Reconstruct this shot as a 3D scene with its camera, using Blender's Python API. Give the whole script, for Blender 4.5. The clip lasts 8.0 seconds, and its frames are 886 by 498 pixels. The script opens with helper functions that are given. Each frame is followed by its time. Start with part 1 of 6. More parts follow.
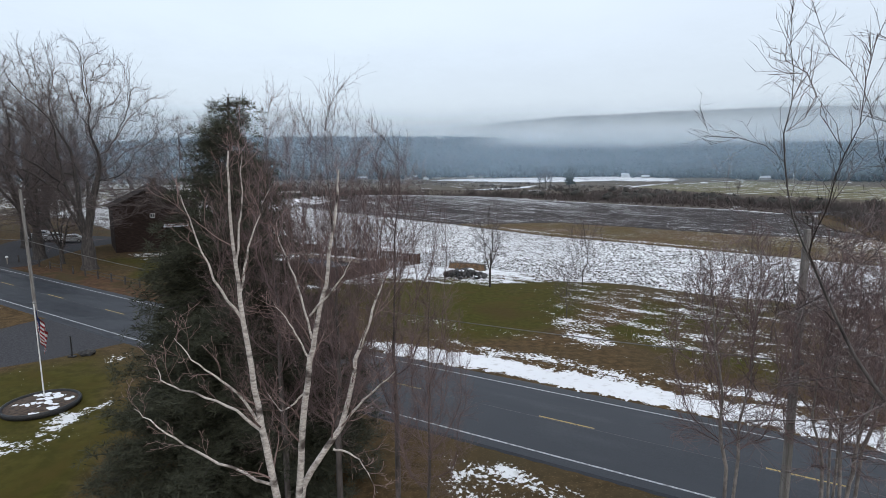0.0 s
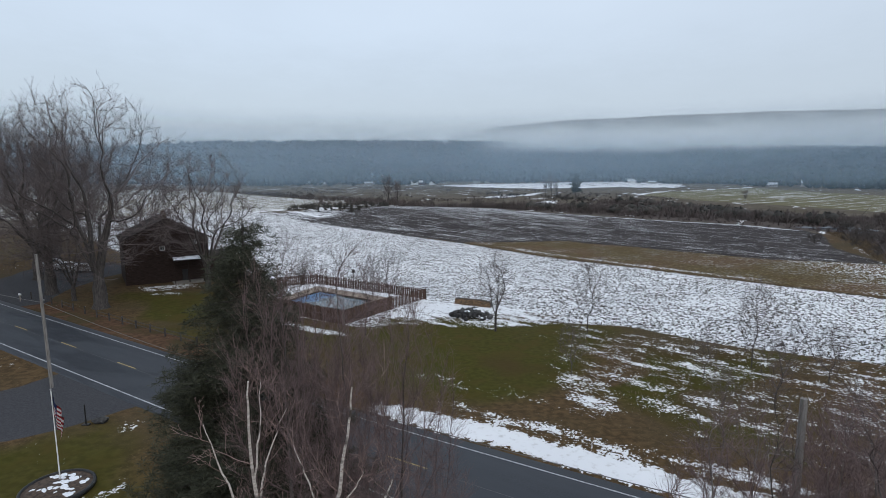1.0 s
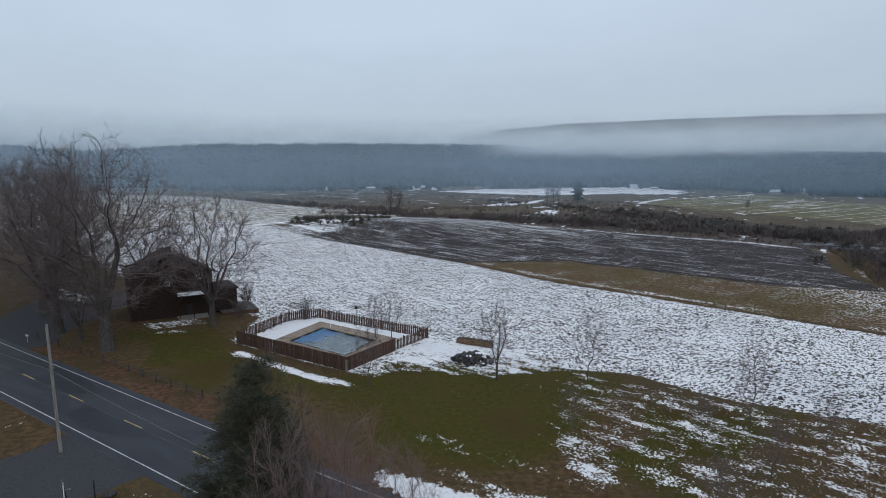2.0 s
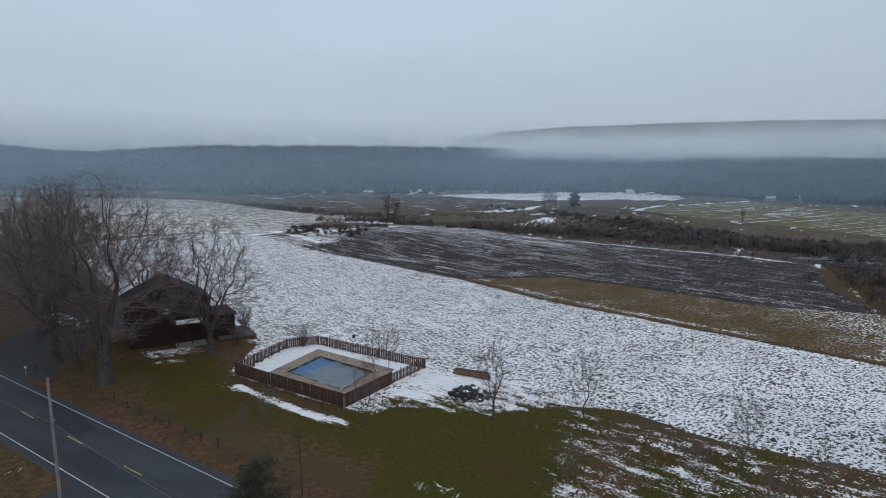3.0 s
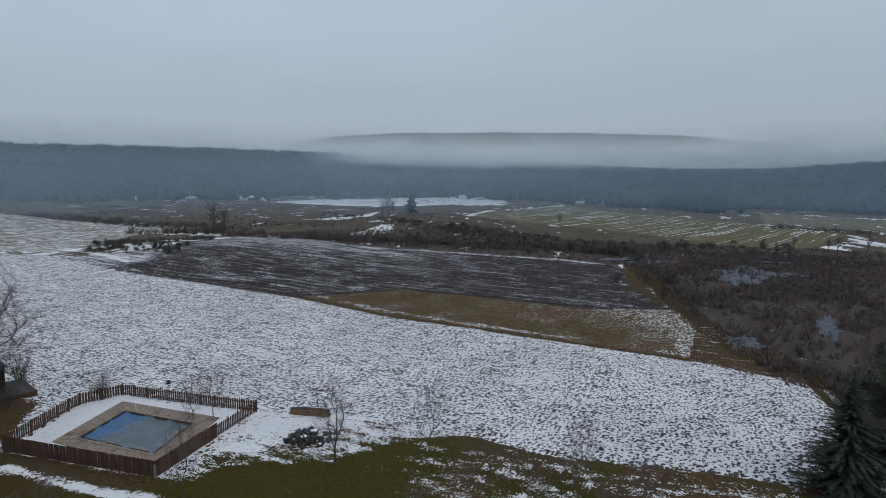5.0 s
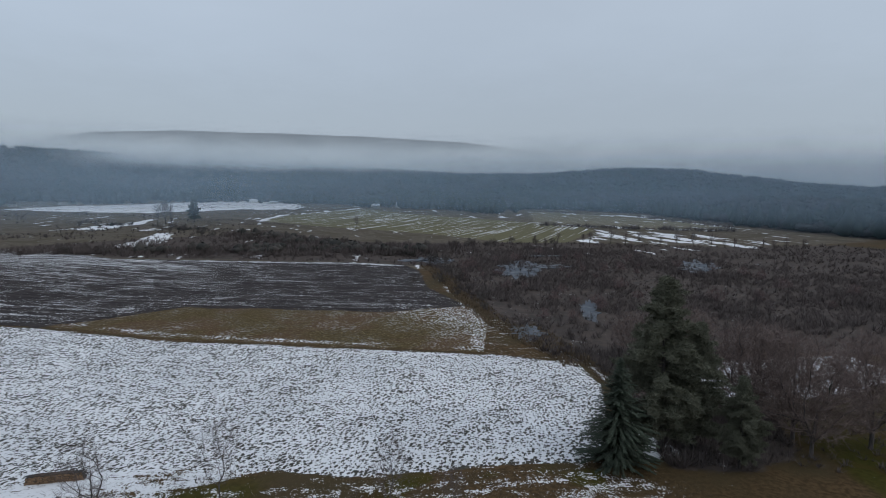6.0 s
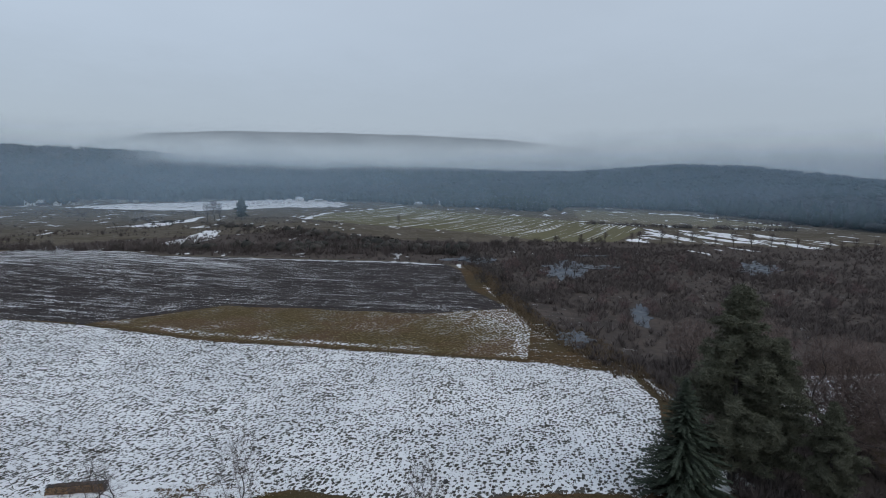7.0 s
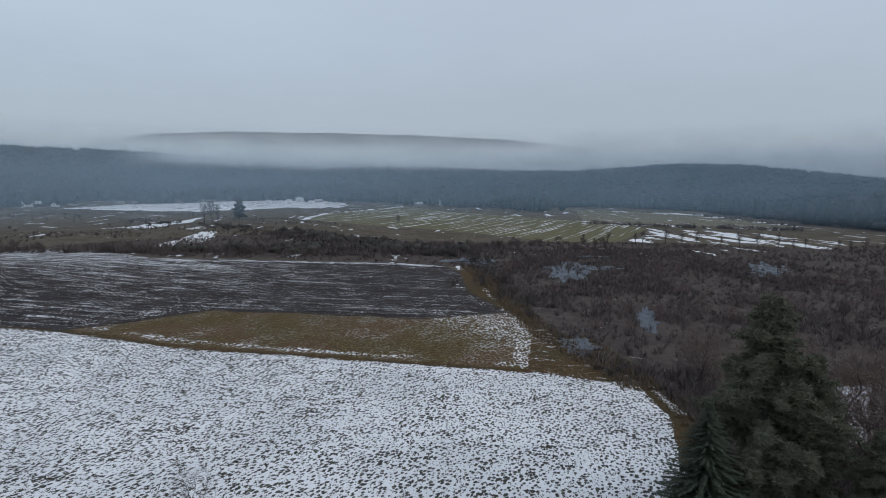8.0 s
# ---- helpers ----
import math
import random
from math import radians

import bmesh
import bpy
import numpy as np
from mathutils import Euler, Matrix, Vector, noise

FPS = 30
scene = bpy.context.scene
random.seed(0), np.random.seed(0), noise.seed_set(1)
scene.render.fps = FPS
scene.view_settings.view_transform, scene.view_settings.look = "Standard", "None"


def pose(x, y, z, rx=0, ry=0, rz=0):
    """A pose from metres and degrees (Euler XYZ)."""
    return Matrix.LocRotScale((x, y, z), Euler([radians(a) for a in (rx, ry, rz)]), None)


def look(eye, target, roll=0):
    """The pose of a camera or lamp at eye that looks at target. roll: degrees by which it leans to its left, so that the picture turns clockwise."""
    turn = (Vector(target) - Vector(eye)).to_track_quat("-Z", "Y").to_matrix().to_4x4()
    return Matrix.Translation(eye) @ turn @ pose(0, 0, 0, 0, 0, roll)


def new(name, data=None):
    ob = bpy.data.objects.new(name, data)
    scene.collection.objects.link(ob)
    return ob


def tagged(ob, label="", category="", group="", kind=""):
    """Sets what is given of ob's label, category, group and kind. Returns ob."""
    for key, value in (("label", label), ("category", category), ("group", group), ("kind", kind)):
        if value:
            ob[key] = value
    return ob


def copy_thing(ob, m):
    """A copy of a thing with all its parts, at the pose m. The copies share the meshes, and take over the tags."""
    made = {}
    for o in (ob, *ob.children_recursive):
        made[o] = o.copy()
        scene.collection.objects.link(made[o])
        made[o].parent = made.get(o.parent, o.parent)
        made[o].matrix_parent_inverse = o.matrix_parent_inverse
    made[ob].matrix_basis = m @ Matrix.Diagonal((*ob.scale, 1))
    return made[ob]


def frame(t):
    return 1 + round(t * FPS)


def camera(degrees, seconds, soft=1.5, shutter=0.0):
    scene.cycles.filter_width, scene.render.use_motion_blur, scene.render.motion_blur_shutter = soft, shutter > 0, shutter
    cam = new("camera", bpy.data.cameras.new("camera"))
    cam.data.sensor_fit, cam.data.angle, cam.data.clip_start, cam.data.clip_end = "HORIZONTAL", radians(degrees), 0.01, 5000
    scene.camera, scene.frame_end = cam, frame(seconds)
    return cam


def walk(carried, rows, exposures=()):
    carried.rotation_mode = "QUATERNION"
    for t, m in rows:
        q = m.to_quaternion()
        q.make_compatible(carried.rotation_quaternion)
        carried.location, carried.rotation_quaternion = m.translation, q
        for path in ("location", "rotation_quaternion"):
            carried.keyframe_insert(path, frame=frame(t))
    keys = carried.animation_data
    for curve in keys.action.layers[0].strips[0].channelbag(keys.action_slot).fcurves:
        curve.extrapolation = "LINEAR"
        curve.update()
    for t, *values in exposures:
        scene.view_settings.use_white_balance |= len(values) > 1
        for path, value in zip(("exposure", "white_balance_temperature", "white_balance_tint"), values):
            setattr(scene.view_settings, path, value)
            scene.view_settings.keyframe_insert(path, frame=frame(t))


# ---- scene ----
cam = camera(79.1, 8.0, soft=0.75)
METRES, EYE, TILT, LEAN, TURN = 43.0, 15.0, -8.0, 0.3, 0.0
ROWS = [
    (0.0, 0.0, 0.0, 0.0, 0.0, 0.0, 0.0),
    (0.5, -0.0007, -0.0077, 0.0619, 0.3, 0.14, -0.06),
    (1.0, -0.0018, -0.0163, 0.1319, 0.6, 0.26, -0.21),
    (1.5, -0.0022, -0.0272, 0.2065, 0.85, 0.38, -0.36),
    (3.0, -0.0089, -0.0548, 0.4035, 0.43, 0.63, -0.78),
    (3.5, -0.0089, -0.0426, 0.4339, 0.33, 0.75, -0.81),
    (4.0, -0.0058, -0.0165, 0.4563, 0.27, 0.82, -0.79),
    (4.1, -0.0045, -0.0112, 0.4600, -0.95, 0.85, -0.65),
    (4.5, 0.0019, 0.011, 0.4734, -7.52, 0.98, 0.19),
    (5.0, 0.0123, 0.0474, 0.4849, -16.53, 0.99, 1.37),
    (5.2, 0.0185, 0.0640, 0.4890, -21.58, 0.88, 2.03),
    (5.75, 0.0470, 0.1170, 0.4995, -34.2, 0.45, 3.72),
    (6.05, 0.0665, 0.1480, 0.5050, -38.0, 0.25, 4.22),
    (6.3, 0.0850, 0.1750, 0.5095, -37.07, 0.25, 4.12),
    (6.5, 0.105, 0.1979, 0.5129, -34.68, 0.26, 3.86),
    (7.0, 0.1622, 0.2602, 0.5175, -33.24, 0.36, 3.79),
    (7.5, 0.2249, 0.3254, 0.5221, -33.07, 0.37, 3.86),
    (8.0, 0.2935, 0.3931, 0.5273, -33.06, 0.39, 3.93),
]
EXPOSURES = [(0.0, 0.72, 6800, 11), (0.5, 0.57, 6700, 10.5), (1.0, 0.44, 6600, 10), (1.5, 0.32, 6450, 10), (3.0, 0.1, 6500, 10), (4.0, 0.02, 6500, 10), (5.0, -0.12, 6500, 10), (6.5, 0.0, 6500, 10), (8.0, 0.02, 6500, 10)]
walk(cam, [(t, pose(0, 0, EYE, TILT, LEAN, TURN) @ pose(METRES * x, METRES * y, METRES * z, 90 + pitch, roll, yaw)) for t, x, y, z, yaw, pitch, roll in ROWS], EXPOSURES)

# ---- world and light: thick overcast ----
world = bpy.data.worlds.new("overcast")
scene.world = world
world.use_nodes = True
wt = world.node_tree
wt.nodes.clear()
w_out = wt.nodes.new("ShaderNodeOutputWorld")
w_bg = wt.nodes.new("ShaderNodeBackground")
w_sky = wt.nodes.new("ShaderNodeTexSky")
w_sky.sky_type = "NISHITA"
w_sky.sun_disc = False
w_sky.sun_elevation = radians(28)
w_sky.sun_rotation = radians(150)
w_co = wt.nodes.new("ShaderNodeTexCoord")
w_sep = wt.nodes.new("ShaderNodeSeparateXYZ")
w_ramp = wt.nodes.new("ShaderNodeValToRGB")
w_noise = wt.nodes.new("ShaderNodeTexNoise")
w_map = wt.nodes.new("ShaderNodeMapping")
w_map.inputs["Scale"].default_value = (1.0, 1.0, 2.6)
w_noise.inputs["Scale"].default_value = 2.2
w_noise.inputs["Detail"].default_value = 5.0
w_cloud = wt.nodes.new("ShaderNodeMapRange")
w_cloud.inputs["From Min"].default_value, w_cloud.inputs["From Max"].default_value = 0.3, 0.7
w_cloud.inputs["To Min"].default_value, w_cloud.inputs["To Max"].default_value = 0.96, 1.04
w_mul = wt.nodes.new("ShaderNodeVectorMath")
w_mul.operation = "MULTIPLY"
w_dim = wt.nodes.new("ShaderNodeVectorMath")
w_dim.operation = "SCALE"
w_dim.inputs["Scale"].default_value = 0.02
w_add = wt.nodes.new("ShaderNodeVectorMath")
w_add.operation = "ADD"
ramp = w_ramp.color_ramp
ramp.elements[0].position, ramp.elements[0].color = 0.0, (0.328, 0.378, 0.446, 1)
ramp.elements[1].position, ramp.elements[1].color = 1.0, (0.52, 0.59, 0.69, 1)
for place, tone in ((0.06, (0.335, 0.385, 0.452, 1)), (0.28, (0.422, 0.488, 0.570, 1)), (0.6, (0.488, 0.558, 0.66, 1))):
    ramp.elements.new(place).color = tone
wt.links.new(w_co.outputs["Generated"], w_sep.inputs[0])
wt.links.new(w_sep.outputs["Z"], w_ramp.inputs[0])
wt.links.new(w_co.outputs["Generated"], w_map.inputs[0])
wt.links.new(w_map.outputs[0], w_noise.inputs["Vector"])
wt.links.new(w_noise.outputs["Fac"], w_cloud.inputs["Value"])
wt.links.new(w_ramp.outputs[0], w_mul.inputs[0])
wt.links.new(w_cloud.outputs[0], w_mul.inputs[1])
wt.links.new(w_sky.outputs[0], w_dim.inputs[0])
wt.links.new(w_mul.outputs[0], w_add.inputs[0])
wt.links.new(w_dim.outputs[0], w_add.inputs[1])
wt.links.new(w_add.outputs[0], w_bg.inputs["Color"])
w_bg.inputs["Strength"].default_value = 1.0
wt.links.new(w_bg.outputs[0], w_out.inputs[0])
sun = new("sun", bpy.data.lights.new("sun", "SUN"))
sun.data.energy, sun.data.angle, sun.data.color = 0.5, radians(40), (1.0, 0.97, 0.93)
sun.matrix_world = look((30, -40, 60), (0, 20, 0))


# ---- helpers ----
def smooth(a, b, v):
    u = np.clip((v - a) / (b - a), 0, 1)
    return u * u * (3 - 2 * u)


def lattice(x, y, seed=0):
    """Smooth value noise on arrays, 0 to 1."""
    xi, yi = np.floor(x), np.floor(y)
    fx, fy = x - xi, y - yi
    fx, fy = fx * fx * (3 - 2 * fx), fy * fy * (3 - 2 * fy)

    def corner(i, j):
        v = np.sin(i * 127.1 + j * 311.7 + seed * 74.7) * 43758.5453
        return v - np.floor(v)
    top = corner(xi, yi) * (1 - fx) + corner(xi + 1, yi) * fx
    low = corner(xi, yi + 1) * (1 - fx) + corner(xi + 1, yi + 1) * fx
    return top * (1 - fy) + low * fy


def rough_noise(x, y, size, seed=0, octaves=3):
    total, amp, weight = 0, 1.0, 0
    for k in range(octaves):
        total = total + amp * lattice(x / size * 2 ** k, y / size * 2 ** k, seed + k)
        weight += amp
        amp *= 0.5
    return total / weight


def inside(poly, x, y):
    """Signed distance in metres to a polygon, positive inside."""
    x, y = np.asarray(x, float), np.asarray(y, float)
    best, odd = np.full(x.shape, 1e9), np.zeros(x.shape, bool)
    for (ax, ay), (bx, by) in zip(poly, poly[1:] + poly[:1]):
        ex, ey = bx - ax, by - ay
        u = np.clip(((x - ax) * ex + (y - ay) * ey) / (ex * ex + ey * ey), 0, 1)
        best = np.minimum(best, np.hypot(x - ax - u * ex, y - ay - u * ey))
        if ay != by:
            odd ^= ((ay > y) != (by > y)) & (x < ex * (y - ay) / ey + ax)
    return np.where(odd, best, -best)


FRONT = [(-2600, 700), (-1100, 900), (-500, 1150), (0, 1400), (450, 1450), (560, 1010), (690, 940), (670, 830), (720, 710), (805, 690), (805, 490), (695, 310), (645, 230), (600, 120), (560, -200), (2600, -900), (3400, 3400), (-3400, 3400)]


# the wooded hills' crest: bearing and elevation in degrees
SKYLINE = [(-60, 2.82), (-39, 2.77), (-34, 2.52), (-25, 3.37), (-18, 3.57), (-13, 3.67), (-2, 3.72), (4, 3.57), (14, 3.17), (30, 2.72), (40, 2.27), (47, 2.27), (52, 2.62), (57, 2.92), (63, 2.6), (68, 1.9), (74, 1.15), (100, 1.0)]
YARD = [(-34.6, 84.4), (-14.7, 72.9), (-4.2, 90.6), (-25.9, 103), (-31, 99.1)]


def height(x, y):
    """The lie of the land, in metres."""
    x, y = np.asarray(x, float), np.asarray(y, float)
    z = -3.3 * smooth(72, 125, y + 0.5 * x) + 0.03 * np.maximum(0, -x - 10) * smooth(-40, 20, y) * (1 - smooth(150, 260, y))
    z = z + 6 * np.exp(-((x + 40) / 120) ** 2 - ((y - 310) / 70) ** 2)
    z = z - 2.5 * smooth(60, 140, x - 0.25 * y)
    d = inside(FRONT, x, y)
    bearing = np.degrees(np.arctan2(x, np.maximum(y, 1)))
    crest = 14 + np.hypot(x, y) * np.tan(np.radians(np.interp(bearing, [b for b, _ in SKYLINE], [e for _, e in SKYLINE])))
    z = z + crest * smooth(-40, 850, d) - 0.12 * np.maximum(0, d - 900)
    z = z + 20 * rough_noise(x, y, 210, 9) * smooth(0, 200, d) * (1 - 0.75 * smooth(500, 850, d)) + 8 * np.exp(-((d - 150) / 90) ** 2)
    z = z + 7 * np.exp(-((x + 360) / 160) ** 2 - ((y - 520) / 160) ** 2)
    yard = smooth(-1.5, 1.5, inside(YARD, x, y))
    z = z * (1 - yard) + 0.12 * yard
    z = z + 9 * smooth(500, 1300, np.hypot(x, y)) * (1 - smooth(0, 50, d))
    return z


def ground_z(x, y):
    return float(height(np.array([x]), np.array([y]))[0])


def part(name, bm, material, parent=None, label=""):
    """One bmesh as one mesh object under a thing or a part."""
    me = bpy.data.meshes.new(name)
    bm.to_mesh(me)
    bm.free()
    me.materials.append(material)
    ob = new(name, me)
    ob.parent = parent
    return tagged(ob, label)


def mesh_part(name, verts, faces, material, parent=None, label="", soft=False):
    """The same from vertices and faces; faces as an array of one size, or as a list."""
    me = bpy.data.meshes.new(name)
    if isinstance(faces, np.ndarray):
        size = faces.shape[1]
        me.vertices.add(len(verts))
        me.vertices.foreach_set("co", np.asarray(verts, np.float32).ravel())
        me.loops.add(faces.size)
        me.loops.foreach_set("vertex_index", faces.astype(np.int32).ravel())
        me.polygons.add(len(faces))
        me.polygons.foreach_set("loop_start", np.arange(0, faces.size, size, dtype=np.int32))
        me.update(calc_edges=True)
    else:
        me.from_pydata([tuple(v) for v in verts], [], [tuple(f) for f in faces])
    me.polygons.foreach_set("use_smooth", np.full(len(me.polygons), soft))
    me.materials.append(material)
    ob = new(name, me)
    ob.parent = parent
    return tagged(ob, label)


def thing(name, place, label, category, group="", kind="", turn=0.0):
    ob = new(name)
    ob.matrix_basis = pose(*place, 0, 0, turn)
    ob.empty_display_size = 0.3
    return tagged(ob, label, category, group, kind)


def box(bm, x0, x1, y0, y1, z0, z1, m=None, bevel=0.0):
    mat = Matrix.LocRotScale(((x0 + x1) / 2, (y0 + y1) / 2, (z0 + z1) / 2), None, (x1 - x0, y1 - y0, z1 - z0))
    made = bmesh.ops.create_cube(bm, size=1.0, matrix=(m @ mat) if m else mat)
    if bevel:
        edges = list({e for v in made["verts"] for e in v.link_edges})
        bmesh.ops.bevel(bm, geom=edges, offset=bevel, segments=1, affect="EDGES")
    return bm


def rod(bm, a, b, r0, r1, sides=8):
    """A tapered rod from a to b."""
    a, b = Vector(a), Vector(b)
    d = b - a
    m = Matrix.Translation((a + b) / 2) @ d.to_track_quat("Z", "Y").to_matrix().to_4x4()
    bmesh.ops.create_cone(bm, cap_ends=True, segments=sides, radius1=r0, radius2=r1, depth=d.length, matrix=m)
    return bm


def tubes(lines, sides):
    """Vertices and quads of tapered tubes along polylines [(points, radii)]."""
    groups, verts, faces, at = {}, [], [], 0
    for pts, rad in lines:
        groups.setdefault(len(pts), []).append((pts, rad))
    ang = np.arange(sides) * 2 * np.pi / sides
    ca, sa = np.cos(ang)[None, None, :, None], np.sin(ang)[None, None, :, None]
    for n, group in groups.items():
        p = np.array([g[0] for g in group], float)
        r = np.array([g[1] for g in group], float)
        m = len(p)
        t = np.gradient(p, axis=1)
        t /= np.linalg.norm(t, axis=2)[..., None] + 1e-9
        ref = np.where(np.abs(t[:, :1, 1:2]) < 0.8, np.array([0.31, 0.95, 0.05]), np.array([0.95, 0.1, 0.3]))
        u = np.cross(t, np.broadcast_to(ref, t.shape))
        u /= np.linalg.norm(u, axis=2)[..., None] + 1e-9
        w = np.cross(t, u)
        ring = p[:, :, None, :] + r[:, :, None, None] * (u[:, :, None, :] * ca + w[:, :, None, :] * sa)
        verts.append(ring.reshape(-1, 3))
        k = np.arange(sides)
        base = at + (np.arange(m)[:, None, None] * n + np.arange(n - 1)[None, :, None]) * sides
        one, two = base + k, base + (k + 1) % sides
        faces.append(np.stack([one, two, two + sides, one + sides], -1).reshape(-1, 4))
        at += m * n * sides
    return np.concatenate(verts), np.concatenate(faces)


# ---- materials ----
def shader(name):
    m = bpy.data.materials.new(name)
    m.use_nodes = True
    nt = m.node_tree
    return m, nt, nt.nodes["Principled BSDF"]


def node(nt, kind, **inputs):
    n = nt.nodes.new(kind)
    for key, value in inputs.items():
        n.inputs[key.replace("_", " ")].default_value = value
    return n


def blend(nt, fac, a, b):
    """Colour a to colour b by fac; each a socket or a value."""
    n = nt.nodes.new("ShaderNodeMix")
    n.data_type = "RGBA"
    for socket, value in ((n.inputs[0], fac), (n.inputs[6], a), (n.inputs[7], b)):
        if isinstance(value, bpy.types.NodeSocket):
            nt.links.new(value, socket)
        else:
            socket.default_value = value if isinstance(value, float) else (*value, 1)
    return n.outputs[2]


def reckon(nt, op, a, b=0.0, clamp=False):
    n = nt.nodes.new("ShaderNodeMath")
    n.operation, n.use_clamp = op, clamp
    for socket, value in zip(n.inputs, (a, b)):
        if isinstance(value, bpy.types.NodeSocket):
            nt.links.new(value, socket)
        else:
            socket.default_value = value
    return n.outputs[0]


def span(nt, value, a, b, lo=0.0, hi=1.0, kind="SMOOTHSTEP"):
    n = nt.nodes.new("ShaderNodeMapRange")
    n.interpolation_type = kind
    nt.links.new(value, n.inputs["Value"])
    for key, v in (("From Min", a), ("From Max", b), ("To Min", lo), ("To Max", hi)):
        n.inputs[key].default_value = v
    return n.outputs[0]


def grain(nt, scale, detail=4.0, stretch=(1, 1, 1), turn=0.0, rough=0.55, kind="Object"):
    co = nt.nodes.new("ShaderNodeTexCoord")
    mp = nt.nodes.new("ShaderNodeMapping")
    mp.inputs["Scale"].default_value = stretch
    source = co.outputs[kind]
    if turn:
        spin = nt.nodes.new("ShaderNodeMapping")
        spin.inputs["Rotation"].default_value = (0, 0, turn)
        nt.links.new(source, spin.inputs[0])
        source = spin.outputs[0]
    nt.links.new(source, mp.inputs[0])
    n = node(nt, "ShaderNodeTexNoise", Scale=scale, Detail=detail, Roughness=rough)
    nt.links.new(mp.outputs[0], n.inputs["Vector"])
    return n.outputs["Fac"]


def cells(nt, scale, stretch, turn):
    """Distance to the nearest of loosely strewn points on the ground."""
    co = nt.nodes.new("ShaderNodeTexCoord")
    spin = nt.nodes.new("ShaderNodeMapping")
    spin.inputs["Rotation"].default_value = (0, 0, turn)
    mp = nt.nodes.new("ShaderNodeMapping")
    mp.inputs["Scale"].default_value = stretch
    n = node(nt, "ShaderNodeTexVoronoi", Scale=scale)
    n.voronoi_dimensions = "2D"
    nt.links.new(co.outputs["Object"], spin.inputs[0])
    nt.links.new(spin.outputs[0], mp.inputs[0])
    nt.links.new(mp.outputs[0], n.inputs["Vector"])
    lot = nt.nodes.new("ShaderNodeSeparateColor")
    nt.links.new(n.outputs["Color"], lot.inputs[0])
    return n.outputs["Distance"], lot.outputs[0]


def bump(nt, bsdf, value, strength, distance):
    b = node(nt, "ShaderNodeBump", Strength=strength, Distance=distance)
    nt.links.new(value, b.inputs["Height"])
    nt.links.new(b.outputs[0], bsdf.inputs["Normal"])


def surface(name, low, high, scale, rough=0.85, stretch=(1, 1, 1), metal=0.0, depth=0.01, patch=None, vary=0.0, shine=0.3):
    """A two-scale mottled surface; patch: a third tone in broad stains."""
    m, nt, bsdf = shader(name)
    fine, broad = grain(nt, scale, 5.0, stretch), grain(nt, scale * 0.13, 3.0, stretch)
    colour = blend(nt, span(nt, fine, 0.3, 0.7), low, high)
    if patch:
        colour = blend(nt, span(nt, broad, 0.5, 0.68), colour, patch)
    if vary:
        info = nt.nodes.new("ShaderNodeObjectInfo")
        hsv = nt.nodes.new("ShaderNodeHueSaturation")
        nt.links.new(span(nt, info.outputs["Random"], 0, 1, 1 - vary, 1 + vary, "LINEAR"), hsv.inputs["Value"])
        nt.links.new(colour, hsv.inputs["Color"])
        colour = hsv.outputs[0]
    nt.links.new(colour, bsdf.inputs["Base Color"])
    bsdf.inputs["Roughness"].default_value = rough
    bsdf.inputs["Metallic"].default_value = metal
    bsdf.inputs["Specular IOR Level"].default_value = shine
    if depth:
        bump(nt, bsdf, fine, 0.6, depth)
    return m


def island(name, low, high, rough=0.9):
    """Many small joined pieces, each with a tone of its own."""
    m, nt, bsdf = shader(name)
    geo = nt.nodes.new("ShaderNodeNewGeometry")
    nt.links.new(blend(nt, geo.outputs["Random Per Island"], low, high), bsdf.inputs["Base Color"])
    bsdf.inputs["Roughness"].default_value = rough
    bsdf.inputs["Specular IOR Level"].default_value = 0.15
    return m


BARK = surface("bark_grey_brown", (0.05, 0.043, 0.04), (0.115, 0.10, 0.093), 6.0, stretch=(1, 1, 0.2), depth=0.03, patch=(0.06, 0.064, 0.052))
PALE_BARK = surface("bark_pale_grey", (0.13, 0.115, 0.105), (0.27, 0.24, 0.22), 8.0, stretch=(1, 1, 0.5), depth=0.01, patch=(0.09, 0.075, 0.07))
DARK_BARK = surface("bark_dark", (0.034, 0.03, 0.028), (0.078, 0.068, 0.063), 7.0, stretch=(1, 1, 0.2), depth=0.02)
TWIG = island("twigs_brown", (0.08, 0.066, 0.064), (0.165, 0.135, 0.13))
TWIG_RED = island("twigs_reddish", (0.11, 0.08, 0.077), (0.21, 0.15, 0.143))
TWIG_PALE = island("twigs_pale_brown", (0.12, 0.092, 0.083), (0.22, 0.165, 0.148))
TWIG_GREY = island("twigs_grey", (0.06, 0.052, 0.048), (0.13, 0.115, 0.105))
NEEDLE = island("needles_dark_green", (0.035, 0.045, 0.033), (0.08, 0.098, 0.07))
PINE = island("needles_pine", (0.10, 0.104, 0.076), (0.17, 0.17, 0.124))
NEEDLE_BROWN = island("needles_brown_green", (0.032, 0.036, 0.025), (0.078, 0.080, 0.056))
BIRCH = surface("bark_birch", (0.33, 0.29, 0.26), (0.6, 0.55, 0.5), 9.0, stretch=(1, 1, 2.2), depth=0.006, patch=(0.07, 0.055, 0.05))
BIRCH_TWIG = island("twigs_birch", (0.12, 0.08, 0.07), (0.28, 0.2, 0.18))
WOODS_MIX = island("woods_bare", (0.028, 0.033, 0.034), (0.044, 0.046, 0.046))
WOODS_PINE = island("woods_pine", (0.016, 0.028, 0.025), (0.028, 0.042, 0.034))
SCRUB = island("scrub_brown", (0.085, 0.071, 0.067), (0.13, 0.108, 0.101))
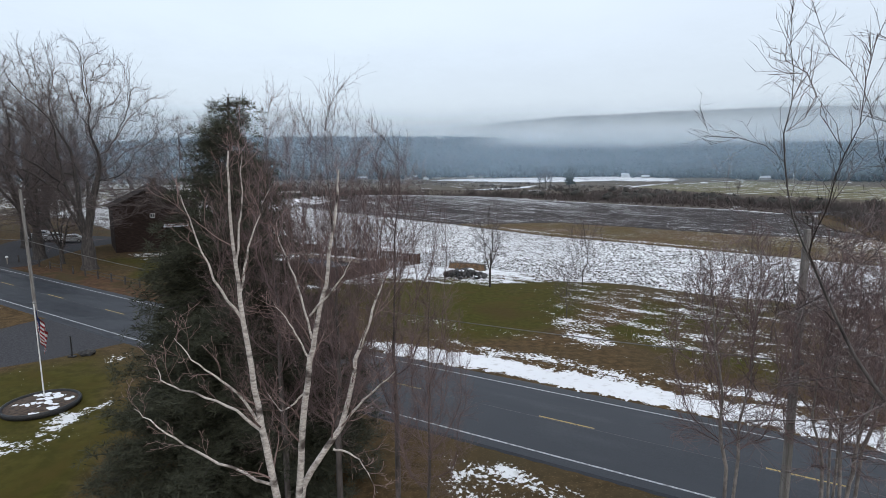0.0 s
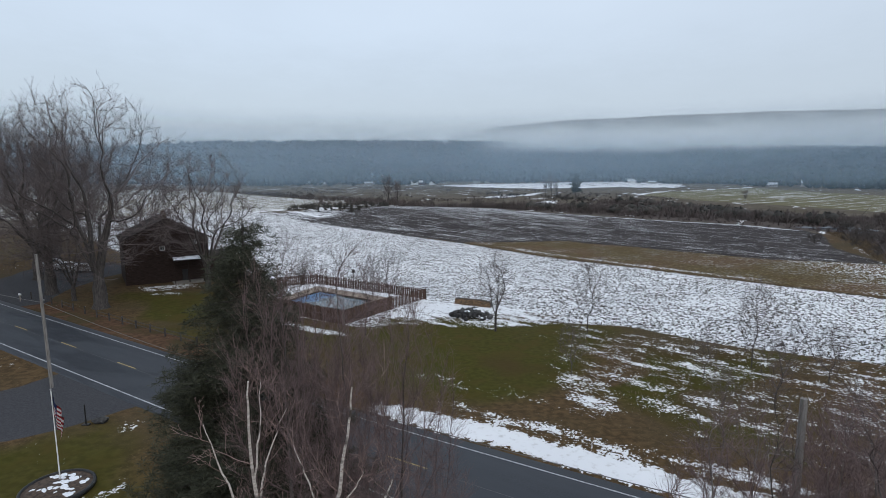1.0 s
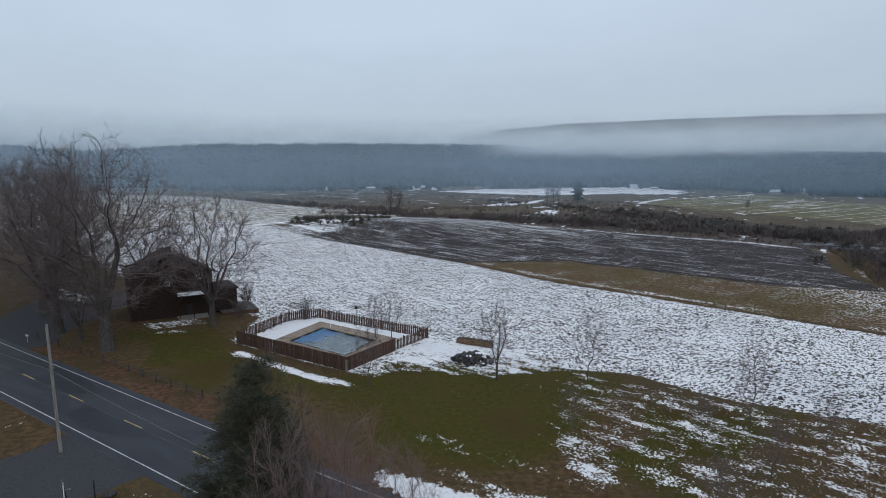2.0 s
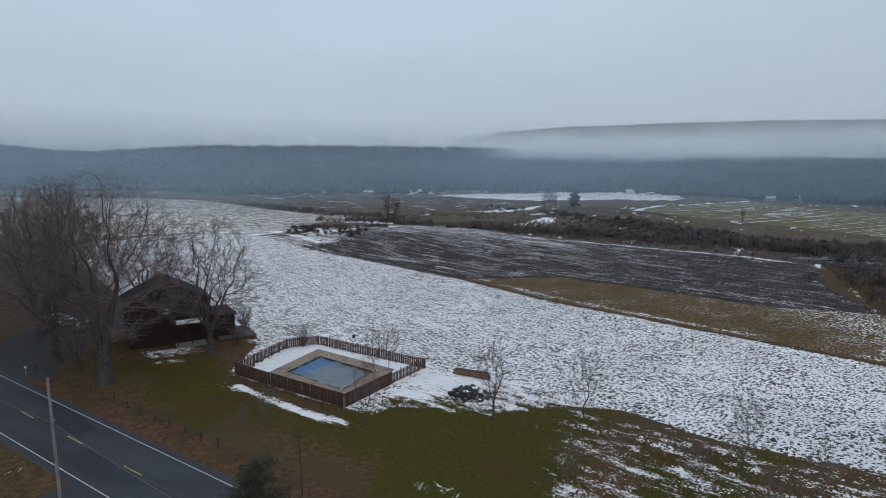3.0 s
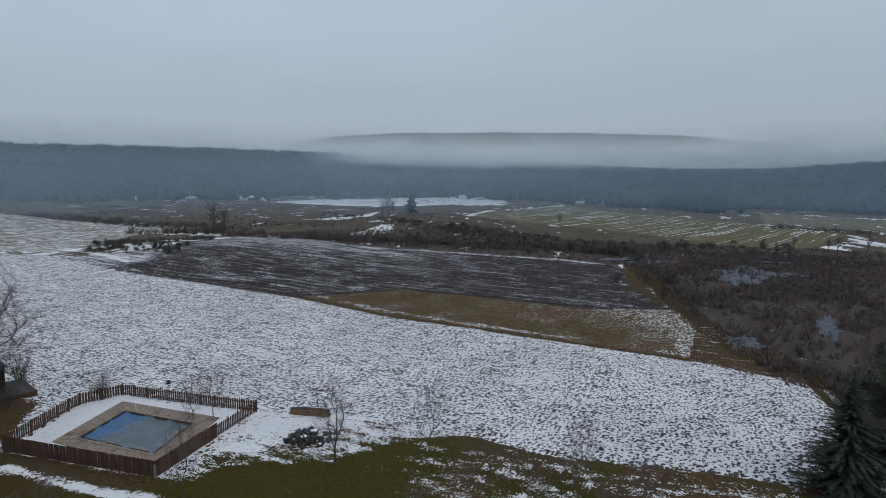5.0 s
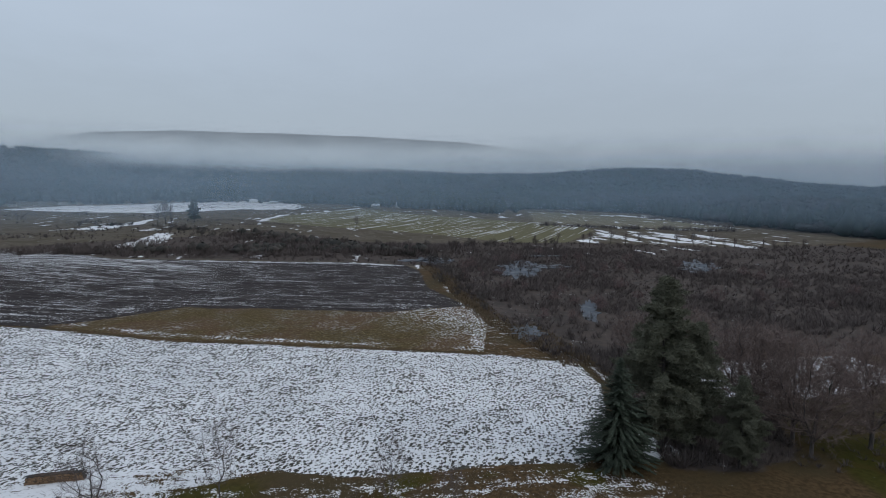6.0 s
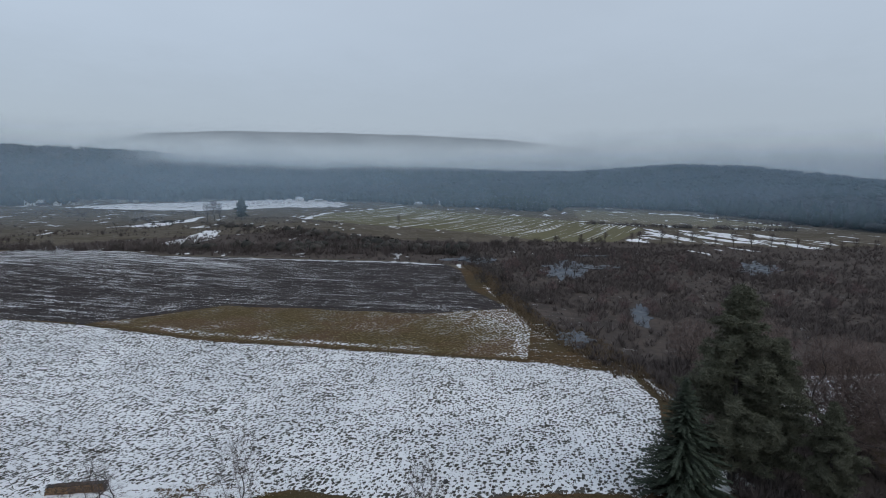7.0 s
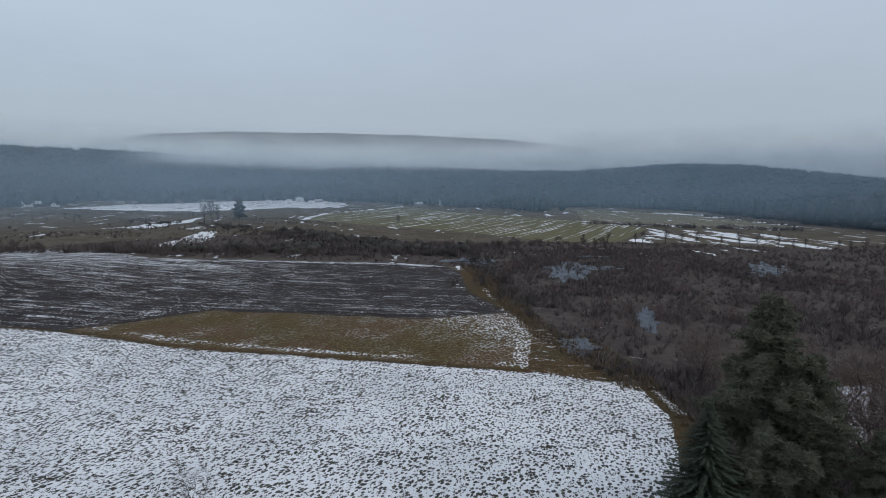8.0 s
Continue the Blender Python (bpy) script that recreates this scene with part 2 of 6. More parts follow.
SCRUB_DARK = island("scrub_dark", (0.042, 0.043, 0.039), (0.085, 0.077, 0.07))
SCRUB_TAN = island("scrub_tan", (0.09, 0.066, 0.044), (0.20, 0.15, 0.10))
STEM = island("stubble_stems", (0.03, 0.025, 0.02), (0.10, 0.08, 0.06))
SNOW = surface("snow", (0.72, 0.74, 0.78), (0.86, 0.87, 0.89), 1.6, rough=0.7, depth=0.04, patch=(0.6, 0.6, 0.6))
FENCE_WOOD = surface("fence_boards", (0.043, 0.025, 0.018), (0.098, 0.056, 0.040), 14.0, stretch=(1, 1, 0.12), depth=0.004, vary=0.3)
GREY_WOOD = surface("weathered_wood", (0.12, 0.105, 0.09), (0.26, 0.235, 0.21), 12.0, stretch=(1, 1, 0.1), depth=0.005, vary=0.2)
POLE_WOOD = surface("pole_wood", (0.13, 0.12, 0.11), (0.25, 0.235, 0.22), 10.0, stretch=(1, 1, 0.08), depth=0.006)
DECK_WOOD = surface("wet_deck_wood", (0.05, 0.045, 0.042), (0.105, 0.096, 0.09), 12.0, stretch=(1, 0.1, 1), depth=0.005, vary=0.25)
HOUSE_WOOD = surface("brown_siding", (0.022, 0.015, 0.013), (0.044, 0.030, 0.026), 5.0, stretch=(0.3, 0.3, 2), depth=0.005, shine=0.12)
ROOF = surface("dark_shingles", (0.02, 0.016, 0.015), (0.042, 0.034, 0.031), 6.0, depth=0.01, rough=0.95, shine=0.08)
WHITE = surface("white_paint", (0.62, 0.62, 0.61), (0.8, 0.8, 0.79), 4.0, rough=0.5, depth=0.002)
GREY_METAL = surface("grey_metal", (0.2, 0.2, 0.2), (0.36, 0.36, 0.36), 8.0, rough=0.45, metal=0.7, depth=0.0)
CABLE = surface("cable_grey", (0.10, 0.095, 0.09), (0.16, 0.155, 0.15), 3.0, rough=0.6, depth=0.0)
BLACK = surface("black_plastic", (0.012, 0.012, 0.013), (0.03, 0.03, 0.03), 10.0, rough=0.5, depth=0.0)
CONCRETE = surface("pool_concrete", (0.21, 0.165, 0.128), (0.33, 0.265, 0.21), 3.0, depth=0.006, patch=(0.17, 0.13, 0.10))
STONE = surface("field_stone", (0.03, 0.03, 0.031), (0.085, 0.082, 0.08), 2.5, depth=0.03, vary=0.4)
LOG_END = surface("cut_wood", (0.09, 0.058, 0.036), (0.25, 0.16, 0.095), 8.0, depth=0.004, vary=0.35)
EARTH = surface("bed_soil", (0.035, 0.025, 0.02), (0.1, 0.07, 0.05), 5.0, depth=0.04)


def window_glass(name):
    m, nt, bsdf = shader(name)
    bsdf.inputs["Base Color"].default_value = (0.02, 0.024, 0.028, 1)
    bsdf.inputs["Roughness"].default_value = 0.08
    return m


GLASS = window_glass("window_glass")


# ---- ground ----
ROAD_DIR = np.array([0.8663, -0.4995])
ROAD_SIDE = np.array([0.4995, 0.8663])
ROAD_MID = np.array([-0.2, 34.92])
SNOWFIELD = [(-10.3, 71.9), (-4.1, 73.9), (6, 71.5), (16, 75.5), (25.4, 75.3), (33.1, 66.5), (41.4, 61.8), (49, 57.8), (60, 50.7), (66, 50), (80.7, 62.2), (92.9, 71.6), (101, 84),
             (88, 101.5), (62.5, 126.9), (47, 142), (28.8, 159.7), (1.8, 193.3), (-20.7, 212.9), (-67.2, 251.9), (-102, 290.5), (-150, 330), (-200, 250), (-130, 190), (-75, 125), (-46, 108), (-37, 101), (-36, 85), (-15, 72.5)]
STUBBLE = [(3.9, 193.5), (44, 198), (68, 178), (93, 156), (121.5, 147.6), (114, 128), (88, 101.5), (62.5, 126.9), (47, 142), (28.8, 159.7)]
PLOUGH = [(-98, 287), (-53, 300), (-32, 420), (-4, 440), (36, 316), (89, 292), (140, 262), (163, 248), (157, 225), (131, 183), (121.5, 147.6), (93, 156), (68, 178), (44, 198), (3.9, 193.5), (-20.7, 212.9), (-67.2, 251.9)]
LAWN = [(-30, 60), (-12, 50.5), (-2, 47), (4, 46), (12, 52), (17, 60), (26, 72), (18, 78), (6, 77), (-7, 79), (-13, 73), (-16, 70), (-34, 79), (-40, 92), (-55, 90), (-60, 82), (-46, 71)]
THICKET_LAWN = [(78, 20), (90, 36), (100, 42), (106, 51), (124, 42), (160, 36), (150, 0), (80, 0)]
NEAR_LAWN = [(-60, 46), (-33, 37), (-29, 43), (-24, 40), (-19, 31), (-17, 22), (-14, 8), (-60, -6)]
SCRUBLAND = [(99, 85), (102, 96), (119, 131), (132, 158), (156, 200), (170, 236), (157, 254), (90, 296), (36, 322), (-4, 446), (60, 470), (150, 480), (165, 430), (240, 352), (300, 320), (350, 284), (420, 200), (520, 150), (470, 20), (180, 40), (150, 70), (120, 75)]
DITCH = [(67, 43), (82, 57), (96, 70), (105, 84), (104, 96), (122, 80), (150, 68), (122, 60), (100, 42), (84, 34), (74, 36)]
GREEN = [(222, 633), (302, 762), (494, 886), (486, 702), (508, 573), (512, 473), (514, 410), (483, 360), (350, 289), (310, 312), (307, 412), (286, 503), (260, 557)]
TAN_FIELD = [(650, 611), (726, 650), (717, 565), (733, 529), (735, 458), (684, 358), (634, 287), (594, 272), (555, 348), (501, 459)]
FAR_STRIP = [(484, 438), (513, 292), (516, 197), (444, 177), (408, 212), (394, 253), (356, 286), (483, 360), (514, 410)]
HOME_SLOPE = [(-2600, 600), (-450, 800), (-347, 765), (-190, 579), (-85, 531), (-40, 490), (-60, 450), (-100, 440), (-100, 300), (-150, 330), (-420, 200), (-2600, 300)]
DRIVE = [(-27.3, 46.5), (-39.5, 53), (-41, 48.5), (-48, 42), (-60, 37), (-60, 33), (-45, 36), (-34, 38.2), (-31, 41), (-28.4, 44.5)]
HOUSE_DRIVE = [(-66, 75), (-74, 80), (-80, 88), (-88, 116), (-64, 118), (-66, 100), (-65, 88), (-62, 80)]


def road_frame(x, y):
    dx, dy = x - ROAD_MID[0], y - ROAD_MID[1]
    return dx * ROAD_DIR[0] + dy * ROAD_DIR[1], dx * ROAD_SIDE[0] + dy * ROAD_SIDE[1]


def steps(lo, hi, dense_lo, dense_hi, step, growth):
    mid = list(np.arange(dense_lo, dense_hi, step))
    up, s, v = [], step, mid[-1]
    while v < hi:
        s *= growth
        v += s
        up.append(v)
    down, s, v = [], step, mid[0]
    while v > lo:
        s *= growth + 0.03
        v -= s
        down.append(v)
    return np.array(down[::-1] + mid + up)


def weight(poly, x, y, soft):
    return np.clip(0.5 + inside(poly, x, y) / (2 * soft), 0, 1)


def near_line(pts, x, y):
    """Distance to a run of points."""
    best = np.full(np.shape(x), 1e9)
    for (ax, ay), (bx, by) in zip(pts[:-1], pts[1:]):
        dx, dy = bx - ax, by - ay
        u = np.clip(((x - ax) * dx + (y - ay) * dy) / (dx * dx + dy * dy), 0, 1)
        best = np.minimum(best, np.hypot(x - ax - u * dx, y - ay - u * dy))
    return best


gx, gy = steps(-3300, 3300, -70, 112, 0.75, 1.035), steps(-2500, 3300, 14, 130, 0.75, 1.017)
GX, GY = np.meshgrid(gx, gy)
X, Y = GX.ravel(), GY.ravel()
Z = height(X, Y)
along, across = road_frame(X, Y)
# furrows and clods as real relief where the ground is ploughed or wild
w_plough, w_stub, w_snow = weight(PLOUGH, X, Y, 2.0), weight(STUBBLE, X, Y, 1.5), weight(SNOWFIELD, X, Y, 1.2)
w_scrub, w_green, w_home = np.maximum(weight(SCRUBLAND, X, Y, 5.0), weight(DITCH, X, Y, 2.5)), weight(GREEN, X, Y, 4.0), weight(HOME_SLOPE, X, Y, 6.0)
w_tan, w_strip = weight(TAN_FIELD, X, Y, 5.0), weight(FAR_STRIP, X, Y, 5.0)
Z = Z + 0.35 * w_plough * (rough_noise(along * 0.15, across, 2.2, 5) - 0.5) + 0.5 * w_scrub * (rough_noise(X, Y, 7, 6) - 0.5)
Z = Z + 0.10 * w_snow * (rough_noise(X, Y, 2.0, 8) - 0.5)
d_road = np.abs(across)
Z = Z - 0.9 * smooth(0.0, 0.5, inside([(-16.3, 78.5), (-12.05, 87.5), (-23.45, 95.6), (-27.75, 86.6)], X, Y))
Z = Z - 0.12 * (1 - smooth(4.2, 5.2, d_road)) * (d_road < 8)
w_lawn = np.maximum(weight(LAWN, X, Y, 3.0), np.maximum(weight(NEAR_LAWN, X, Y, 2.5), weight(THICKET_LAWN, X, Y, 3.0)))
w_drive = np.maximum(weight(DRIVE, X, Y, 0.5), weight(HOUSE_DRIVE, X, Y, 0.6))
w_woods = smooth(-30, 10, inside(FRONT, X, Y))
w_leaf = np.clip(smooth(4.6, 5.2, across) * (1 - smooth(8, 11, across)) * smooth(-8, -16, along), 0, 1)
w_lawn = w_lawn * np.clip(1.25 - 0.55 * smooth(0.46, 0.62, rough_noise(X, Y, 13.0, 31, 2)) - 0.6 * (1 - smooth(10, 20, across)) * (across > 0), 0, 1)
w_meadow = smooth(225, 300, Y + 0.2 * np.abs(X)) * (1 - w_home)
w_yard = weight(YARD, X, Y, 0.6)
w_rows = w_snow * (1 - w_yard) * (1 - weight([(-12, 73), (-3, 92), (9, 88), (18, 82), (24, 75), (6, 70)], X, Y, 4.0))
# snow: how readily it lies, place by place
snow = np.zeros_like(X)
snow = np.maximum(snow, w_snow * (0.67 - 0.10 * smooth(120, 240, Y)))
snow = np.maximum(snow, 0.95 * w_yard)
far_side = smooth(255, 335, Y + 0.56 * X)
snow = np.maximum(snow, w_plough * (0.27 + 0.16 * far_side * (1 - smooth(30, 110, X)) - 0.06 * smooth(40, 130, X)))
snow = np.maximum(snow, 0.13 * w_stub + 0.08 * w_stub * smooth(78, 120, X))
snow = np.maximum(snow, 0.1 * w_scrub)
snow = np.maximum(snow, 0.46 * w_home)
w_home = np.maximum(w_home, w_tan)
snow = np.maximum(snow, 0.12 * w_tan)
snow = np.maximum(snow, 0.50 * w_strip)
snow = np.maximum(snow, (0.15 + 0.11 * smooth(300, 380, X) * (1 - smooth(430, 560, X))) * w_green * smooth(-40, 40, X - 300 + 0.2 * (Y - 300)))
far_snow = weight([(-30, 1010), (60, 897), (141, 850), (400, 926), (525, 1215), (450, 1400), (163, 1146), (60, 1100)], X, Y, 14)
snow = np.maximum(snow, 0.8 * far_snow)
far_patch = weight([(40, 400), (75, 490), (110, 560), (96, 470), (66, 400)], X, Y, 6) + weight([(20, 600), (95, 680), (130, 740), (110, 660), (60, 590)], X, Y, 8)
snow = np.maximum(snow, 0.17 * w_meadow)
snow = np.maximum(snow, 0.75 * np.clip(far_patch, 0, 1))
left_patch = weight([(-96, 292), (-55, 305), (-30, 400), (-14, 440), (-60, 420), (-100, 330)], X, Y, 8)
snow = np.maximum(snow, 0.44 * left_patch)
rough_lawn = weight([(18, 76), (33, 66.5), (60, 50.7), (66, 40), (48, 14), (31, 24), (22, 38), (16, 46), (10, 58)], X, Y, 3.0)
snow = np.maximum(snow, 0.35 * rough_lawn)
w_lawn = np.maximum(w_lawn, 0.85 * rough_lawn * smooth(0.47, 0.6, rough_noise(X, Y, 8.0, 61, 2)))
wet_edge = weight([(-14, 74), (6, 70), (17, 69), (26, 71), (22, 79), (0, 79), (-10, 78)], X, Y, 2.5)
snow = np.where(wet_edge > 0.3, np.minimum(snow, 0.76 - 0.27 * wet_edge), np.maximum(snow, 0.5 * wet_edge))
bank = (1 - smooth(1.0, 1.9, np.abs(across - 6.6 - 1.4 * (rough_noise(along, along * 0 + 2, 16.0, 17, 2) - 0.5) - 0.010 * along))) * smooth(-14, -9, along) * (1 - smooth(60, 90, along))
snow = np.maximum(snow, 0.95 * bank)
verge = (1 - smooth(2.2, 4.2, np.abs(across - 8.4))) * smooth(-12, -6, along)
snow = np.maximum(snow, 0.40 * verge)
for poly, amount in (([(-33, 80), (-22, 73), (-14.5, 69.5), (-13, 67.5), (-19, 69), (-26, 74), (-33, 78.3)], 0.88), ([(-56, 93), (-48, 97), (-44, 94), (-52, 89)], 0.46), ([(-50, 89), (-45.5, 90.5), (-45, 88.5), (-50, 87)], 0.62),
                     ([(-0.5, 25), (0.6, 26.7), (3.5, 26.5), (8, 22.5), (10, 17), (3, 17)], 0.50), ([(12, 57), (17, 52), (15, 43), (11, 46), (10.5, 52)], 0.47), ([(-23.6, 30), (-22.4, 33.6), (-21.5, 33), (-22.6, 29)], 0.75),
                     ([(-27.5, 29), (-23, 28.5), (-21, 30), (-22, 27), (-27, 22), (-30, 24)], 0.47), ([(-27, 41.5), (-25.6, 42.3), (-24.6, 41), (-26, 40.2)], 0.6), ([(118, 75), (168, 52), (160, 36), (124, 42), (106, 51), (108, 60)], 0.85),
                     ([(66, 46), (82, 62), (78, 52), (72, 44)], 0.75), ([(94, 71), (103, 84), (107, 98), (104, 83), (97, 70)], 0.62), ([(86, 101), (92, 112), (114, 128), (120, 132), (106, 100), (102, 84), (97, 83)], 0.24), ([(-5, 53), (14, 43), (13, 46), (-3, 56)], 0.30)):
    snow = np.maximum(snow, amount * weight(poly, X, Y, 1.0))
snow = snow * (1 - np.clip(w_drive * 1.4, 0, 1)) * (1 - w_woods)
margin = [(3.9, 193.5), (28.8, 159.7), (47, 142), (62.5, 126.9), (88, 101.5)]
wander = 1.6 * (rough_noise(X, Y, 9.0, 41, 2) - 0.5)
d_margin = near_line(margin, X, Y) + wander
bare_strip = 1 - smooth(0.5, 1.6, d_margin)
snow = snow * (1 - 0.55 * bare_strip)
w_stub, w_rows = w_stub * (1 - bare_strip), w_rows * (1 - bare_strip)
snow_line = (1 - smooth(0.8, 1.6, np.abs(near_line([(8, 197), (31, 163.5), (49, 145.5), (64.5, 130.5), (90, 105)], X, Y) + wander)))
snow = np.maximum(snow, (0.02 + 0.42 * rough_noise(X, Y, 9.0, 42, 2)) * snow_line)
d_top = near_line([(3.9, 193.5), (44, 198), (68, 178), (93, 156), (121.5, 147.6)], X, Y) + 2 * wander
w_plough = np.maximum(w_plough, 0.9 * (1 - smooth(1.0, 4.0, d_top)))
gap = weight([(-240, 330), (-170, 250), (-120, 235), (-66, 254), (-52, 268), (-54, 304), (-80, 350), (-130, 360)], X, Y, 8)
snow = np.maximum(snow, 0.48 * gap)
for run, half in (([(488, 450), (541, 340), (592, 267)], 4), ([(724, 646), (715, 565), (731, 529), (733, 458), (684, 360), (636, 290)], 5), ([(222, 640), (302, 768), (494, 890)], 5), ([(-79, 238), (-67, 252)], 1.5), ([(-110, 322), (-66, 270)], 1.6)):
    snow = np.maximum(snow, 0.75 * (1 - smooth(half * 0.5, half * 1.4, near_line(run, X, Y))))
far_edge = 1 - smooth(1.5, 4.5, np.abs(near_line([(40, 311), (88, 288.5), (138.5, 259), (158, 246)], X, Y) + wander))
snow = np.maximum(snow, 0.56 * far_edge * smooth(40, 90, X))
for patch in ([(-85, 440), (-42, 415), (-36, 436), (-70, 470)],):
    snow = np.maximum(snow, 0.55 * weight(patch, X, Y, 4))
snow = snow * (1 - 0.8 * weight([(132, 268), (146, 262), (168, 262), (172, 282), (150, 290)], X, Y, 3))
track = 1 - smooth(0.3, 2.2, np.abs(inside([(88, 100), (93, 110), (116, 137), (127, 161), (150, 200), (127.5, 161), (116.5, 137), (93.6, 110)], X, Y)))
snow = np.maximum(snow, 0.32 * track)
snow = snow * (1 - (across < 5.3) * (across > -5.0) * (Y < 400))

nx, ny = len(gx), len(gy)
idx = np.arange(nx * ny).reshape(ny, nx)
quads = np.stack([idx[:-1, :-1], idx[:-1, 1:], idx[1:, 1:], idx[1:, :-1]], -1).reshape(-1, 4)
gme = bpy.data.meshes.new("ground")
gme.vertices.add(nx * ny)
gme.vertices.foreach_set("co", np.stack([X, Y, Z], 1).ravel())
gme.loops.add(quads.size)
gme.loops.foreach_set("vertex_index", quads.ravel())
gme.polygons.add(len(quads))
gme.polygons.foreach_set("loop_start", np.arange(0, quads.size, 4))
gme.polygons.foreach_set("use_smooth", np.ones(len(quads), bool))
gme.update(calc_edges=True)
for name, cols in (("zone_a", (w_lawn, w_drive, w_plough, w_stub)), ("zone_b", (w_scrub, w_green, snow, w_leaf)), ("zone_c", (w_woods, w_rows, w_home, w_meadow))):
    layer = gme.attributes.new(name, "FLOAT_COLOR", "POINT")
    layer.data.foreach_set("color", np.stack(cols, 1).astype(np.float32).ravel())


FURROWS = radians(42)


def ground_material():
    m, nt, bsdf = shader("ground")
    zone = {}
    for key in ("zone_a", "zone_b", "zone_c"):
        at = nt.nodes.new("ShaderNodeAttribute")
        at.attribute_name = key
        sep = nt.nodes.new("ShaderNodeSeparateColor")
        nt.links.new(at.outputs["Color"], sep.inputs[0])
        zone[key] = (*sep.outputs, at.outputs["Alpha"])
    fine, small, mid, broad = grain(nt, 9.0, 3.0), grain(nt, 1.6, 4.0), grain(nt, 0.32, 4.0), grain(nt, 0.05, 3.0)
    turn = math.atan2(0.4886, 0.8725)
    rows = reckon(nt, "ADD", reckon(nt, "MULTIPLY", grain(nt, 1.0, 4.0, (1.7, 0.75, 1), turn, 0.7), 0.74), reckon(nt, "MULTIPLY", grain(nt, 1.0, 2.0, (0.05, 0.5, 1), turn, 0.5), 0.26))
    ragged = reckon(nt, "MULTIPLY", reckon(nt, "SUBTRACT", mid, 0.5), 0.7)

    def edge(w):
        return span(nt, reckon(nt, "ADD", w, ragged), 0.38, 0.62)
    dry = blend(nt, span(nt, small, 0.35, 0.65), (0.052, 0.034, 0.017), (0.098, 0.062, 0.030))
    dry = blend(nt, span(nt, broad, 0.42, 0.62), dry, (0.064, 0.048, 0.025))
    dry = blend(nt, span(nt, fine, 0.55, 0.75), dry, (0.15, 0.105, 0.055))
    lawn = blend(nt, span(nt, small, 0.32, 0.68), (0.041, 0.040, 0.0075), (0.060, 0.055, 0.011))
    lawn = blend(nt, span(nt, mid, 0.44, 0.70), lawn, (0.062, 0.047, 0.012))
    lawn = blend(nt, span(nt, broad, 0.5, 0.68), lawn, (0.056, 0.038, 0.013))
    plough = blend(nt, span(nt, grain(nt, 1.0, 4.0, (0.12, 0.6, 1), FURROWS, 0.7), 0.35, 0.65), (0.028, 0.024, 0.024), (0.062, 0.053, 0.051))
    stub = blend(nt, span(nt, small, 0.3, 0.7), (0.056, 0.040, 0.017), (0.108, 0.077, 0.033))
    straw = grain(nt, 2.2, 2.0, (0.9, 0.5, 1), turn, 0.6)
    stub = blend(nt, span(nt, broad, 0.44, 0.6), stub, (0.095, 0.058, 0.032))
    stub = blend(nt, span(nt, straw, 0.54, 0.66), stub, (0.19, 0.15, 0.08))
    soil = blend(nt, span(nt, small, 0.3, 0.7), (0.046, 0.045, 0.040), (0.10, 0.094, 0.078))
    scrub = blend(nt, span(nt, mid, 0.35, 0.65), (0.062, 0.052, 0.047), (0.095, 0.075, 0.064))
    green = blend(nt, span(nt, rows, 0.35, 0.65), (0.118, 0.108, 0.060), (0.165, 0.149, 0.087))
    slope = blend(nt, span(nt, rows, 0.4, 0.6), (0.13, 0.115, 0.075), (0.19, 0.17, 0.12))
    drive = blend(nt, span(nt, fine, 0.3, 0.7), (0.038, 0.038, 0.042), (0.07, 0.07, 0.074))
    leaf = blend(nt, span(nt, small, 0.3, 0.7), (0.058, 0.034, 0.02), (0.115, 0.065, 0.039))
    leaf = blend(nt, span(nt, mid, 0.45, 0.65), leaf, (0.06, 0.045, 0.022))
    woods = blend(nt, span(nt, mid, 0.3, 0.7), (0.03, 0.028, 0.024), (0.07, 0.055, 0.045))
    colour = dry
    za, zb, zc = zone["zone_a"], zone["zone_b"], zone["zone_c"]
    meadow = blend(nt, span(nt, mid, 0.35, 0.65), (0.085, 0.07, 0.052), (0.14, 0.117, 0.09))
    meadow = blend(nt, span(nt, broad, 0.5, 0.6), meadow, (0.088, 0.074, 0.052))
    for w, tone in ((zc[3], meadow), (za[0], lawn), (zb[3], leaf), (zc[2], slope), (zc[1], soil), (zb[1], green), (zb[0], scrub), (za[3], stub), (za[2], plough), (zc[0], woods), (za[1], drive)):
        colour = blend(nt, span(nt, reckon(nt, "ADD", w, ragged), 0.2, 0.8) if tone is lawn else edge(w), colour, tone)
    # snow lies where its readiness beats the unevenness of the ground
    streak = grain(nt, 0.8, 4.0, (0.9, 0.8, 1), turn, 0.65)
    crumbs = grain(nt, 4.0, 3.0, (0.9, 0.8, 1), turn, 0.7)
    smears = grain(nt, 0.3, 4.0, (0.5, 1.6, 1), turn + 0.12, 0.6)
    uneven = reckon(nt, "ADD", reckon(nt, "MULTIPLY", streak, 0.26), reckon(nt, "MULTIPLY", crumbs, 0.40))
    uneven = reckon(nt, "ADD", uneven, reckon(nt, "MULTIPLY", smears, 0.34))
    bare = span(nt, uneven, 0.36, 0.64, 0.0, 1.0, "LINEAR")
    drifts = grain(nt, 0.05, 4.0, (1.3, 0.35, 1), turn, 0.66)
    bare = blend(nt, edge(zc[3]), bare, span(nt, drifts, 0.3, 0.7, 0.0, 1.0, "LINEAR"))
    drilled = grain(nt, 1.0, 3.0, (0.0025, 0.5, 1), -0.53, 0.6)
    bare = blend(nt, edge(zb[1]), bare, span(nt, drilled, 0.3, 0.7, 0.0, 1.0, "LINEAR"))
    far, lot = cells(nt, 1.0, (1.12, 1.75, 1), -0.62)
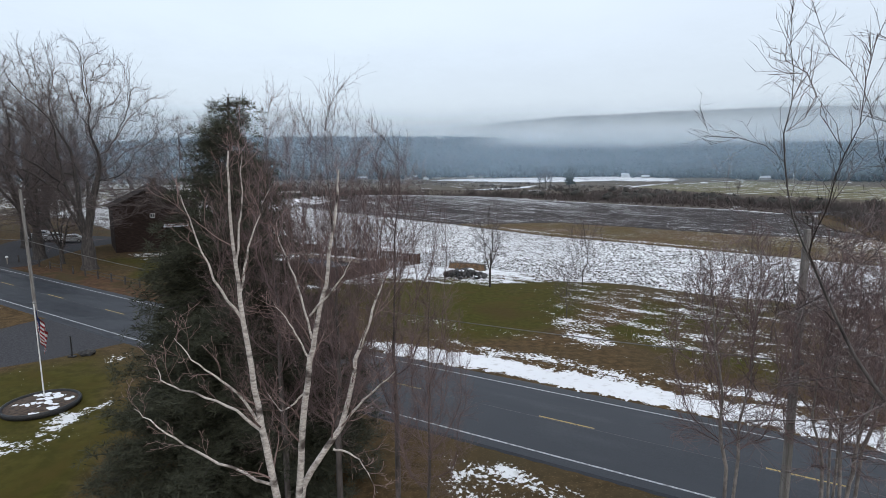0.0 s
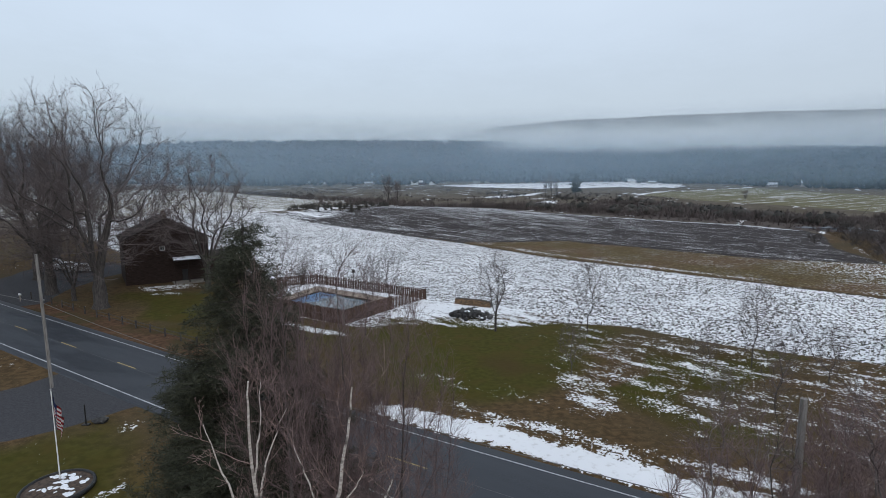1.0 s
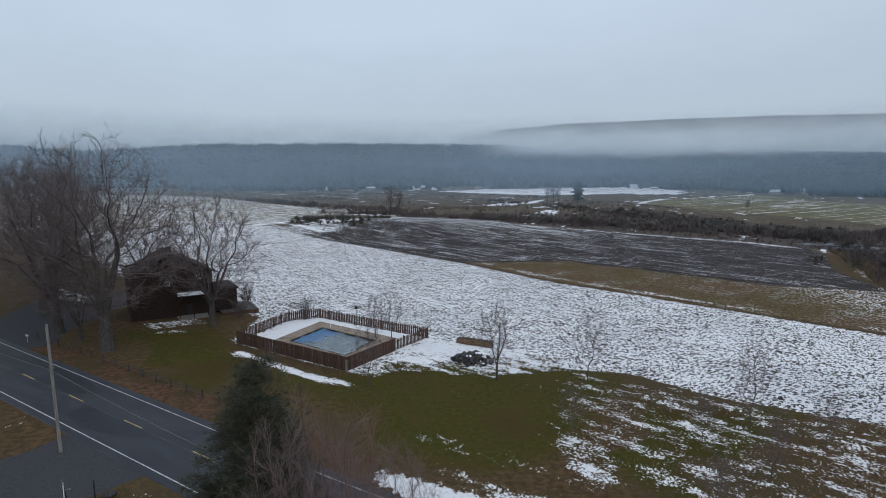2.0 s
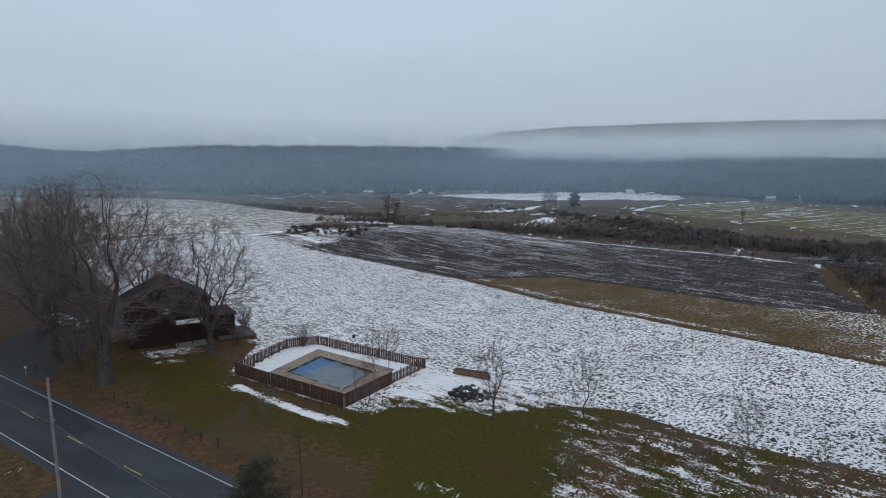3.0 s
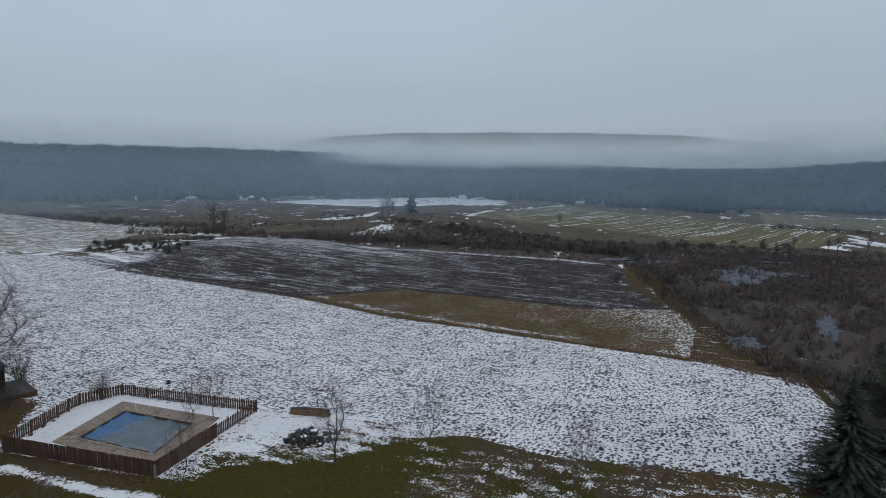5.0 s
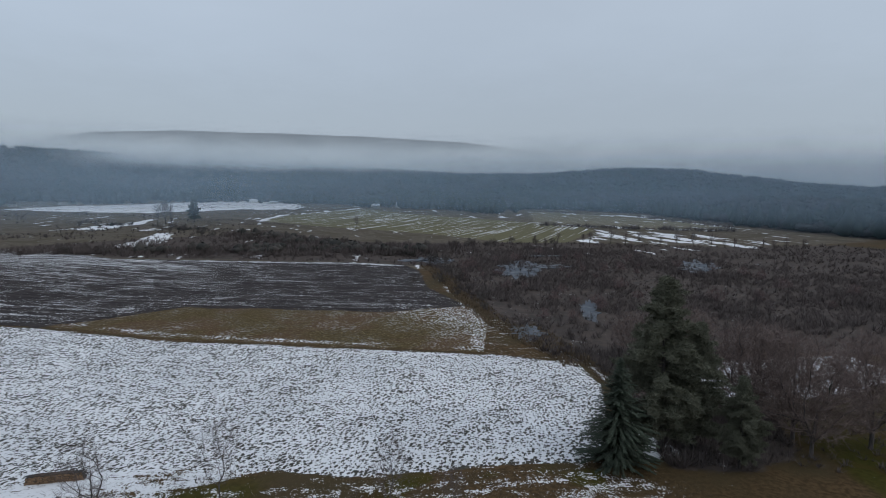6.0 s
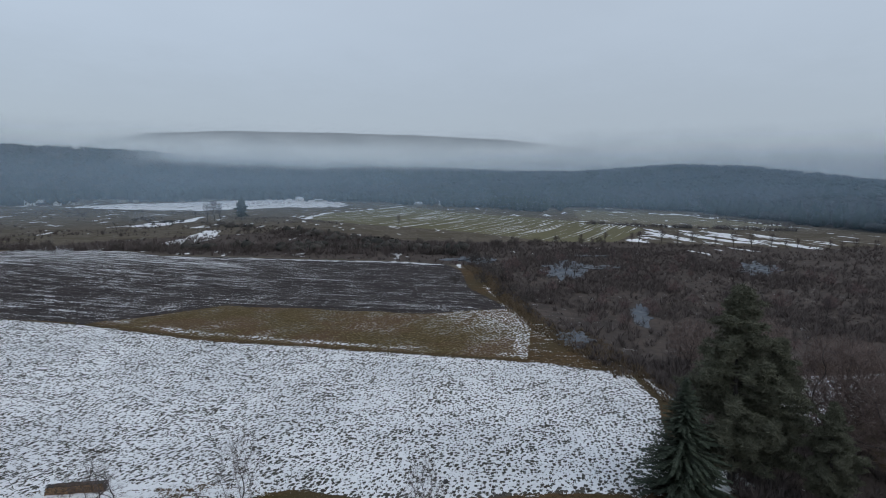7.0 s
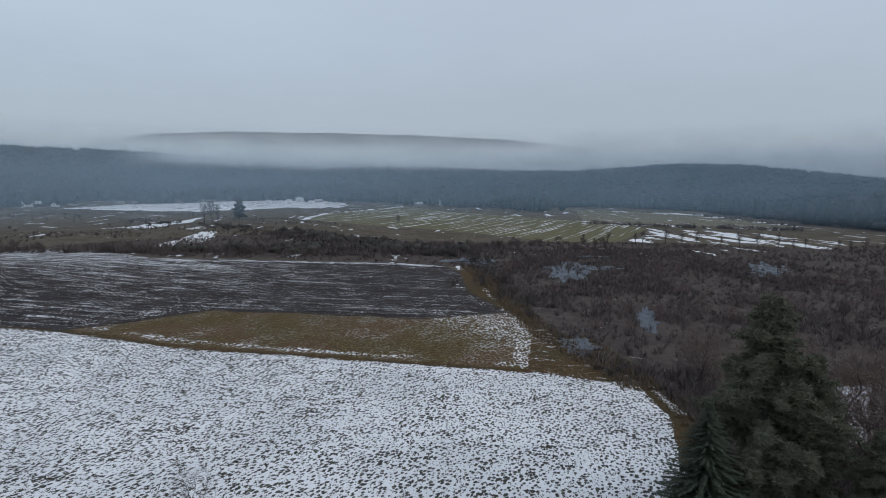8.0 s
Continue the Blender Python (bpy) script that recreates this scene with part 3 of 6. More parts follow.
    ruffle = reckon(nt, "MULTIPLY", reckon(nt, "SUBTRACT", grain(nt, 7.0, 2.0, rough=0.6), 0.5), 0.75)
    uneven_size = reckon(nt, "ADD", reckon(nt, "MULTIPLY", reckon(nt, "SUBTRACT", lot, 0.5), 0.34), reckon(nt, "MULTIPLY", reckon(nt, "SUBTRACT", grain(nt, 0.42, 3.0, (0.7, 1.2, 1), turn), 0.5), 0.75))
    tufts = span(nt, reckon(nt, "ADD", reckon(nt, "ADD", far, ruffle), uneven_size), 0.05, 0.60, 1.0, 0.14, "LINEAR")
    bare = blend(nt, edge(zc[1]), bare, tufts)
    bare = blend(nt, edge(za[3]), bare, tufts)
    clods = reckon(nt, "MULTIPLY", grain(nt, 2.2, 3.0, (0.8, 1.0, 1), FURROWS, 0.7), 0.56)
    lines = reckon(nt, "MULTIPLY", grain(nt, 1.0, 2.0, (0.02, 0.5, 1), FURROWS, 0.5), 0.24)
    furrow = reckon(nt, "ADD", reckon(nt, "ADD", reckon(nt, "MULTIPLY", grain(nt, 1.0, 3.0, (0.30, 0.85, 1), FURROWS, 0.7), 0.20), clods), lines)
    bare = blend(nt, edge(za[2]), bare, span(nt, furrow, 0.36, 0.64, 0.0, 1.0, "LINEAR"))
    patches = grain(nt, 0.11, 3.0, (1, 0.7, 1), turn + 0.4)
    bare = reckon(nt, "ADD", bare, reckon(nt, "MULTIPLY", reckon(nt, "MULTIPLY", reckon(nt, "SUBTRACT", patches, 0.5), 0.42), span(nt, za[3], 0.2, 0.8, 1.0, 0.25)))
    cover = span(nt, reckon(nt, "SUBTRACT", zb[2], bare), -0.025, 0.06)
    white = blend(nt, span(nt, broad, 0.35, 0.65), (0.73, 0.735, 0.745), (0.83, 0.83, 0.835))
    white = blend(nt, span(nt, small, 0.52, 0.75), white, (0.58, 0.57, 0.565))
    colour = blend(nt, cover, colour, white)
    nt.links.new(colour, bsdf.inputs["Base Color"])
    nt.links.new(span(nt, cover, 0, 1, 0.95, 0.65), bsdf.inputs["Roughness"])
    bsdf.inputs["Specular IOR Level"].default_value = 0.08
    relief = reckon(nt, "ADD", reckon(nt, "MULTIPLY", small, 0.6), reckon(nt, "MULTIPLY", cover, 0.35))
    bump(nt, bsdf, relief, 0.55, 0.12)
    return m


gme.materials.append(ground_material())
ground = tagged(new("ground", gme), "rolling winter farmland with lawn, stubble and thin snow", "ground", kind="structure")


# ---- road ----
def asphalt_material():
    m, nt, bsdf = shader("asphalt")
    fine, mid = grain(nt, 14.0, 3.0), grain(nt, 0.4, 4.0, (0.25, 1, 1), math.atan2(0.4886, 0.8725))
    colour = blend(nt, span(nt, fine, 0.3, 0.7), (0.022, 0.025, 0.030), (0.036, 0.040, 0.047))
    colour = blend(nt, span(nt, mid, 0.42, 0.62), colour, (0.044, 0.048, 0.055))
    nt.links.new(colour, bsdf.inputs["Base Color"])
    nt.links.new(span(nt, mid, 0.3, 0.7, 0.42, 0.7), bsdf.inputs["Roughness"])
    bsdf.inputs["Specular IOR Level"].default_value = 0.25
    bump(nt, bsdf, fine, 0.35, 0.01)
    return m


def paint_material(name, tone, worn):
    m, nt, bsdf = shader(name)
    fine = grain(nt, 5.0, 5.0)
    nt.links.new(blend(nt, span(nt, fine, 0.42, 0.7), tone, worn), bsdf.inputs["Base Color"])
    bsdf.inputs["Roughness"].default_value = 0.7
    return m


ASPHALT = asphalt_material()
LINE_WHITE = paint_material("road_paint_white", (0.46, 0.47, 0.48), (0.16, 0.16, 0.16))
LINE_YELLOW = paint_material("road_paint_yellow", (0.42, 0.30, 0.10), (0.2, 0.17, 0.1))


def road_point(s, v, lift=0.0):
    p = ROAD_MID + s * ROAD_DIR + v * ROAD_SIDE
    crown = 0.014 * (5.2 - abs(v))
    return (p[0], p[1], ground_z(p[0], p[1]) + 0.05 + crown + lift)


def road_strip(name, v_list, s0, s1, step, lift, material, parent, label=""):
    verts, faces = [], []
    n = max(2, int((s1 - s0) / step) + 1)
    for i in range(n):
        s = s0 + (s1 - s0) * i / (n - 1)
        verts += [road_point(s, v, lift - (0.14 if k in (0, len(v_list) - 1) and len(v_list) > 2 else 0)) for k, v in enumerate(v_list)]
    w = len(v_list)
    for i in range(n - 1):
        for k in range(w - 1):
            a = i * w + k
            faces.append((a, a + w, a + w + 1, a + 1))
    return mesh_part(name, verts, [f[::-1] for f in faces], material, parent, label)


road = thing("road", (0, 0, 0), "two-lane grey asphalt country road with worn line markings", "road", kind="structure")
road_strip("carriageway", [-4.95, -4.75, -2, 0, 2, 5.0, 5.2], -260, 420, 2.0, 0.0, ASPHALT, road)
road_strip("edge_line", [-4.08, -3.95], -260, 420, 2.0, 0.005, LINE_WHITE, road, "worn white edge line")
road_strip("edge_line", [3.95, 4.08], -260, 420, 2.0, 0.005, LINE_WHITE, road, "worn white edge line")
road_strip("centre_seam", [-0.16, -0.12], -260, 420, 2.0, 0.004, paint_material("pale_seam", (0.12, 0.12, 0.12), (0.06, 0.06, 0.062)), road, "thin pale seam along the middle")
for k in range(-9, 12):
    road_strip("centre_dash", [-0.07, 0.07], 7.0 + 12.05 * k, 10.4 + 12.05 * k, 1.2, 0.006, LINE_YELLOW, road, "faded yellow centre dash" if k == 0 else "")


# ---- trees ----
def unit(v):
    return v / (np.linalg.norm(v) + 1e-9)


def grow(rng, start, way, length, radius, plan, level=0, out=None):
    """Branches as polylines by level. plan: per level (children, length factor, angle, wander, up-pull, first fork)."""
    if out is None:
        out = [[] for _ in range(len(plan) + 1)]
    kids, factor, angle, wander, pull, first = plan[level] if level < len(plan) else (0, 0, 0, 0.16, 0.1, 0)
    n = (8, 8, 6, 4, 3)[min(level, 4)]
    pts, d = [np.array(start, float)], unit(np.array(way, float))
    for i in range(n - 1):
        d = unit(d + rng.normal(0, wander, 3) + np.array([0, 0, pull]))
        pts.append(pts[-1] + d * length / (n - 1))
    pts = np.array(pts)
    tip = 0.3
    rad = radius * (1 - (1 - tip) * np.linspace(0, 1, n) ** 0.9)
    out[min(level, len(out) - 1)].append((pts, rad))
    spin = rng.uniform(0, 6.28)
    for k in range(kids):
        f = first + (1 - first) * (k + rng.uniform(0.2, 0.9)) / kids
        u = f * (n - 1)
        i = min(int(u), n - 2)
        p = pts[i] + (pts[i + 1] - pts[i]) * (u - i)
        ahead = unit(pts[i + 1] - pts[i])
        ref = unit(np.cross(ahead, (0.3, 0.9, 0.1)))
        ref2 = np.cross(ahead, ref)
        az = spin + 2.4 * k + rng.normal(0, 0.35)
        side = ref * math.cos(az) + ref2 * math.sin(az)
        a = math.radians(angle) * rng.uniform(0.6, 1.35)
        dirn = ahead * math.cos(a) + side * math.sin(a)
        r = np.interp(f, np.linspace(0, 1, n), rad) * rng.uniform(0.5, 0.72)
        grow(rng, p, dirn, length * factor * (rng.uniform(0.9, 1.08) if level == 0 and len(plan) > 3 else rng.uniform(0.75, 1.2)) * (1.2 - 0.6 * f * (level > 0)), r, plan, level + 1, out)
    return out


def bare_tree(name, seed, tall, girth, plan, bark, twig, label, category="tree", group="", stems=1, spread=0.2, thin=1, reach=0.62, wide=None):
    """A leafless tree as trunk and crown, built at the origin to its height and crown width."""
    rng = np.random.default_rng(seed)
    levels = None
    for s in range(stems):
        ang = 2 * np.pi * s / max(stems, 1) + rng.uniform(0, 1)
        lean = spread * rng.uniform(0.6, 1.3) if stems > 1 else 0.03
        way = np.array([math.cos(ang) * lean, math.sin(ang) * lean, 1.0])
        start = np.array([math.cos(ang), math.sin(ang), 0]) * (0.16 * girth * stems if stems > 1 else 0) + np.array([0, 0, -0.25])
        got = grow(rng, start, way, tall * reach * rng.uniform(0.85, 1.1), girth * rng.uniform(0.8, 1.05), plan)
        levels = got if levels is None else [a + b for a, b in zip(levels, got)]
    ends = np.array([p[-1] for lv in levels for p, _ in lv])
    k = tall / float(np.percentile(ends[:, 2], 99.6))
    side = wide / 2 / float(np.percentile(np.hypot(ends[:, 0], ends[:, 1]), 95)) if wide else min(k, 1.3)
    levels = [[(p * np.array([side, side, k]), r) for p, r in lv] for lv in levels]
    # root flare
    for p, r in levels[0]:
        r[0] *= 1.5
        r[1] *= 1.08
    root = thing(name, (0, 0, 0), label, category, group)
    v0, f0 = tubes(levels[0] + (levels[1] if len(levels) > 2 else []), 7)
    mesh_part("trunk", v0, f0, bark, root, soft=True)
    twigs = [x for lv in levels[2 if len(levels) > 2 else 1:] for x in lv]
    v1, f1 = tubes([(p, np.maximum(r, 0.007 * thin)) for p, r in twigs], 3)
    mesh_part("crown", v1, f1, twig, root)
    return root


def crowned_tree(name, seed, tall, wide, girth, bark, twig, label, category="tree", group="", fork=0.2, low=0.22, points=1500, stems=1, lean=0.0, sprig=1.0, tip=0.012, twigs=3, drift=(0.0, 0.0), shift=(0.0, 0.0), lift=0.06, limbs=0, flare=34, stride=0.024):
    """A leafless tree whose limbs have grown to fill a rounded crown, with sprays of fine twigs."""
    rng = np.random.default_rng(seed)
    g = rng.normal(0, 1, (points * 3, 3))
    g /= np.linalg.norm(g, axis=1, keepdims=True)
    g *= rng.uniform(0, 1, (len(g), 1)) ** 0.42
    half = tall * (1 - low) / 2
    bulge = 1 + 0.35 * (lattice(g[:, 0] * 2.2 + seed, g[:, 1] * 2.2 + 2 * g[:, 2], seed) - 0.5)
    goal = np.stack([g[:, 0] * wide / 2 * bulge + shift[0], g[:, 1] * wide / 2 * bulge + shift[1], tall - half + g[:, 2] * half * bulge], 1)
    goal = goal[rng.permutation(len(goal))[:points]]
    goal = goal[goal[:, 2] < tall]
    step, kill = stride * tall, 1.5 * stride * tall
    at, parent = [], []
    for k in range(stems):
        a = 2 * np.pi * k / stems + rng.uniform(0, 1)
        foot = np.array([math.cos(a), math.sin(a), 0]) * (girth * 1.1 if stems > 1 else 0)
        n = max(3, int(tall * fork / step))
        for i in range(n):
            u = i / (n - 1)
            out = np.array([math.cos(a), math.sin(a), 0]) * lean * tall * fork * u + np.array([drift[0], drift[1], 0]) * u * u
            parent.append(-1 if i == 0 else len(at) - 1)
            at.append(foot + out + np.array([0, 0, -0.3 + (tall * fork + 0.3) * u]) + (rng.normal(0, 0.02 * girth, 3) if i else 0))
    for k in range(limbs):
        # the main limbs, in a vase round the fork
        a, tilt = 2.4 * k + rng.uniform(-0.3, 0.3), math.radians(flare * (0.15 + 0.85 * ((k * 0.618) % 1)))
        way = np.array([math.cos(a) * math.sin(tilt), math.sin(a) * math.sin(tilt), math.cos(tilt)])
        last = n - 1 - k % 3
        p = at[last]
        for _ in range(int(tall * rng.uniform(0.22, 0.36) / step)):
            way = unit(way + rng.normal(0, 0.06, 3) + np.array([0, 0, 0.02]))
            p = p + way * step
            parent.append(last)
            last = len(at)
            at.append(p)
    at = np.array(at)
    heading = np.tile(np.array([0, 0, 1.0]), (len(at), 1))
    for i, p in enumerate(parent):
        if p >= 0:
            heading[i] = unit(at[i] - at[p])
    near = np.argmin(((goal[:, None, :] - at[None]) ** 2).sum(2), 1)
    gap = np.sqrt(((goal - at[near]) ** 2).sum(1))
    stall = np.zeros(len(goal), int)
    for _ in range(170):
        if len(goal) < 3:
            break
        felt = gap < max(0.13 * tall, gap.min() * 1.2)
        pull = np.zeros_like(at)
        np.add.at(pull, near[felt], ((goal - at[near]) / (gap[:, None] + 1e-6))[felt])
        who = np.unique(near[felt])
        way = pull[who]
        way /= np.linalg.norm(way, axis=1, keepdims=True) + 1e-6
        way += 0.7 * heading[who] + rng.normal(0, 0.1, way.shape) + np.array([0, 0, lift])
        way[:, 2] = np.maximum(way[:, 2], -0.25)
        way /= np.linalg.norm(way, axis=1, keepdims=True)
        heading = np.concatenate([heading, way])
        fresh = at[who] + way * step
        start = len(at)
        at, parent = np.concatenate([at, fresh]), parent + [int(w) for w in who]
        d2 = np.sqrt(((goal[:, None, :] - fresh[None]) ** 2).sum(2))
        best = np.argmin(d2, 1)
        closer = d2[np.arange(len(goal)), best] < gap
        near = np.where(closer, best + start, near)
        gap = np.where(closer, d2[np.arange(len(goal)), best], gap)
        # what the growth passes by without coming nearer is given up
        stall = np.where(felt & ~closer, stall + 1, 0)
        keep = (gap > kill) & (stall < 2)
        goal, near, gap, stall = goal[keep], near[keep], gap[keep], stall[keep]
    n = len(at)
    kids = [[] for _ in range(n)]
    for i, p in enumerate(parent):
        if p >= 0:
            kids[p].append(i)
    load = np.zeros(n)
    for i in range(n - 1, -1, -1):
        load[i] = sum(load[k] for k in kids[i]) if kids[i] else 1.0
    rad = tip * load ** 0.42
    roots = [i for i, p in enumerate(parent) if p < 0]
    rad = np.maximum(tip, rad * (girth / max(rad[r] for r in roots)) ** (np.log(load + 1) / np.log(max(load[r] for r in roots) + 1)))
    thick, thin, todo = [], [], [(r, None) for r in roots]
    while todo:
        i, before = todo.pop()
        chain = [] if before is None else [before]
        while True:
            chain.append(i)
            if not kids[i]:
                break
            order = sorted(kids[i], key=lambda k: -load[k])
            todo += [(k, i) for k in order[1:]]
            i = order[0]
        r = rad[chain].copy()
        if before is not None:
            r[0] = r[1]
        else:
            r[0] *= 1.5
        (thick if load[chain[-1 if before is None else 1]] > 14 or before is None else thin).append((at[chain], r))
    # sprays of twigs on all slender wood
    host = np.array([i for i in range(n) if parent[i] >= 0 and load[i] < 40])
    host = np.repeat(host, twigs)
    run = at[host] - at[np.array(parent)[host]]
    run /= np.linalg.norm(run, axis=1, keepdims=True) + 1e-6
    foot = at[host] - run * step * rng.uniform(0, 1, (len(host), 1))
    way = run + rng.normal(0, 0.5, run.shape) + np.array([0, 0, 0.3])
    way /= np.linalg.norm(way, axis=1, keepdims=True)
    long = sprig * rng.uniform(0.5, 1.25, (len(host), 1))
    mid = foot + way * long * 0.5
    end = mid + (way + rng.normal(0, 0.3, way.shape) + np.array([0, 0, 0.12])) * long * 0.5
    spray = list(zip(np.stack([foot, mid, end], 1), np.tile(np.array([0.9, 0.75, 0.4]) * tip, (len(host), 1))))
    fine = []
    for u in (0.35, 0.55, 0.75, 0.95):
        base = foot + (end - foot) * u
        side = way + rng.normal(0, 0.55, way.shape) + np.array([0, 0, 0.15])
        side /= np.linalg.norm(side, axis=1, keepdims=True) + 1e-6
        edge = np.cross(side, rng.normal(0, 1, side.shape))
        edge *= 0.7 * tip / (np.linalg.norm(edge, axis=1, keepdims=True) + 1e-6)
        fine.append(np.stack([base - edge, base + edge, base + side * long * rng.uniform(0.35, 0.75, (len(host), 1))], 1).reshape(-1, 3))
    fine = np.concatenate(fine)
    root = thing(name, (0, 0, 0), label, category, group)
    v, f = tubes(thick, 8)
    mesh_part("trunk", v, f, bark, root, soft=True)
    v, f = tubes(thin + spray, 3)
    # each quad as two triangles, then the finest twigs as slivers
    f = np.concatenate([f[:, [0, 1, 2]], f[:, [0, 2, 3]], len(v) + np.arange(len(fine)).reshape(-1, 3)])
    mesh_part("crown", np.concatenate([v, fine]), f, twig, root)
    return root


def plant(ob, x, y, turn=0.0, size=1.0, sink=0.0):
    ob.matrix_basis = pose(x, y, ground_z(x, y) - sink, 0, 0, turn) @ Matrix.Diagonal((size, size, size, 1))
    return ob


def replant(ob, x, y, turn=0.0, size=1.0, tilt=0.0):
    made = copy_thing(ob, pose(x, y, ground_z(x, y), tilt, 0, turn))
    made.scale = (size, size, size)
    return made


def conifer(name, seed, tall, wide, needle, label, group="", low=0.06, droop=0.35, dense=1.0, ragged=0.25, full=0.75, spray=1.0):
    """A spruce or fir: trunk, and whorls of sprays of needles."""
    rng = np.random.default_rng(seed)
    root = thing(name, (0, 0, 0), label, "conifer", group)
    lines = [(np.array([[0, 0, -0.2], [0.02, 0, tall * 0.3], [0, 0.03, tall * 0.7], [0, 0, tall]]), np.array([0.018, 0.014, 0.007, 0.0015]) * tall)]
    verts, faces = [], []
    z = tall * low
    while z < tall * 0.985:
        f = (z / tall - low) / (1 - low)
        reach = wide * 0.5 * (1 - f) ** full * rng.uniform(0.85, 1.1) + 0.12
        arms = max(6, int((16 - 8 * f) * dense))
        for k in range(arms):
            a = rng.uniform(0, 2 * np.pi)
            r = reach * rng.uniform(0.87 - ragged, 0.87 + ragged)
            out = np.array([math.cos(a), math.sin(a), 0.0])
            base = np.array([0, 0, min(z + rng.uniform(-0.75, 0.75) * (0.20 + 0.020 * tall * (1 - f)) / dense, tall * 0.985)])
            tip = base + out * r + np.array([0, 0, -droop * r * (1 - 0.9 * f) * rng.uniform(0.3, 1.6) + 0.1 * r])
            mid = (base + tip) / 2 + np.array([0, 0, 0.10 * r])
            lines.append((np.array([base, mid, tip]), np.array([0.028, 0.018, 0.005]) * (0.3 + 0.1 * r)))
            sprays = max(5, int(r * 11 * dense / spray))
            for s in range(sprays):
                u = (s + rng.uniform(0.2, 1)) / sprays
                p = base * (1 - u) ** 2 + 2 * mid * u * (1 - u) + tip * u * u
                wide_s = 0.5 * spray * (0.34 + 0.13 * r) * (1.15 - 0.55 * u)
                for side in (-1, 1):
                    b = a + side * rng.uniform(0.5, 1.25)
                    q = p + np.array([math.cos(b), math.sin(b), rng.uniform(-0.45, 0.08)]) * wide_s * rng.uniform(0.8, 1.5)
                    w = np.array([-math.sin(b), math.cos(b), rng.uniform(-0.4, 0.4)]) * wide_s * 0.26
                    n = len(verts)
                    m = (p + q) / 2
                    verts += [p, m + w, q, m - w + np.array([0, 0, -0.1 * wide_s])]
                    faces.append((n, n + 1, n + 2, n + 3))
        z += (0.20 + 0.020 * tall * (1 - f)) / dense
    v, fc = tubes(lines, 5)
    mesh_part("trunk", v, fc, DARK_BARK, root, soft=True)
    mesh_part("crown", verts, faces, needle, root)
    return root


def soft_pine(name, seed, tall, wide, label, group, limbs=95, cone=False, needle=PINE, blades=34, thick=0.026, tufts=4, needles=0.4):
    """A conifer of loose tufts of needles along its limbs: a broad old pine, or a dense cone."""
    rng = np.random.default_rng(seed)
    root = thing(name, (0, 0, 0), label, "conifer", group)
    lines = [(np.array([[0, 0, -0.3], [0.1, 0.1, tall * 0.3], [-0.1, 0.15, tall * 0.65], [0, 0, tall * 0.98]]), np.array([0.018, 0.014, 0.008, 0.002]) * tall)]
    spots = []
    for k in range(limbs):
        f = (k + rng.uniform()) / limbs
        f = 1 - (1 - f) ** 0.62 if cone else f
        z = tall * (0.03 + 0.95 * f if cone else 0.12 + 0.85 * f)
        r = wide * 0.5 * (min(1.0, 0.8 + 1.2 * f) * (1.02 - f) ** 0.82 if cone else min(1.0, 0.62 + 0.9 * f, 1.5 * (1.04 - f))) * (rng.uniform(0.7, 1.1) if cone else rng.uniform(0.45, 1.1)) + 0.1
        a = rng.uniform(0, 2 * np.pi)
        tip = np.array([math.cos(a) * r, math.sin(a) * r, z + r * (rng.uniform(-0.35, 0.05) if cone else rng.uniform(-0.12, 0.3))])
        base = np.array([0, 0, z])
        mid = (base + tip) / 2 + np.array([0, 0, -0.08 * r])
        lines.append((np.array([base, mid, tip]), np.array([0.055, 0.035, 0.01])))
        for u in np.linspace(0.3, 1.0, max(3, int(r * 1.9))):
            p = base * (1 - u) ** 2 + 2 * mid * u * (1 - u) + tip * u * u
            spots += [p + rng.normal(0, 0.34, 3) * np.array([1, 1, 0.6]) for _ in range(tufts)]
    spots = np.array(spots)
    n = len(spots)
    way = rng.normal(0, 1, (n, blades, 3)) * np.array([1, 1, 0.55]) + np.array([0, 0, 0.2])
    way /= np.linalg.norm(way, axis=2, keepdims=True)
    foot = spots[:, None, :] + way * rng.uniform(0, 0.25, (n, blades, 1))
    tip = foot + way * needles * rng.uniform(0.5, 1.3, (n, blades, 1))
    side = np.cross(way, rng.normal(0, 1, (n, blades, 3)))
    side *= thick / (np.linalg.norm(side, axis=2, keepdims=True) + 1e-6)
    v = np.stack([foot - side, foot + side, tip], 2).reshape(-1, 3)
    t, fc = tubes(lines, 5)
    mesh_part("trunk", t, fc, DARK_BARK, root, soft=True)
    mesh_part("crown", v, np.arange(n * blades * 3).reshape(-1, 3), needle, root)
    return root


# plan rows: children, length factor, angle, wander, up-pull, first fork
SLIM = [(12, 0.42, 34, 0.035, 0.05, 0.25), (7, 0.5, 36, 0.10, 0.10, 0.2), (5, 0.5, 34, 0.13, 0.08, 0.2)]
SHRUB = [(8, 0.5, 34, 0.09, 0.04, 0.1), (6, 0.5, 36, 0.13, 0.05, 0.15)]


# the big old trees round the house
maple = plant(crowned_tree("maple_tree", 11, 32.0, 26, 0.95, DARK_BARK, TWIG, "very large old bare maple tree with thick dividing trunk", group="roadside trees", fork=0.16, low=0.16, points=1500, sprig=1.9, tip=0.019, twigs=2, limbs=7, flare=36), -52.3, 78.2, 40)
replant(maple, -65.5, 86, 160, 0.93)
replant(maple, -76, 97, 260, 0.9)
replant(maple, -92, 94, 300, 1.0)
replant(maple, -88, 118, 20, 0.85)
maple_small = plant(crowned_tree("maple_tree", 12, 24.0, 19, 0.55, DARK_BARK, TWIG, "bare spreading tree with dark trunk beside the brown house", group="yard trees", fork=0.18, low=0.14, points=1000, sprig=1.4, tip=0.018, twigs=2, limbs=6, flare=40), -42.8, 93.2, 200)
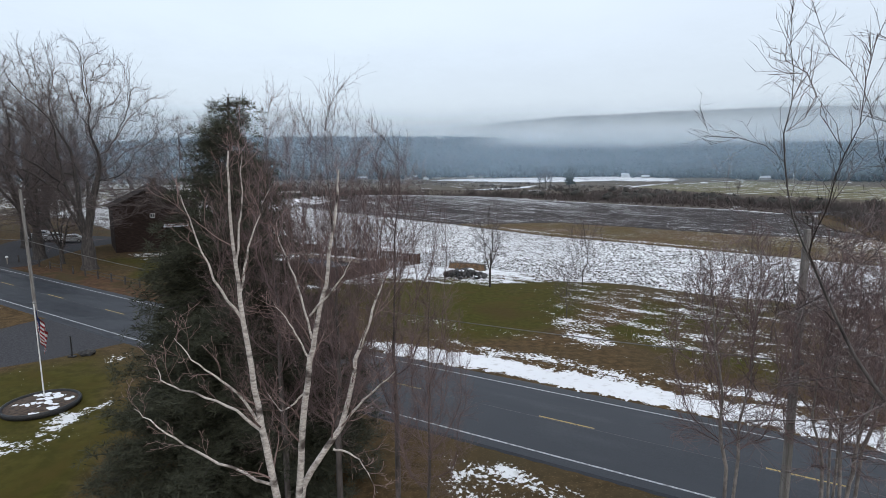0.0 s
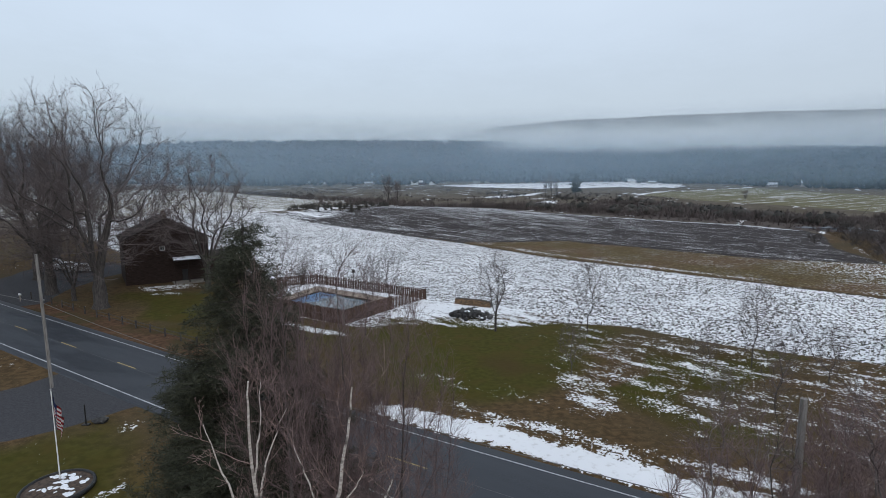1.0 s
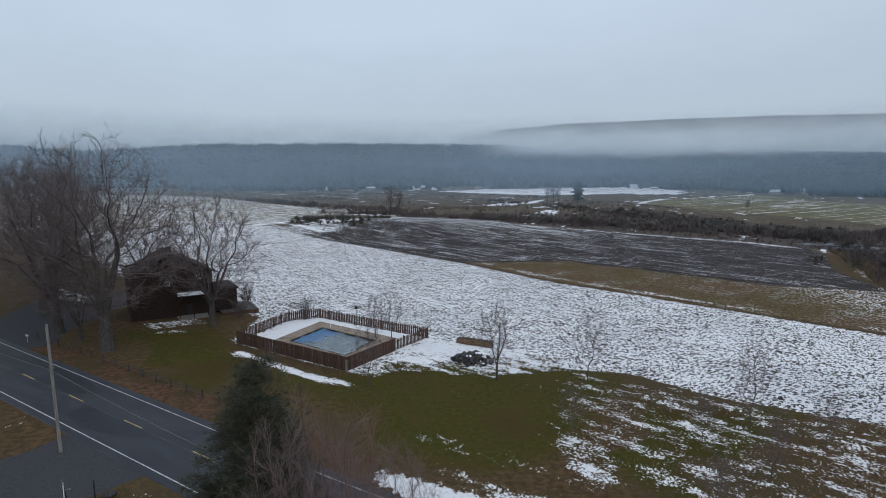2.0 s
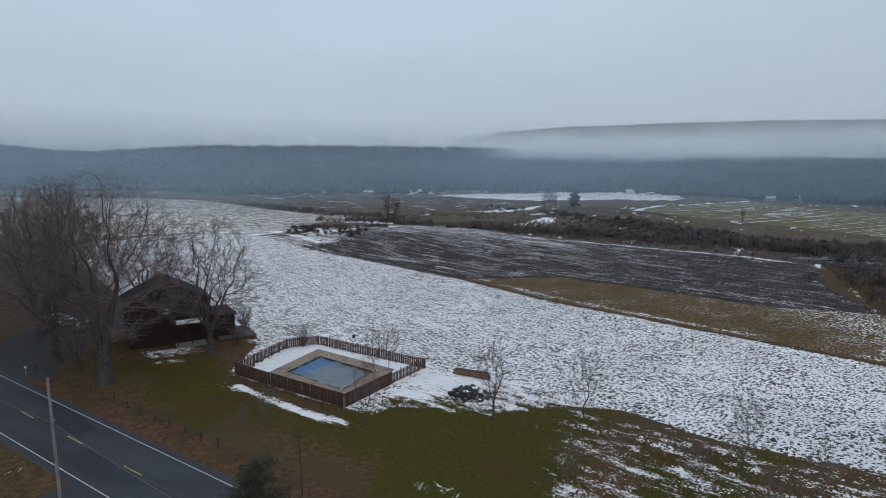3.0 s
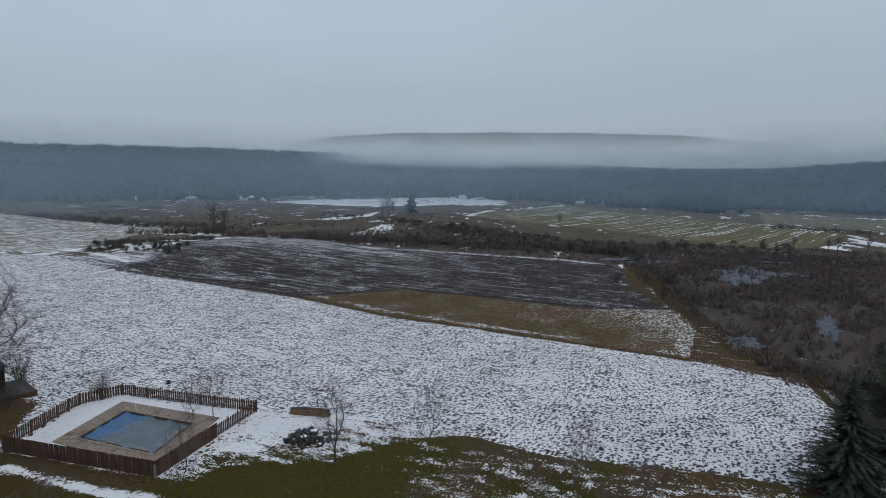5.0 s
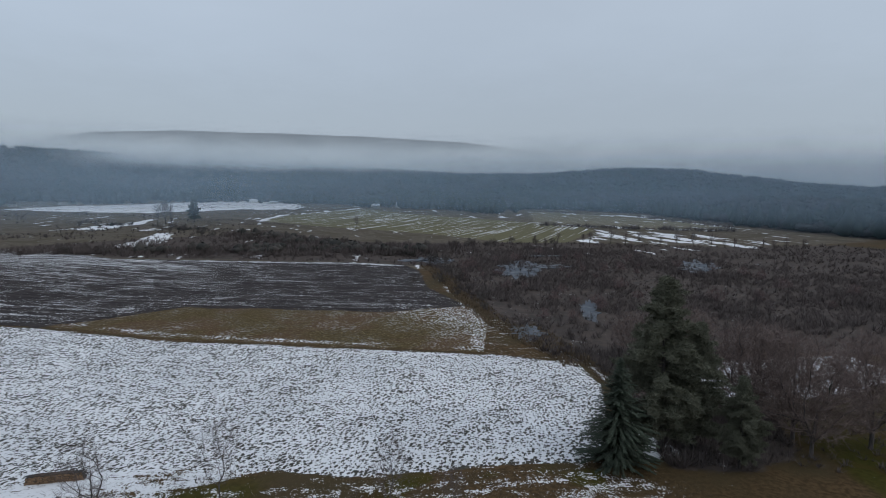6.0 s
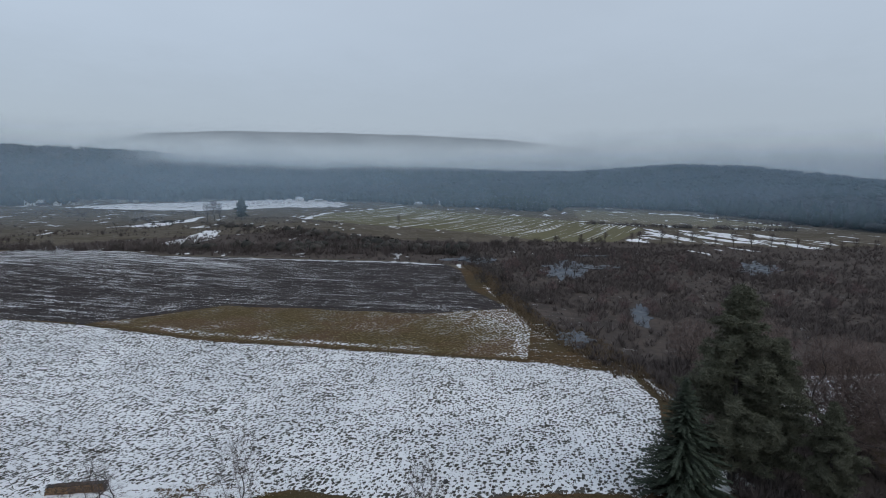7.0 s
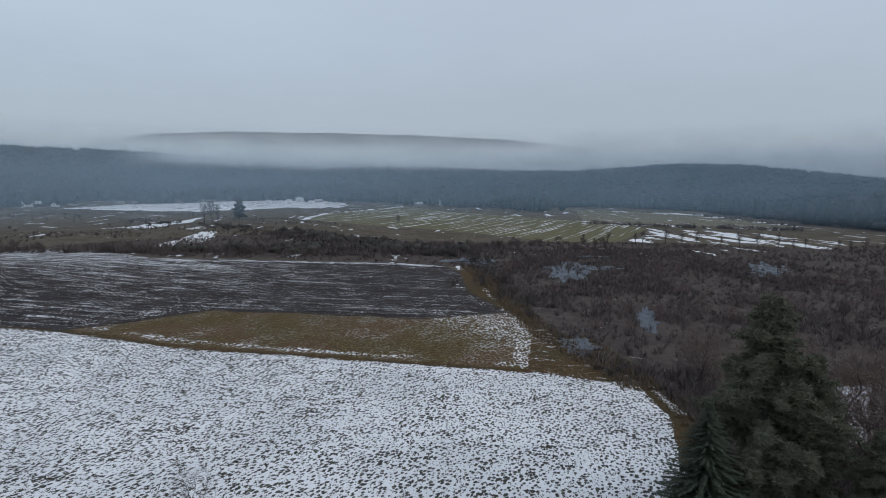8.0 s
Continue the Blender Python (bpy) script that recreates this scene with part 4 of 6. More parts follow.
replant(maple_small, -59, 82, 70, 0.62)
replant(maple_small, -70, 120, 10, 0.9)
replant(maple_small, -96, 130, 110, 1.1)

# white birch: three stems with forks and side limbs, then fine twigs on them
BIRCH_STEMS = [
    (0.125, [(-4.2, 13.3, -0.2), (-4.3, 13.2, 3.5), (-4.46, 13.2, 6.48), (-4.76, 13.2, 8.73), (-5.06, 13.2, 11.31), (-5.24, 13.2, 13.47), (-5.16, 13.1, 15.56)]),
    (0.115, [(-4.1, 13.5, -0.2), (-4.1, 13.55, 3.5), (-3.98, 13.6, 6.25), (-3.7, 13.6, 9.17), (-3.41, 13.6, 10.73), (-3.06, 13.7, 12.24), (-2.79, 13.8, 13.99), (-2.65, 13.8, 15.12)]),
    (0.105, [(-4.0, 13.7, 3.2), (-4.03, 14.0, 6.09), (-2.91, 14.4, 7.98), (-2.46, 14.4, 9.82), (-2.03, 14.5, 11.11), (-1.7, 14.6, 11.99)]),
]
BIRCH_LIMBS = [
    (0.043, [(-5.06, 13.2, 11.31), (-5.72, 13.0, 12.62), (-6.29, 12.9, 14.52)]),
    (0.036, [(-5.12, 13.2, 12.04), (-4.87, 13.4, 13.33), (-4.34, 13.5, 14.65)]),
    (0.032, [(-5.17, 13.2, 12.76), (-5.01, 13.3, 14.17), (-4.91, 13.3, 15.51)]),
    (0.040, [(-4.74, 13.2, 8.42), (-5.26, 13.0, 9.51), (-6.16, 12.9, 10.27), (-6.65, 12.8, 11.02)]),
    (0.043, [(-4.67, 13.2, 8.27), (-5.66, 13.3, 9.05), (-7.08, 13.4, 9.52), (-7.51, 13.4, 10.05)]),
    (0.043, [(-4.5, 13.2, 6.84), (-5.9, 13.1, 7.56), (-7.17, 13.0, 8.44), (-7.92, 13.0, 9.09)]),
]
BIRCH_LIMBS += [
    (0.036, [(-3.46, 13.6, 10.73), (-3.87, 13.8, 12.24), (-4.32, 13.9, 13.42)]),
    (0.032, [(-3.49, 13.6, 11.34), (-2.7, 13.5, 12.23), (-2.32, 13.5, 12.9)]),
    (0.032, [(-3.54, 13.6, 10.11), (-3.93, 13.7, 10.88), (-4.48, 13.8, 11.64)]),
    (0.029, [(-3.65, 13.6, 9.33), (-4.33, 13.7, 8.7), (-4.75, 13.7, 9.18)]),
    (0.043, [(-3.0, 14.4, 7.81), (-2.17, 14.3, 8.82), (-1.36, 14.3, 9.56)]),
    (0.036, [(-3.18, 14.4, 7.21), (-2.54, 14.5, 6.9), (-1.99, 14.5, 5.9)]),
]


def finer(pts, n):
    """A smooth run of n points through a few."""
    p = np.array(pts, float)
    at = np.linspace(0, len(p) - 1, n)
    i = np.clip(at.astype(int), 0, len(p) - 2)
    u = (at - i)[:, None]
    a, b, c, d = p[np.maximum(i - 1, 0)], p[i], p[i + 1], p[np.minimum(i + 2, len(p) - 1)]
    return 0.5 * (2 * b + (c - a) * u + (2 * a - 5 * b + 4 * c - d) * u ** 2 + (3 * b - a - 3 * c + d) * u ** 3)


def birch_tree():
    rng = np.random.default_rng(5)
    root = thing("birch_tree", (-4.1, 13.5, 0), "bare white birch with three slender leaning stems", "tree", "birches")
    shift = np.array([-4.1, 13.5, 0])
    stems, twigs, fine = [], [], []
    for r, pts in BIRCH_STEMS + BIRCH_LIMBS:
        p = finer(pts, 4 * len(pts))
        n = len(p)
        p[1:-1] += rng.normal(0, 0.018, (n - 2, 3))
        rad = r * (1 - 0.86 * np.linspace(0, 1, n) ** 1.3)
        (stems if r > 0.1 else twigs).append((p - shift, rad))
        count = 9 if r > 0.1 else 6
        for k in range(count):
            i = int(n * (0.3 + 0.7 * (k + rng.uniform()) / count))
            i = min(i, n - 2)
            d = unit(p[i + 1] - p[i])
            side = rng.normal(0, 1, 3)
            side = unit(side - d * side.dot(d))
            grow(rng, p[i] - shift, d * 0.75 + side * 0.7, rng.uniform(0.5, 1.5) * (1.0 if r > 0.1 else 0.7), max(rad[i] * 0.4, 0.011), [(4, 0.5, 38, 0.12, 0.06, 0.2), (2, 0.5, 36, 0.15, 0.05, 0.3)], 0, fine_levels)
    v, f = tubes(stems, 9)
    mesh_part("trunk", v, f, BIRCH, root, soft=True)
    for limb in twigs:
        v, f = tubes([limb], 6)
        mesh_part("branch", v, f, BIRCH, root, soft=True)
    v, f = tubes([(p, np.maximum(r, 0.006)) for lv in fine_levels for p, r in lv], 3)
    mesh_part("crown", v, f, BIRCH_TWIG, root)
    return root


fine_levels = [[], [], []]
birch_tree()
# taller trees of fine twigs behind the birch, and a dense dark spruce
haze_tree = plant(crowned_tree("grey_birch_tree", 22, 18.4, 5.6, 0.12, BARK, TWIG_RED, "tall slim bare tree with fine upright reddish twigs", group="birches", fork=0.3, low=0.22, points=900, sprig=1.0, tip=0.006, twigs=5, lift=0.2), -4.2, 20.0, 0)
replant(haze_tree, -6.5, 20.6, 130, 1.0)
replant(haze_tree, -1.9, 20.4, 250, 0.92)
replant(haze_tree, -4.9, 23.0, 40, 0.8)
replant(haze_tree, -0.6, 18.6, 310, 0.62)
spruce = plant(soft_pine("spruce_tree", 31, 18.9, 14.0, "dense dark brown-green spruce beside the road", "", limbs=420, cone=True, needle=NEEDLE_BROWN, blades=36, thick=0.016, tufts=5, needles=0.26), -9.8, 25.2, 0)

# bare trees on the near verge, close to the start of the flight
near_tree = plant(crowned_tree("ash_tree", 44, 20.0, 9.0, 0.085, BARK, TWIG, "slim bare tree with fine spreading twigs", group="verge trees", fork=0.5, low=0.42, points=1000, sprig=0.5, tip=0.0045, twigs=4, lift=0.1, limbs=4, flare=50), 8.1, 6.8, 0)
thin_tree = plant(crowned_tree("grey_birch_tree", 42, 13.2, 4.4, 0.06, PALE_BARK, TWIG_RED, "thin bare grey birch with reddish twigs", group="verge trees", fork=0.4, low=0.36, points=600, stems=2, lean=0.07, sprig=0.8, tip=0.007, twigs=4, lift=0.15), 9.6, 17.0, 0)
for x, y, turn, size in ((12.6, 16.2, 80, 0.98), (14.2, 17.4, 150, 1.02), (15.6, 20.0, 220, 0.9), (17.8, 18.2, 260, 0.92)):
    replant(thin_tree, x, y, turn, size)
# young trees on the rough lawn
sapling = plant(crowned_tree("young_tree", 51, 11.4, 5.4, 0.15, DARK_BARK, TWIG, "young bare tree with dark straight trunk on the lawn", group="lawn trees", fork=0.22, low=0.2, points=230, sprig=0.75, tip=0.009, twigs=2, lift=0.3, limbs=4, flare=40), 6.2, 70.3, 0)
whip = plant(crowned_tree("young_tree", 52, 10.6, 5.0, 0.08, BARK, TWIG, "fuzzy young bare tree with fine twigs", group="lawn trees", fork=0.2, low=0.12, points=260, sprig=0.75, tip=0.0065, twigs=2, lift=0.35), 18.6, 70.5, 0)
for x, y, turn, size in ((32.5, 56.0, 60, 0.95), (12.7, 54.0, 120, 0.62), (20.7, 38.6, 200, 0.66), (26, 53, 20, 0.6), (-10.9, 67.6, 70, 0.95), (-10.2, 89.0, 170, 0.85), (-12.9, 88.6, 250, 0.75), (38, 52, 330, 0.6), (29, 46, 10, 0.7), (36, 40, 90, 0.7), (-26.5, 66.2, 45, 0.35), (-23.5, 66.5, 145, 0.55)):
    replant(whip, x, y, turn, size)

# right-hand thicket: spruces and bare trees at the field's end
blue = plant(conifer("spruce_tree", 61, 14.6, 11.0, NEEDLE, "dark green spruce at the corner of the snowy field", "field spruces", low=0.04, droop=0.12, dense=1.25, ragged=0.3, full=0.85, spray=0.8), 62.6, 47.9, 0)
pine = plant(soft_pine("pine_tree", 62, 25.0, 13.5, "tall broad dark pine with soft ragged crown", "field pines", limbs=170, thick=0.05, needles=0.55), 70.5, 46.3, 0)
replant(pine, 75.0, 44.0, 120, 0.74)
replant(pine, 74.5, 37.5, 300, 0.5)
field_tree = plant(crowned_tree("wild_tree", 63, 16.5, 14, 0.3, BARK, TWIG_PALE, "bare wild tree with reddish brown twigs", group="thicket trees", fork=0.16, low=0.12, points=560, sprig=1.7, tip=0.024, twigs=2, limbs=5, flare=44), 93.5, 44, 0)
for x, y, turn, size in ((100, 45, 70, 0.95), (91, 37, 160, 1.0), (88, 55, 250, 0.7), (125, 70, 170, 0.85), (104, 66, 340, 0.7), (116, 80, 20, 0.7), (86, 33, 45, 0.9), (97, 29, 200, 0.95), (114, 34, 280, 0.9), (82, 52, 100, 0.6)):
    replant(field_tree, x, y, turn, size)


# ---- scrub, reeds, hedges and far woods ----
def scatter(rng, poly, count, keep=None):
    p = np.array(poly)
    lo, hi = p.min(0), p.max(0)
    got = []
    while sum(len(g) for g in got) < count:
        x, y = rng.uniform(lo[0], hi[0], count * 3), rng.uniform(lo[1], hi[1], count * 3)
        ok = inside(poly, x, y) > 0
        if keep is not None:
            ok &= rng.uniform(0, 1, len(x)) < keep(x, y)
        got.append(np.stack([x[ok], y[ok]], 1))
    return np.concatenate(got)[:count]


def brush(name, rng, spots, tall, fan, blades, width, material, label, category="shrubs"):
    """Many bare shrubs, each a fan of thin tapering stems, as one mass."""
    n = len(spots)
    base = np.stack([spots[:, 0], spots[:, 1], height(spots[:, 0], spots[:, 1]) - 0.15], 1)
    size = tall * rng.uniform(0.55, 1.3, n) * (0.45 + 1.1 * rough_noise(spots[:, 0], spots[:, 1], 16.0, 57, 2) if tall > 1.9 else 1)
    a = rng.uniform(0, 2 * np.pi, (n, blades))
    lean = fan * rng.uniform(0.02, 1.0, (n, blades)) ** 0.6
    ln = size[:, None] * rng.uniform(0.6, 1.05, (n, blades))
    out = np.stack([np.cos(a), np.sin(a), np.zeros_like(a)], -1)
    foot = base[:, None, :] + out * (0.12 * size[:, None] * rng.uniform(0, 1, (n, blades)))[..., None]
    tip = foot + out * (ln * lean)[..., None] + np.array([0, 0, 1.0]) * (ln * np.sqrt(np.maximum(0.1, 1 - lean ** 2)))[..., None]
    b = a + rng.uniform(0.8, 2.3, a.shape)
    w = np.stack([np.cos(b), np.sin(b), np.zeros_like(b)], -1) * (width * size[:, None] / tall)[..., None]
    mid = foot * 0.45 + tip * 0.55 + w * 1.5
    v = np.stack([foot - w * 0.6, foot + w * 0.6, mid, tip], 2).reshape(-1, 3)
    k = np.arange(n * blades)[:, None] * 4
    f = np.concatenate([k + np.array([[0, 1, 2]]), k + np.array([[0, 2, 3]])])
    return tagged(mesh_part(name, v, f, material), label, category, kind="stuff")


PONDS = ((112, 110, 9, 5, 0.75), (153, 120, 24, 3.5, 0.64), (212, 208, 36, 13, 0.76), (228, 204, 16, 8, -0.5), (188, 256, 22, 14, 0.93), (176, 262, 10, 6, -0.3), (300, 156, 34, 11, 0.46), (262, 240, 14, 6, -0.6))


FAR_LAWN = [(118, 75), (168, 52), (160, 36), (124, 42), (106, 51), (108, 60)]


def open_ground(x, y):
    return np.where(inside(FAR_LAWN, x, y) > -1, 0.04, 1.0)


def dry_land(x, y):
    """Nought on the ponds and their near banks, one elsewhere, thinner in places."""
    free = 0.35 + 0.65 * smooth(0.38, 0.55, rough_noise(x, y, 24.0, 33, 2))
    for cx, cy, rx, ry, turn in PONDS:
        c, s = math.cos(turn), math.sin(turn)
        dx, dy = x - cx, y - cy
        free = free * np.where(((dx * c + dy * s) / rx) ** 2 + ((dy * c - dx * s) / ry) ** 2 > 0.8, 1, 0.45)
    return free * open_ground(x, y)


rng = np.random.default_rng(70)
near_scrub = [(99, 85), (102, 96), (119, 131), (132, 158), (156, 200), (170, 236), (240, 300), (330, 250), (330, 40), (150, 66), (120, 75)]
brush("scrub", rng, scatter(rng, near_scrub, 7500, dry_land), 2.1, 0.97, 24, 0.045, SCRUB, "dense brown leafless wetland brush")
brush("scrub", rng, scatter(rng, SCRUBLAND, 6500, dry_land), 2.4, 0.97, 16, 0.1, SCRUB, "distant brown leafless brush in the low ground")
brush("reeds", rng, scatter(rng, [(100, 96), (105, 92), (120, 128), (136, 158), (160, 200), (176, 238), (168, 240), (151, 202), (128, 162), (111, 130)], 1900), 1.1, 0.7, 9, 0.05, SCRUB_TAN, "tan dry reeds along the field's edge", "reeds")
brush("scrub", rng, scatter(rng, DITCH, 1300, open_ground), 2.0, 0.9, 16, 0.045, SCRUB, "brown brush in the ditch at the field's end")
brush("reeds", rng, scatter(rng, [(96, 84), (103, 80), (112, 96), (104, 100)], 160), 1.5, 0.6, 9, 0.07, SCRUB_TAN, "tan dry grass at the field's corner", "reeds")

brush("reeds", rng, scatter(rng, [(76, 57), (92, 69), (102, 83), (109, 100), (116, 118), (122, 116), (110, 88), (98, 68), (84, 55)], 1100), 0.9, 0.8, 10, 0.04, SCRUB_TAN, "tan dry grass along the field's end", "reeds")
brush("scrub", rng, scatter(rng, [(78, 36), (92, 46), (104, 56), (112, 48), (126, 42), (120, 22), (90, 22)], 260, open_ground), 1.2, 0.9, 14, 0.04, SCRUB, "low brown brush under the thicket trees")


def strip(a, b, half):
    a, b = np.array(a), np.array(b)
    d = unit(b - a)
    s = np.array([-d[1], d[0]]) * half
    return [tuple(a - s), tuple(b - s), tuple(b + s), tuple(a + s)]


hedges = [((-260, 676), (-150, 560), 9, 200), ((-150, 560), (-45, 470), 9, 260), ((-40, 440), (40, 352), 8, 260), ((40, 350), (110, 326), 10, 300), ((100, 326), (215, 300), 14, 420), ((150, 480), (160, 390), 12, 200), ((158, 390), (180, 310), 14, 280), ((180, 315), (250, 300), 16, 260), ((490, 440), (541, 336), 7, 150), ((541, 336), (592, 262), 7, 130), ((726, 650), (715, 565), 8, 70), ((733, 460), (640, 284), 8, 140), ((-110, 450), (-40, 460), 7, 120)]
for a, b, half, count in hedges:
    brush("hedge", rng, scatter(rng, strip(a, b, half * 1.6), int(count * 0.9)), 5.0, 0.96, 20, 0.10, SCRUB, "bare brown hedgerow between the fields", "hedge")
brush("stubble", rng, scatter(rng, SNOWFIELD, 52000, lambda x, y: np.clip(1.3 - (y - 60) / 170, 0.12, 1) * (inside(YARD, x, y) < -0.5) * ((x - 3) ** 2 + (y - 80) ** 2 > 110)), 0.34, 0.8, 3, 0.09, STEM, "dark stubble stems poking through the thin snow", "stubble")
brush("stubble", rng, scatter(rng, STUBBLE, 9000), 0.34, 0.75, 3, 0.06, SCRUB_TAN, "tan stubble on the mown strip", "stubble")
brush("dry_grass", rng, scatter(rng, [(10, 58), (18, 74), (33, 66), (60, 50), (66, 38), (48, 14), (31, 24), (16, 46)], 7000), 0.42, 0.7, 4, 0.02, SCRUB_TAN, "dead brown grass on the rough lawn", "grass")


def blob_trees(name, rng, spots, tall, wide, material, label, pointed=False, category="woods"):
    """Far trees: each a small uneven crown of jittered facets."""
    n = len(spots)
    base = np.stack([spots[:, 0], spots[:, 1], height(spots[:, 0], spots[:, 1]) - 0.5], 1)
    h, r = tall * rng.uniform(0.65, 1.2, n), wide * rng.uniform(0.7, 1.3, n)
    sides = 6
    levels = ((0.0, 0.16), (0.2, 1.0), (0.55, 0.62), (1.0, 0.02)) if pointed else ((0.0, 0.12), (0.3, 0.8), (0.68, 1.0), (1.0, 0.3))
    ang = np.arange(sides) * 2 * np.pi / sides
    rings = []
    for lz, lr in levels:
        jr = r[:, None] * lr * rng.uniform(0.6, 1.35, (n, sides))
        ja = ang[None, :] + rng.uniform(0, 1, (n, 1)) + rng.normal(0, 0.15, (n, sides))
        jz = h[:, None] * (lz + rng.normal(0, 0.06, (n, sides)) * (lz > 0))
        rings.append(np.stack([base[:, :1] + np.cos(ja) * jr, base[:, 1:2] + np.sin(ja) * jr, base[:, 2:] + jz], -1))
    v = np.stack(rings, 1).reshape(-1, 3)
    k = np.arange(n)[:, None] * sides * len(levels)
    f = []
    for i in range(len(levels) - 1):
        for s in range(sides):
            f.append(np.concatenate([k + i * sides + s, k + i * sides + (s + 1) % sides, k + (i + 1) * sides + (s + 1) % sides, k + (i + 1) * sides + s], 1))
    return tagged(mesh_part(name, v, np.concatenate(f), material, soft=True), label, category, kind="stuff")


def near_front(x, y):
    d = inside(FRONT, x, y)
    return np.where(d > 0, np.clip(1.1 - d / 900, 0.12, 1), 0) * (x > -0.95 * y - 200) * (y > 0.2 * x - 60)


woods_area = [(-1600, 600), (-500, 1050), (0, 1300), (440, 1400), (600, 900), (740, 620), (690, 330), (600, 120), (1500, 100), (2000, 900), (1700, 1800), (900, 2500), (-800, 2500), (-1900, 1700)]
patchy = lambda x, y: near_front(x, y) * (rough_noise(x, y, 160, 21) > 0.47)
bare_part = lambda x, y: near_front(x, y) * (rough_noise(x, y, 160, 21) <= 0.53)
blob_trees("far_woods", rng, scatter(rng, woods_area, 7000, patchy), 10.5, 8.0, WOODS_PINE, "hazy dark pine woods on the far hillside")
blob_trees("far_woods", rng, scatter(rng, woods_area, 7000, bare_part), 10, 8.0, WOODS_MIX, "hazy bare woods on the far hillside")
shrub_spots = np.concatenate([scatter(rng, strip(a, b, half * 0.8), count) for a, b, half, count in (((40, 352), (110, 326), 9, 16), ((104, 328), (215, 302), 14, 46), ((158, 390), (180, 312), 13, 30), ((152, 470), (160, 390), 10, 18))])
blob_trees("hedge_shrubs", rng, shrub_spots, 5.5, 3.4, SCRUB_DARK, "dark rounded shrubs in the far hedgerow", category="shrubs")
# groves round the far farms
grove = []
for cx, cy, rx, ry, count in ((-300, 1090, 90, 20, 60), (-190, 1120, 60, 20, 40), (-105, 1080, 26, 18, 26), (-380, 1000, 120, 40, 60), (330, 1240, 60, 30, 34), (500, 1160, 60, 30, 40), (610, 850, 40, 60, 50), (560, 960, 40, 30, 24), (620, 700, 30, 60, 40), (-40, 1110, 16, 12, 8), (130, 1190, 70, 16, 24)):
    grove.append(np.stack([rng.normal(cx, rx * 0.6, count), rng.normal(cy, ry * 0.6, count)], 1))
blob_trees("grove", rng, np.concatenate(grove), 20, 8, WOODS_PINE, "grey bare groves round the far farms")
meadow_run = [(-40, 490), (150, 490), (250, 570), (220, 640), (100, 880), (-100, 980), (-250, 860), (-190, 600)]
brush("weeds", rng, scatter(rng, meadow_run, 1500, lambda x, y: smooth(0.45, 0.62, rough_noise(x, y, 60, 77, 2)) + 0.05), 2.2, 0.95, 14, 0.14, SCRUB, "patches of bare brown weeds on the far meadow", "weeds")
brush("scrub", rng, scatter(rng, [(-105, 322), (-100, 430), (-64, 455), (-34, 405), (-50, 285), (-67, 275)], 130, lambda x, y: smooth(0.48, 0.6, rough_noise(x, y, 22, 78, 2)) + 0.03), 3.4, 0.97, 40, 0.07, SCRUB_DARK, "dark bare shrubs on the snowy hump beyond the field")
edge_run = [(690, 940), (672, 830), (722, 712), (805, 690), (805, 490), (697, 310), (648, 230), (602, 120), (590, 40)]
edge_spots = np.concatenate([scatter(rng, strip(a, b, 34), max(8, int(math.dist(a, b) / 5.5))) for a, b in zip(edge_run[:-1], edge_run[1:])]) + np.array([22, 0])
blob_trees("pine_wood_edge", rng, edge_spots, 24, 7.5, WOODS_PINE, "dark pines along the edge of the far woods", pointed=True)
front_run = [(-500, 1150), (-250, 1280), (0, 1400), (250, 1425), (450, 1450)]
front_spots = np.concatenate([scatter(rng, strip(a, b, 60), 70) for a, b in zip(front_run[:-1], front_run[1:])])
blob_trees("wood_edge", rng, front_spots, 24, 10, WOODS_PINE, "dark trees along the foot of the wooded hill")
evergreen = []
for (ax, ay), (bx, by), count in (((150, 478), (176, 330), 22), ((120, 330), (180, 300), 14), ((180, 305), (205, 275), 8), ((40, 352), (110, 326), 4), ((100, 560), (135, 548), 6), ((60, 640), (96, 655), 9), ((-95, 480), (-60, 440), 8), ((180, 322), (215, 300), 9)):
    u = rng.uniform(0, 1, count)[:, None]
    evergreen.append(np.array([[ax, ay]]) * (1 - u) + np.array([[bx, by]]) * u + rng.normal(0, 4, (count, 2)))
brush("evergreen_shrubs", rng, np.repeat(np.concatenate(evergreen), 3, 0) + rng.normal(0, 2.0, (sum(len(g) for g in evergreen) * 3, 2)), 4.4, 0.98, 30, 0.16, SCRUB_DARK, "dark evergreen shrubs among the far hedges")

far_tree = plant(bare_tree("field_tree", 81, 22, 0.4, SLIM, DARK_BARK, TWIG, "slender bare tree between far fields", group="far field trees", reach=0.7, thin=9), 112, 628, 0)
replant(far_tree, 122, 640, 70, 1.2)
replant(far_tree, 130, 652, 140, 0.9)
replant(far_tree, 288, 527, 200, 0.6)
replant(far_tree, -50, 440, 20, 1.15)
replant(far_tree, -42, 446, 90, 0.9)
round_tree = plant(soft_pine("pine_tree", 82, 26, 17, "dense dark round-headed pine between far fields", "far field trees", limbs=60, needle=NEEDLE, blades=16, thick=0.25, tufts=2, needles=1.6), 155, 660, 0)
row = random.Random(4)
shrub = plant(crowned_tree("shrub", 84, 5.2, 6.6, 0.12, BARK, TWIG_GREY, "rounded bare brown shrub among the hedges", "shrub", "hedge shrubs", fork=0.1, low=0.02, points=40, sprig=1.5, tip=0.05, twigs=2, limbs=3, flare=60, stride=0.07), 60, 345, 0)
